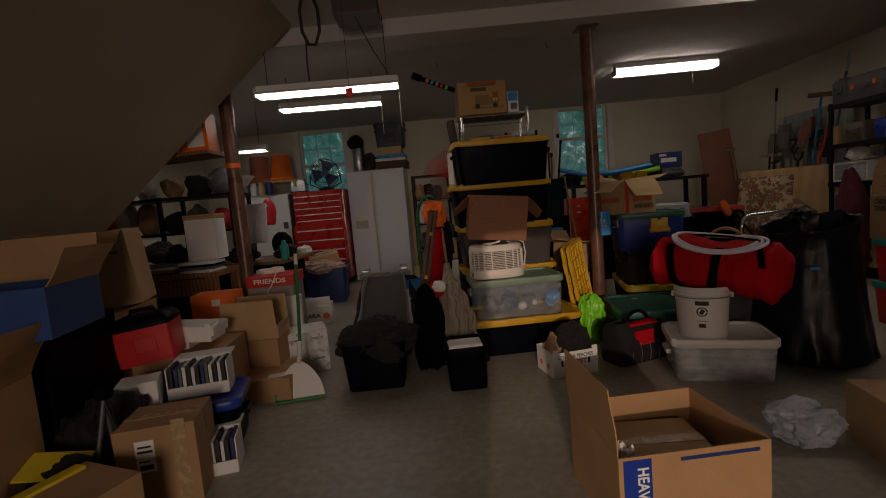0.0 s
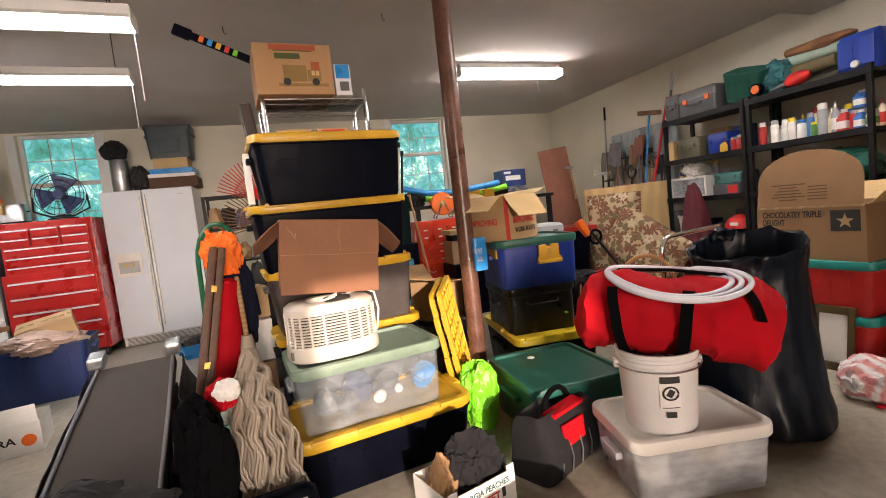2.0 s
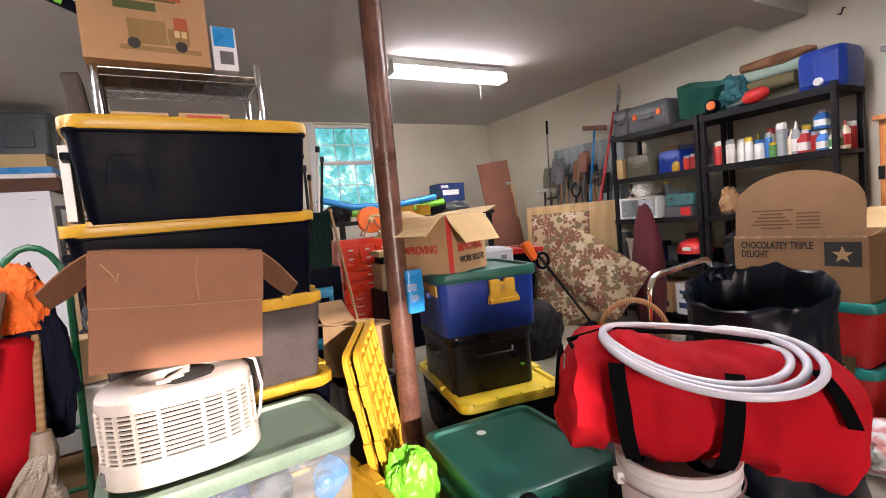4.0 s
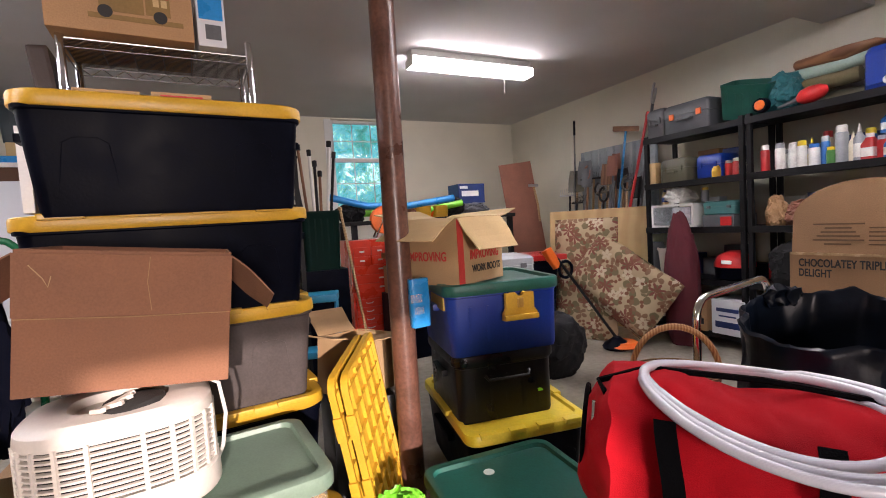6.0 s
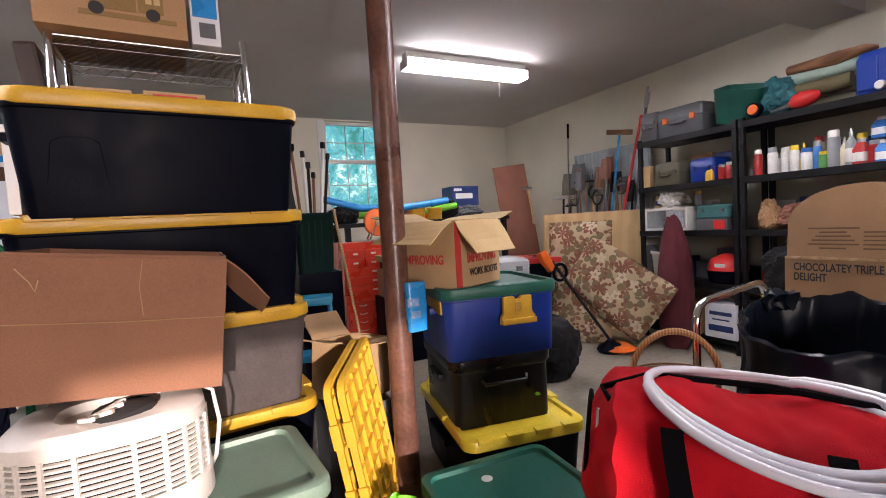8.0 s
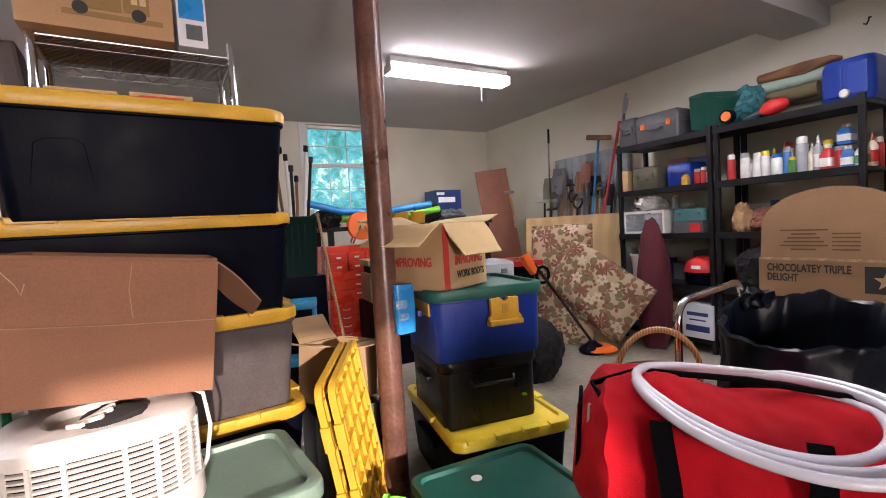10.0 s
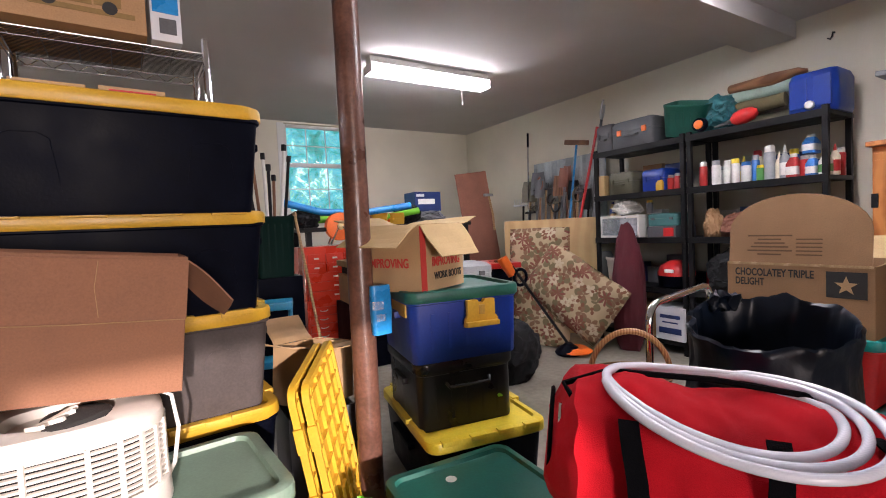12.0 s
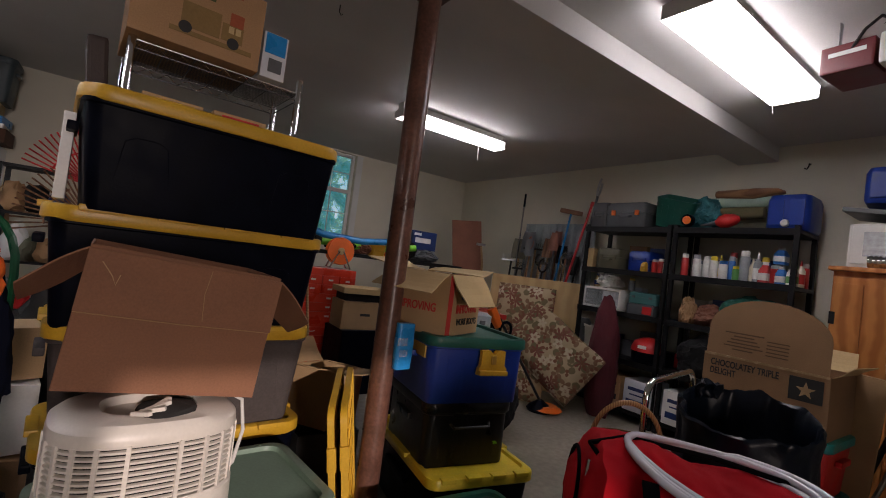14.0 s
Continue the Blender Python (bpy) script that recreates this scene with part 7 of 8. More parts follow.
leaf_rake(0.02, 5.7, 1.42, REDP, -35, "red plastic leaf rake standing upright")
leaf_rake(0.05, 5.5, 1.2, WOOD, -65, "brown bamboo leaf rake beside the red one")
for i, (x, y, w, h, mt, lab, cat) in enumerate(((-0.3, 6.6, 0.5, 1.55, BLACKM, "dark crowded storage rack behind the rakes", "rack"),)):
    r = thing("storage_rack", pose(x, y, 0), lab, "rack")
    for s in (-1, 1):
        for q in (0, 0.34):
            part("upright", boxes(((s * w / 2, q, h / 2), (0.03, 0.03, h))), mt, r)
    for z in (0.15, 0.5, 0.85, 1.2, 1.54):
        part("shelf_board", boxes(((0, 0.17, z), (w, 0.36, 0.02))), mt, r)
random.seed(11)
for i in range(14):
    z = (0.16, 0.51, 0.86, 1.21)[i % 4]
    soft("stored_item", pose(-0.45 + 0.1 * (i // 4) + 0.02 * (i % 3), 6.62 + 0.02 * (i % 2), z), 0.15, 0.2, random.uniform(0.14, 0.26), (BLACKC, GREYP, PAPER, CARD, NAVY, REDP, FOLI)[i % 7], ("black cloth bundle on the rack", "grey plastic odds and ends on the rack", "white paper bundle on the rack", "brown paper bundle on the rack", "navy cloth bundle on the rack", "red cloth bundle on the rack", "olive cloth bundle on the rack")[i % 7], "bundle", 80 + i, 0.3, 3)
for i, (x, y, z, s, mt, lab) in enumerate(((-0.16, 4.55, 0.0, 0.3, CARD, "brown carton on the floor beside the stack"), (-0.14, 4.55, 0.31, 0.26, PAPER, "white printed carton beside the stack"), (-0.12, 4.56, 0.58, 0.2, CARD2, "small carton on the carton pile"), (0.0, 5.0, 0.0, 0.4, GREYP, "grey crate behind the stack"))):
    cardboard("carton", pose(x, y, z, 0, 0, 9 * i), s, s, s, mt, lab, closed=True)
bkt = tote("blue_basket", pose(-0.72, 6.35, 0, 0, 0, 20), 0.4, 0.28, 0.13, CYANP, CYANP, "bright blue shallow plastic basket on the floor", "", 0.85, clips=False, lidded=False, category="basket")
soft("basket_contents", pose(-0.72, 6.35, 0.02), 0.3, 0.2, 0.14, GREYC, "dark cloths in the blue basket", "cloth", 99, 0.4)
single("jar", lathe([(0.045, 0), (0.045, 0.12), (0.03, 0.15), (0.035, 0.17)], 16), CARDIN, pose(-0.58, 6.45, 0.12), "small jar standing in the blue basket", "jar", smooth=True)
soft("brown_board", pose(-0.62, 7.35, 0), 0.14, 0.2, 1.3, CARD2, "tall tan cardboard beside the refrigerator", "cardboard", 101, 0.08)


# ---- left pile seen on the way in ----
bin_ = tote("storage_tote", pose(-1.42, 2.2, 0, 0, 0, 16), 0.56, 0.36, 0.27, BLACKP, BLUEP, "black tote with a bright blue lid", clips=False)


def dvd_row(x, y, z, turn, n, label):
    ob = thing("disc_box", pose(x, y, z, 0, 0, turn), label, "box of discs", "boxes of discs")
    w = 0.02 * n
    part("tray", boxes(((0, 0, 0.004), (w + 0.02, 0.15, 0.008)), ((-w / 2 - 0.008, 0, 0.08), (0.005, 0.15, 0.16)), ((w / 2 + 0.008, 0, 0.08), (0.005, 0.15, 0.16)), ((0, 0.073, 0.08), (w + 0.02, 0.005, 0.16)), ((0, -0.076, 0.03), (w + 0.02, 0.005, 0.06))), PAPER, ob)
    part("folded_flap", boxes(((0, 0.135, 0.16), (w + 0.02, 0.12, 0.004))), PAPER, ob, "white lid folded back")
    for i in range(n):
        part("disc_case", boxes(((-w / 2 + 0.01 + 0.02 * i, -0.004 + 0.004 * ((i * 5) % 3), 0.085), (0.015, 0.13, 0.15 - 0.008 * ((i * 7) % 4))), bevel=0.0015), (INK, FRIDGEP, INK, PAPER, GREYP, NAVY)[(i * 5) % 6], ob)
    return ob


dvd_row(-1.36, 2.25, 0.272, 16, 13, "white tray of upright disc cases")
cardboard("white_carton", pose(-1.57, 2.09, 0.272, 0, 0, 24), 0.17, 0.15, 0.14, PAPER, "small white printed carton on the blue lid", closed=True)
dvd_row(-1.17, 1.99, 0.0, 16, 8, "white tray of disc cases on the floor")
pc = cardboard("parcel", pose(-1.30, 1.85, 0.0, 0, 0, 14), 0.30, 0.26, 0.335, CARD, "brown taped parcel with a shipping label", closed=True, tape=True)
part("shipping_label", boxes(((-0.04, -0.131, 0.22), (0.07, 0.002, 0.13))), PAPER, pc)
bars([(-0.04, 0.26, 0.05, 0.008), (-0.04, 0.24, 0.055, 0.01), (-0.045, 0.2, 0.04, 0.006), (-0.04, 0.175, 0.05, 0.02)], INK, pc, pose(0, -0.133, 0))
part("front_tape", boxes(((0.09, -0.131, 0.18), (0.05, 0.0016, 0.35))), TAPE, pc)
pl = [(-1.62, 2.62, 0.0, 0.5, 0.4, 0.42, "brown carton under the red box", CARD), (-2.05, 2.5, 0.0, 0.42, 0.44, 0.7, "tall brown carton in the pile", CARD), (-2.0, 2.0, 0.0, 0.5, 0.5, 0.735, "black crate at the bottom of the pile", BLACKP)]
for x, y, z, L, W, H, lab, mt in pl:
    cardboard("cardboard_box", pose(x, y, z, 0, 0, 8), L, W, H, mt, lab, closed=True)
rc = thing("tool_box", pose(-1.68, 2.38, 0.425, 0, -6, 16) @ Matrix.Diagonal((0.78, 0.9, 1.0, 1)), "red plastic tool box with a black lid", "tool box")
part("lower_shell", loft([rring(0.17, 0.11, 0.02, 0), rring(0.188, 0.122, 0.025, 0.19)]), REDP, rc, smooth=True)
part("front_recess", boxes(((0.02, -0.121, 0.1), (0.13, 0.012, 0.08)), bevel=0.006), REDP, rc)
part("lid", loft([rring(0.19, 0.125, 0.025, 0.191), rring(0.19, 0.125, 0.025, 0.215), rring(0.16, 0.1, 0.03, 0.25)]), BLACKP, rc, smooth=True)
part("handle", tube([(-0.08, 0, 0.245), (-0.07, 0, 0.275), (0.07, 0, 0.275), (0.08, 0, 0.245)], 0.012, 8), BLACKP, rc)
sf = thing("foam_packing", pose(-1.6, 2.6, 0.422, 0, 4, 4) @ Matrix.Diagonal((0.86, 1, 1, 1)), "white moulded foam packing piece", "foam packing")
part("block", boxes(((0.02, 0, 0.105), (0.36, 0.2, 0.055)), ((0.08, 0, 0.06), (0.2, 0.19, 0.036)), ((-0.06, 0, 0.021), (0.18, 0.18, 0.042)), ((0.16, -0.05, 0.14), (0.04, 0.1, 0.02)), bevel=0.006), PAPER, sf)
bxo = cardboard("blue_carton", pose(-1.83, 1.78, 0.74, 0, 0, 14), 0.50, 0.40, 0.2, mat("navy_card", (0.02, 0.06, 0.20), 0.8), "open dark blue carton with brown flaps", (("b", 0.2, 70), ("r", 0.16, 60), ("l", 0.2, 80)), CARD)
part("shipping_label", boxes(((-0.06, -0.201, 0.12), (0.16, 0.002, 0.09))), PAPER, bxo)
bars([(-0.06, 0.13, 0.13, 0.012), (-0.06, 0.105, 0.1, 0.02)], INK, bxo, pose(0, -0.203, 0))
tallb = cardboard("cardboard_box", pose(-1.98, 2.56, 0.703, 0, -6, 20), 0.34, 0.3, 0.42, CARD2, "tall open brown carton with splayed flaps", (("f", 0.15, -30), ("l", 0.16, 20)), CARD)
bars([(0.0, 0.34, 0.16, 0.02), (0.02, 0.3, 0.2, 0.012)], INK, tallb, pose(0, -0.152, 0))
soft("black_jacket", pose(-1.62, 1.92, 0.0), 0.4, 0.34, 0.36, BLACKC, "heap of black cloth and straps", "cloth heap", 111, 0.3)
cardboard("cardboard_box", pose(-1.84, 1.48, 0, 0, 0, 12), 0.38, 0.36, 0.60, CARD, "tall brown carton with a raised flap by the walkway", (("r", 0.24, 62), ("b", 0.2, 80)), CARD)
tp = thing("camera_tripod", pose(-1.46, 1.74, 0.0) @ Matrix.Diagonal((0.75, 0.75, 0.75, 1)), "folded chrome and black tripod in the heap", "tripod")
for i in range(3):
    a = 2.1 * i
    part("leg", rod((0, 0, 0.62), (0.14 * math.cos(a), 0.14 * math.sin(a), 0.0), 0.011, 8), GREYP if i else BLACKM, tp)
part("head", boxes(((0, 0, 0.65), (0.06, 0.06, 0.07)), bevel=0.01), BLACKP, tp)
cardboard("cardboard_box", pose(-1.37, 1.38, 0.0, 0, 0, 70), 0.36, 0.3, 0.28, CARD, "brown carton with a yellow strip by the walkway", closed=True)
single("yellow_folder", boxes(((0, 0, 0.006), (0.26, 0.05, 0.012)), bevel=0.002), LEMON, pose(-1.47, 1.43, 0.281, 0, 0, 71), "yellow strap lying on the carton", "strap")
single("yellow_card", boxes(((0, 0, 0.004), (0.2, 0.16, 0.008)), bevel=0.002), LEMON, pose(-1.57, 1.60, 0.265, 10, 12, 20), "bright yellow folder on the black heap", "folder")
soft("black_tarp", pose(-1.55, 1.60, 0.0), 0.3, 0.26, 0.26, BLACKC, "black cloth bag beside the carton", "bag", 113, 0.2)


# ---- shelving and bench along the far left ----
def bench():
    ob = thing("work_bench", pose(-2.75, 3.98, 0), "wooden workbench piled with papers", "workbench")
    part("top", boxes(((0, 0, 0.70), (1.5, 0.5, 0.04)), bevel=0.006), WOOD, ob)
    for x in (-0.68, 0.68):
        for y in (-0.2, 0.2):
            part("leg", boxes(((x, y, 0.34), (0.07, 0.07, 0.68))), WOOD, ob)
    part("apron", boxes(((0, -0.22, 0.6), (1.3, 0.02, 0.14))), WOOD, ob)


bench()
for i in range(12):
    single("folder", boxes(((0, 0, 0.011), (0.3 - 0.01 * (i % 3), 0.22, 0.02)), bevel=0.003), (PAPER, GREYP, BLACKP, FRIDGEP, INK, CARD)[i % 6], pose(-2.2 - 0.32 * (i // 4), 3.88, 0.721 + 0.022 * (i % 4), 0, 0, (i * 17) % 20 - 10), ("white paper pile on the bench", "grey folder on the bench", "black folder on the bench", "pale binder on the bench", "black binder on the bench", "brown folder on the bench")[i % 6], "papers", "bench papers")
pbx = cardboard("white_box", pose(-2.24, 4.08, 0.81, 0, 0, 4), 0.26, 0.22, 0.36, PAPER, "white cardboard box on the bench", closed=True)
single("wood_block", boxes(((0, 0, 0.02), (0.28, 0.2, 0.04)), bevel=0.004), ASH, pose(-2.24, 4.08, 1.172), "wooden board on the white box", "board")
for i, (x, s, mt, lab) in enumerate(((-2.62, 0.24, GREYP, "grey cloth cap on the bench"), (-2.5, 0.2, BLACKC, "black cloth on the bench"), (-2.9, 0.3, CARD, "brown paper bag on the bench"), (-3.2, 0.3, BLACKC, "dark bag on the bench"))):
    soft("bench_item", pose(x, 4.02, 0.81), s, 0.22, s * 0.7, mt, lab, "bench clutter", 120 + i, 0.3)


def wall_rack():
    ob = thing("wall_rack", pose(-2.9, 4.5, 0), "dark metal rack full of tools and boxes", "rack")
    for x in (-0.9, 0.0, 0.72):
        for y in (0.0, 0.4):
            part("upright", boxes(((x, y, 0.71), (0.035, 0.035, 1.42))), BLACKM, ob)
    for z in (1.05, 1.4):
        part("shelf_board", boxes(((-0.09, 0.2, z), (1.66, 0.44, 0.025)), bevel=0.003), BLACKM, ob)


wall_rack()
random.seed(5)
pal = ((ORANGE, "orange plastic tool on the rack"), (REDP, "red cloth bundle on the dark rack"), (BLACKC, "black bag on the dark rack"), (PAPER, "white packet on the dark rack"), (YELLOW, "yellow packet on the dark rack"), (GREYP, "grey tool on the dark rack"), (CARD, "brown packet on the dark rack"))
for i in range(12):
    mt, lab = pal[(i * 3) % 7]
    soft("rack_item", pose(-3.62 + 0.25 * (i % 6) + random.uniform(-0.03, 0.03), 4.68, (1.063, 1.413, 1.793)[i // 6]), random.uniform(0.16, 0.24), 0.26, random.uniform(0.16, 0.3), mt, lab, "rack clutter", 140 + i, 0.3, 3)
single("corner_shelf", boxes(((0, 0, 0), (0.74, 0.34, 0.03)), bevel=0.004), WOOD, pose(-2.29, 3.86, 1.69, 0, -2, 0), "reddish wooden shelf board fixed to the post", "shelf")
og = cardboard("orange_bag", pose(-2.07, 3.86, 1.714, 0, -2, 0), 0.24, 0.18, 0.32, ORANGE, "orange and white paper sack on the shelf", closed=True, category="sack")
part("white_panel", boxes(((0.02, -0.091, 0.17), (0.14, 0.003, 0.26))), PAPER, og)
single("small_can", lathe([(0.04, 0), (0.04, 0.1)], 16), HARDB, pose(-2.28, 3.8, 1.708), "brown can on the wooden shelf", "can")


# ---- behind the post: red chest, bins and window clutter ----
tool_chest(pose(1.86, 6.25, 0.0), 0.56, 1.05, 0.45, "red tool chest with drawers under the window", 0.5, False)
bench2 = thing("folding_table", pose(2.6, 6.75, 0), "long dark work table under the window", "table")
part("top", boxes(((0, 0, 1.2), (1.9, 0.6, 0.04)), bevel=0.006), BLACKM, bench2)
for x in (-0.9, 0.9):
    for y in (-0.25, 0.25):
        part("leg", boxes(((x, y, 0.59), (0.05, 0.05, 1.18))), BLACKM, bench2)
for i, (mt, z, y, lab) in enumerate(((CYANP, 1.43, 6.5, "bright blue foam pool noodle"), (LIME, 1.36, 6.6, "lime green foam pool noodle"))):
    n = tube([(-0.65, 0.1, 0.12 - 0.1 * i), (-0.3, 0.05, 0.02), (0.1, 0.0, -0.0), (0.6, -0.1, 0.06 + 0.02 * i)], 0.035, 12)
    single("pool_noodle", n, mt, pose(2.15 + 0.15 * i, y, z - 0.08), lab, "pool noodle", "pool noodles", smooth=True)
kb = cardboard("tool_carton", pose(3.15, 6.85, 1.36), 0.34, 0.26, 0.22, NAVY, "dark blue and white tool carton on the table", closed=True)
part("white_print", boxes(((-0.02, -0.131, 0.11), (0.22, 0.002, 0.06)), ((-0.1, -0.131, 0.18), (0.1, 0.002, 0.03))), PAPER, kb)
soft("table_clutter", pose(3.15, 6.82, 1.22), 0.5, 0.4, 0.14, GREYP, "grey machine parts on the table", "machine parts", 160, 0.3)
for i, (x, mt, h, lab) in enumerate(((1.72, BLACKC, 0.16, "black bag on the table by the window"), (2.1, BLACKP, 0.12, "dark plastic wrapper on the table"), (2.35, HARDB, 0.12, "brown cloth on the table"), (2.6, ORANGE, 0.1, "orange cable on the table"), (2.85, BLACKC, 0.2, "black cable heap on the table"))):
    soft("table_item", pose(x, 6.7, 1.22), 0.3, 0.34, h, mt, lab, "table clutter", 165 + i, 0.25)
case("grey_case", pose(2.08, 4.55, 0.80, 0, 0, -14), 0.36, 0.3, 0.14, mat("pale_grey_plastic", (0.30, 0.33, 0.35), 0.45), "pale grey tool case behind the moving box", "tool case", GREYP)
single("dark_crate", boxes(((0, 0, 0.4), (0.5, 0.44, 0.8)), bevel=0.01), BLACKP, pose(2.05, 4.62, 0), "black crate behind the moving box", "crate")
fbox = cardboard("file_box", pose(2.04, 5.95, 0.56, 0, 0, -5), 0.42, 0.32, 0.24, CARD2, "pale brown file box with its lid ajar", closed=True)
part("lid", boxes(((0, 0, 0.335), (0.44, 0.34, 0.05)), bevel=0.004), CARDIN, fbox, "pale lid propped above the box")
part("papers", boxes(((0, 0.02, 0.275), (0.36, 0.26, 0.066))), BLACKC, fbox, "dark contents under the lid")
part("hand_hole", boxes(((0, -0.1605, 0.13), (0.09, 0.003, 0.022)), bevel=0.001), INK, fbox)
single("dark_crate", boxes(((0, 0, 0.279), (0.44, 0.4, 0.558)), bevel=0.01), BLACKP, pose(2.04, 5.96, 0), "black crate under the file box", "crate")
rs = thing("table_saw", pose(3.2, 5.75, 0, 0, 0, -20), "red-topped black table saw", "table saw")
part("table", boxes(((0, 0, 0.78), (0.56, 0.5, 0.05)), bevel=0.008), REDM, rs)
part("body", loft([rring(0.16, 0.16, 0.02, 0.0), rring(0.22, 0.2, 0.03, 0.755)]), BLACKP, rs)
crl = thing("cord_reel", pose(1.98, 6.42, 1.052, 0, 0, -8), "orange plastic cord reel with a black stand", "cord reel")
part("drum", move(lathe([(0.06, -0.06), (0.13, -0.058), (0.135, -0.045), (0.07, -0.04), (0.07, 0.04), (0.135, 0.045), (0.13, 0.058), (0.06, 0.06)], 24), pose(0, 0, 0.17, 90)), ORANGE, crl, smooth=True)
part("hub", move(lathe([(0.035, 0.06), (0.032, 0.075), (0.01, 0.08)], 18), pose(0, 0, 0.17, 90)), CARDIN, crl, "pale round hub")
for sx in (-1, 1):
    part("stand_leg", tube([(sx * 0.02, -0.075, 0.17), (sx * 0.1, -0.085, 0.006), (sx * 0.1, 0.085, 0.006), (sx * 0.02, 0.075, 0.17)], 0.008, 8), CHROME, crl)
for i, x in enumerate((2.46, 2.66)):
    pb_ = tote("parts_bin", pose(x, 6.6, 1.222, 0, 0, -4), 0.18, 0.22, 0.12, YELLOW, YELLOW, "amber plastic parts bin on the work table", "parts bins", 0.85, clips=False, lidded=False, category="parts bin", handles=False)
gb = tote("tall_bin", pose(1.24, 5.85, 0.85), 0.32, 0.3, 0.46, mat("bottle_green_plastic", (0.003, 0.016, 0.013), 0.6, spec=0.1), GREENP, "tall dark green bin holding long sticks", "", 0.8, clips=False, lidded=False, category="bin", handles=False)
for i in range(7):
    x, y = -0.1 + 0.035 * i, 0.05 * math.sin(i * 2.1)
    long_tool((1.24 + x * 0.6, 5.85 + y * 0.6, 0.88), (1.24 + x * 1.5, 5.85 + y * 2, 1.62 + 0.07 * ((i * 3) % 4)), 0.012, (BLACKM, WOOD, WHITEP)[i % 3], (0.03, 0.03, 0.05), BLACKM, "thin stick standing in the green bin", "stick")
long_tool((1.55, 5.6, 0.0), (1.4, 5.75, 1.32), 0.011, ASH, (0.025, 0.025, 0.03), ASH, "pale wooden broom handle leaning on the bin", "broom handle")
sr = thing("black_rack", pose(0.88, 5.6, 0), "narrow black rack with bins behind the stack", "rack")
for x in (-0.18, 0.18):
    for y in (0, 0.3):
        part("upright", boxes(((x, y, 0.95), (0.03, 0.03, 1.9))), BLACKM, sr)
for z in (0.4, 0.9, 1.35, 1.7):
    part("shelf_board", boxes(((0, 0.15, z), (0.4, 0.34, 0.02))), BLACKM, sr)
tote("clear_bin", pose(0.9, 5.75, 1.71), 0.34, 0.3, 0.2, MILKY, FRIDGEP, "milky clear bin on the black rack", clips=False, category="bin")
soft("clear_bag", pose(0.9, 5.75, 1.36), 0.3, 0.26, 0.18, GREYP, "grey plastic bag on the black rack", "bag", 180, 0.3)
cardboard("carton", pose(0.9, 5.74, 0.911), 0.3, 0.26, 0.26, CARD, "brown carton on the black rack", closed=True)


def stool(m):
    ob = thing("step_stool", m, "blue plastic folding step stool", "step stool")
    part("top_step", boxes(((0, 0, 0.5), (0.32, 0.22, 0.035)), bevel=0.008), mat("azure_plastic", (0.02, 0.22, 0.38), 0.4), ob)
    part("low_step", boxes(((0, -0.14, 0.26), (0.3, 0.18, 0.03)), bevel=0.008), MATS["azure_plastic"], ob)
    for s in (-1, 1):
        part("front_leg", rod((s * 0.14, -0.24, 0.01), (s * 0.14, 0.0, 0.49), 0.016, 8), MATS["azure_plastic"], ob)
        part("back_leg", rod((s * 0.15, 0.2, 0.01), (s * 0.14, 0.02, 0.49), 0.016, 8), MATS["azure_plastic"], ob)


single("dark_crate", boxes(((0, 0, 0.425), (0.36, 0.34, 0.85)), bevel=0.01), BLACKP, pose(1.24, 5.87, 0), "black crate under the green bin", "crate")
stool(pose(1.09, 5.3, 0.0, 0, 0, -15) @ Matrix.Diagonal((0.9, 1, 1.42, 1)))


# ---- foreground box, bags and litter ----
hb = cardboard("heavy_box", pose(0.665, 1.575, 0, 0, 0, 6), 0.50, 0.42, 0.30, CARD, "large open heavy-duty carton with a raised flap", (("l", 0.22, 86),), CARD)
lbl = part("blue_label", boxes(((-0.19, -0.211, 0.2), (0.09, 0.002, 0.18))), BLUEP, hb, "blue printed label")
text("HEAVY", 0.05, PAPER, hb, pose(-0.175, -0.2125, 0.2, 90, 90, 0), width=0.13)
bars([(0.08, 0.275, 0.26, 0.012)], NAVY, hb, pose(0, -0.211, 0))
ibx = cardboard("taped_box", pose(0.68, 1.6, 0.006, 0, 0, 0), 0.30, 0.30, 0.2, CARD2, "smaller taped carton inside the big one", closed=True, tape=True)
soft("packing_paper", pose(0.49, 1.43, 0.006), 0.09, 0.12, 0.26, PAPER, "white packing paper in the carton", "paper", 190, 0.3)
ws = soft("grocery_bag", pose(1.40, 1.90, 0), 0.27, 0.2, 0.14, mat("thin_white_film", (0.44, 0.50, 0.56), 0.35, var=0.15), "knotted white plastic grocery bag on the floor", "plastic bag", 191, 0.42)
cardboard("cardboard_box", pose(1.72, 1.72, 0, 0, 0, -10), 0.32, 0.32, 0.24, CARD2, "plain brown carton beside the grocery bag", closed=True)
rw = soft("store_bag", pose(2.72, 2.68, 0), 0.28, 0.24, 0.17, banded("red_white_film", (0.70, 0.30, 0.30), (0.80, 0.79, 0.80), 5.0, "wave", rough=0.35, bump=0.3, distort=5.0), "white and red plastic store bag", "plastic bag", 192, 0.27)
soft("blue_white_bag", pose(2.78, 2.36, 0), 0.32, 0.26, 0.2, mat("pale_blue_film", (0.50, 0.58, 0.66), 0.35, var=0.15), "pale blue plastic bag on the floor", "plastic bag", 193, 0.25)
soft("print_bag", pose(3.12, 2.52, 0), 0.28, 0.28, 0.3, banded("black_print_film", (0.03, 0.03, 0.03), (0.6, 0.58, 0.52), 14, "noise", rough=0.5, bump=0.3), "white cloth bag with a bold black print", "bag", 194, 0.2)
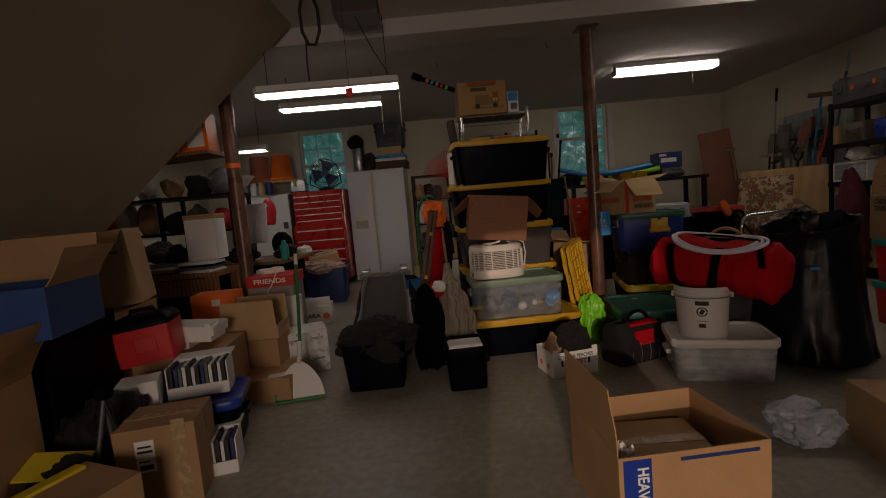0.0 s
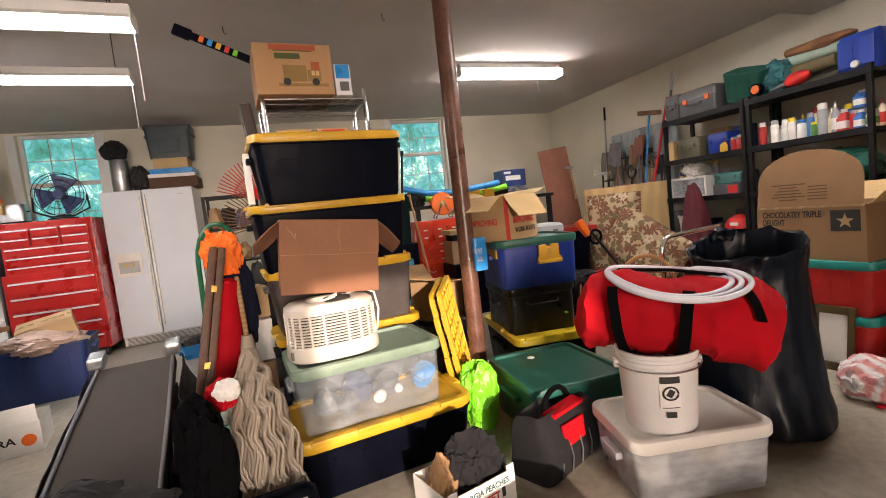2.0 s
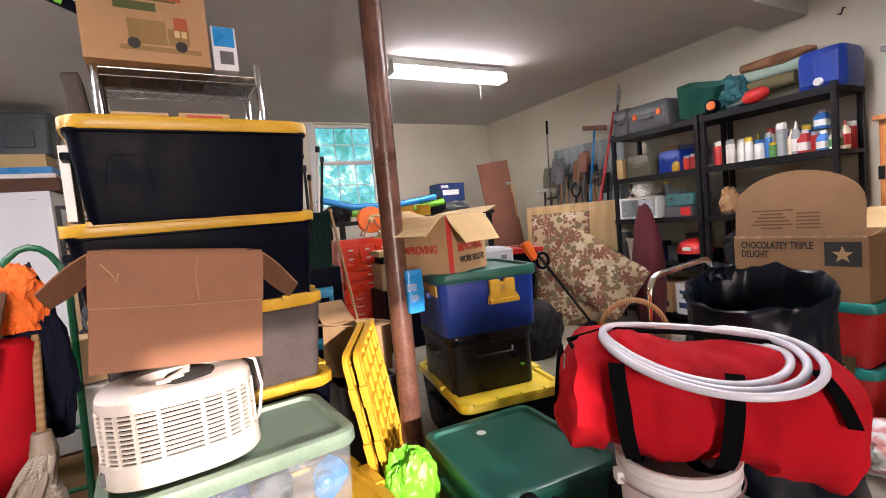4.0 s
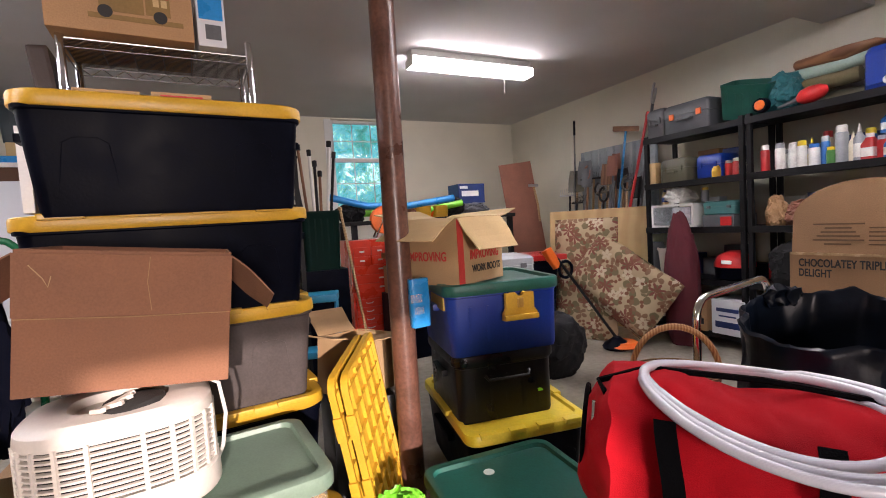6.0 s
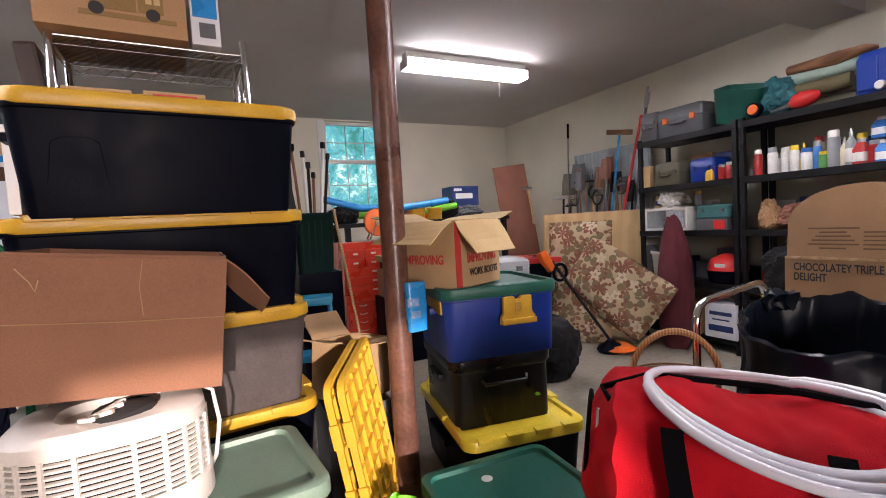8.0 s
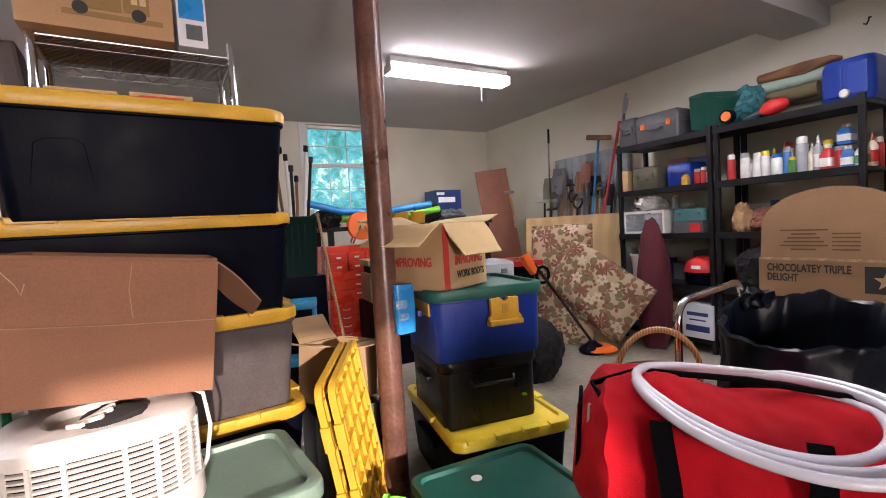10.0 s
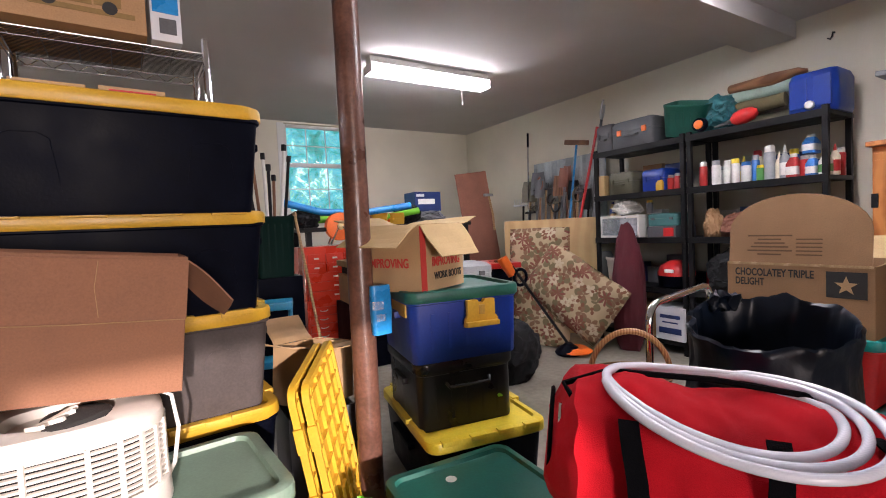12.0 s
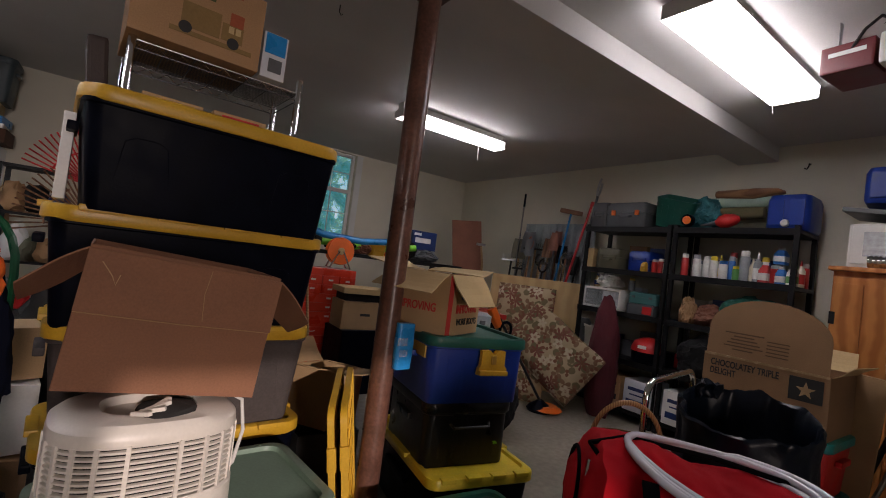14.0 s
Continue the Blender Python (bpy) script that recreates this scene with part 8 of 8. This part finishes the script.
cardboard("low_carton", pose(3.25, 2.72, 0, 0, 0, -20), 0.3, 0.26, 0.16, CARD, "open brown carton with loose tools", (("f", 0.08, -40),), CARD)
single("yellow_level", boxes(((0, 0, 0.1), (0.03, 0.02, 0.26)), bevel=0.003), YELLOW, pose(3.22, 2.74, 0.03, 8, -14), "yellow level standing in the carton", "level")
soft("black_scrap", pose(3.5, 2.5, 0), 0.4, 0.4, 0.26, BLACKC, "dark clutter at the foot of the cupboard", "clutter", 195, 0.3)
for i, (x, y, mt, lab) in enumerate(((2.62, 2.58, REDC, "scrap of red paper on the floor"), (2.52, 2.48, PAPER, "torn white paper scrap on the floor"), (2.58, 2.40, PAPER, "small white scrap on the floor"))):
    soft("paper_scrap", pose(x, y, 0), 0.06, 0.03, 0.012, mt, lab, "scrap", 196 + i, 0.4, 2)
long_tool((3.55, 2.86, 0), (3.72, 2.55, 1.15), 0.014, BLACKM, (0.05, 0.04, 0.2), BLACKM, "black tripod leg leaning on the cupboard", "tripod leg")
long_tool((3.5, 2.8, 0), (3.7, 2.46, 1.2), 0.012, STEEL, (0.04, 0.03, 0.14), GREYP, "thin steel pole leaning on the cupboard", "steel pole")
soft("white_rag", pose(3.62, 2.70, 0.93), 0.07, 0.08, 0.26, PAPER, "white rag hung over the leaning poles", "rag", 199, 0.3)
for x, y in ((4.645, 3.47), (1.02, 4.6), (-0.05, 4.9)):
    if x > 4:
        hk = thing("wall_hook", pose(x, y, 2.36), "small black hook screwed into the wall", "hook", "hooks")
        part("shank", tube([(0.015, 0, 0.05), (-0.02, 0, 0.045), (-0.03, 0, 0.02), (-0.025, 0.012, 0.0), (-0.02, 0.03, 0.012)], 0.005, 6), BLACKM, hk)
    else:
        hk = thing("ceiling_hook", pose(x, y, CEIL), "small dark hook in the ceiling", "hook", "hooks")
        part("shank", tube([(0, 0, 0.002), (0, 0, -0.04), (0.012, 0, -0.055), (0.02, 0, -0.045)], 0.003, 6), BLACKM, hk)
cb1 = thing("ceiling_cable", pose(-0.84, 3.12, CEIL), "black cable drooping from the ceiling to the shop lights", "cable")
part("loop", tube([(-0.03, 0.02, 0.0), (-0.055, 0.0, -0.12), (-0.05, -0.01, -0.26), (-0.015, -0.015, -0.345), (0.03, -0.01, -0.35), (0.062, 0.0, -0.26), (0.06, 0.01, -0.12), (0.02, 0.02, 0.0)], 0.011, 8), RUBBER, cb1, smooth=True)
part("lead", tube([(0.26, 0.05, 0.0), (0.28, 0.1, -0.14), (0.36, 0.3, -0.32), (0.44, 0.46, -0.45)], 0.004, 6), RUBBER, cb1)
part("lead", tube([(-0.04, 0.02, -0.30), (-0.1, 0.2, -0.4), (-0.16, 0.42, -0.45)], 0.006, 6), RUBBER, cb1)
op2 = thing("door_opener", pose(-0.55, 3.3, 2.43, 0, 0, 3), "dark garage door opener motor hung from the ceiling", "door opener")
part("motor_box", boxes(((0, 0, 0.06), (0.3, 0.24, 0.12)), bevel=0.01), mat("taupe_enamel", (0.075, 0.055, 0.048), 0.5), op2)
for sx in (-1, 1):
    part("hanger", boxes(((sx * 0.11, 0, 0.134), (0.03, 0.003, 0.03))), STEEL, op2)
tag_ = single("red_tag", boxes(((0, 0, -0.05), (0.035, 0.012, 0.05)), bevel=0.003), REDP, pose(-0.5, 2.5, 1.80), "small red pull tag on a cord", "tag")
single("pull_string", tube([(0, 0, 0.001), (0.004, 0, -0.4), (0, 0, -0.80)], 0.0015, 5), RUBBER, pose(-0.5, 2.5, CEIL), "thin cord hanging from the ceiling", "cord")


# ---- second rows and small clutter that fill the shelves ----
random.seed(23)
FILL = ((PAPER, "white carton at the back of the shelf"), (GREYP, "grey plastic box at the back of the shelf"), (CARD, "brown carton at the back of the shelf"), (BLACKP, "black case at the back of the shelf"), (NAVY, "navy box at the back of the shelf"), (FOLI, "olive box at the back of the shelf"), (REDP, "red box at the back of the shelf"), (FRIDGEP, "pale blue box at the back of the shelf"))
for z in (0.12, 0.55, 0.985, 1.385):
    y = 3.42
    while y < 5.1:
        w, h = random.uniform(0.1, 0.2), random.uniform(0.12, 0.27)
        if not 4.2 < y + w / 2 < 4.36:
            mt, lab = random.choice(FILL)
            cardboard("back_box", pose(4.50, y + w / 2, z, 0, 0, -90 + random.uniform(-6, 6)), w, 0.12, h, mt, lab, closed=True, group="shelf back row")
        y += w + random.uniform(0.015, 0.06)
for i, (y, r, h, b, c, k) in enumerate(((4.66, 0.03, 0.12, GREYP, YELLOW, "can"), (4.95, 0.035, 0.1, PAPER, REDP, "can"), (5.05, 0.03, 0.13, CARDIN, NAVY, "jug"))):
    bottle(4.24, y, 1.2 if i else 1.2, r, h, b, c, k, "small tin on top of the stored boxes")
for i in range(9):
    y = 5.45 + 0.115 * i
    hk, hd = (("spade", (0.13, 0.02, 0.22)), ("loop", (0.06, 0.012, 0.16)), ("rake", (0.22, 0.02, 0.1)))[i % 3]
    long_tool((4.22 - 0.02 * (i % 2), y, 0), (4.36 + 0.02 * (i % 4), y + 0.06 * math.sin(i * 2.3), 1.28 + 0.09 * ((i * 5) % 4)), 0.012, (BLACKM, ASH, WOOD, GREYP)[i % 4], hd, (BLACKM, FOLI, GREYP, HARDB)[i % 4], ("dull black spade among the tools", "looped steel tool among the others", "dark cultivator with short tines")[i % 3], ("spade", "garden tool", "cultivator")[i % 3], hk)
for i in range(8):
    soft("floor_item", pose(0.02 - 0.07 * (i % 3), 4.75 + 0.17 * i, 0.0 if i > 1 else 0.42), 0.22, 0.2, 0.3 + 0.12 * (i % 3), (BLACKC, GREYC, NAVY, BLACKP)[i % 4], ("black cloth bundle behind the stack", "charcoal bundle behind the stack", "navy bundle behind the stack", "black plastic bundle behind the stack")[i % 4], "bundle", 210 + i, 0.3, 4)
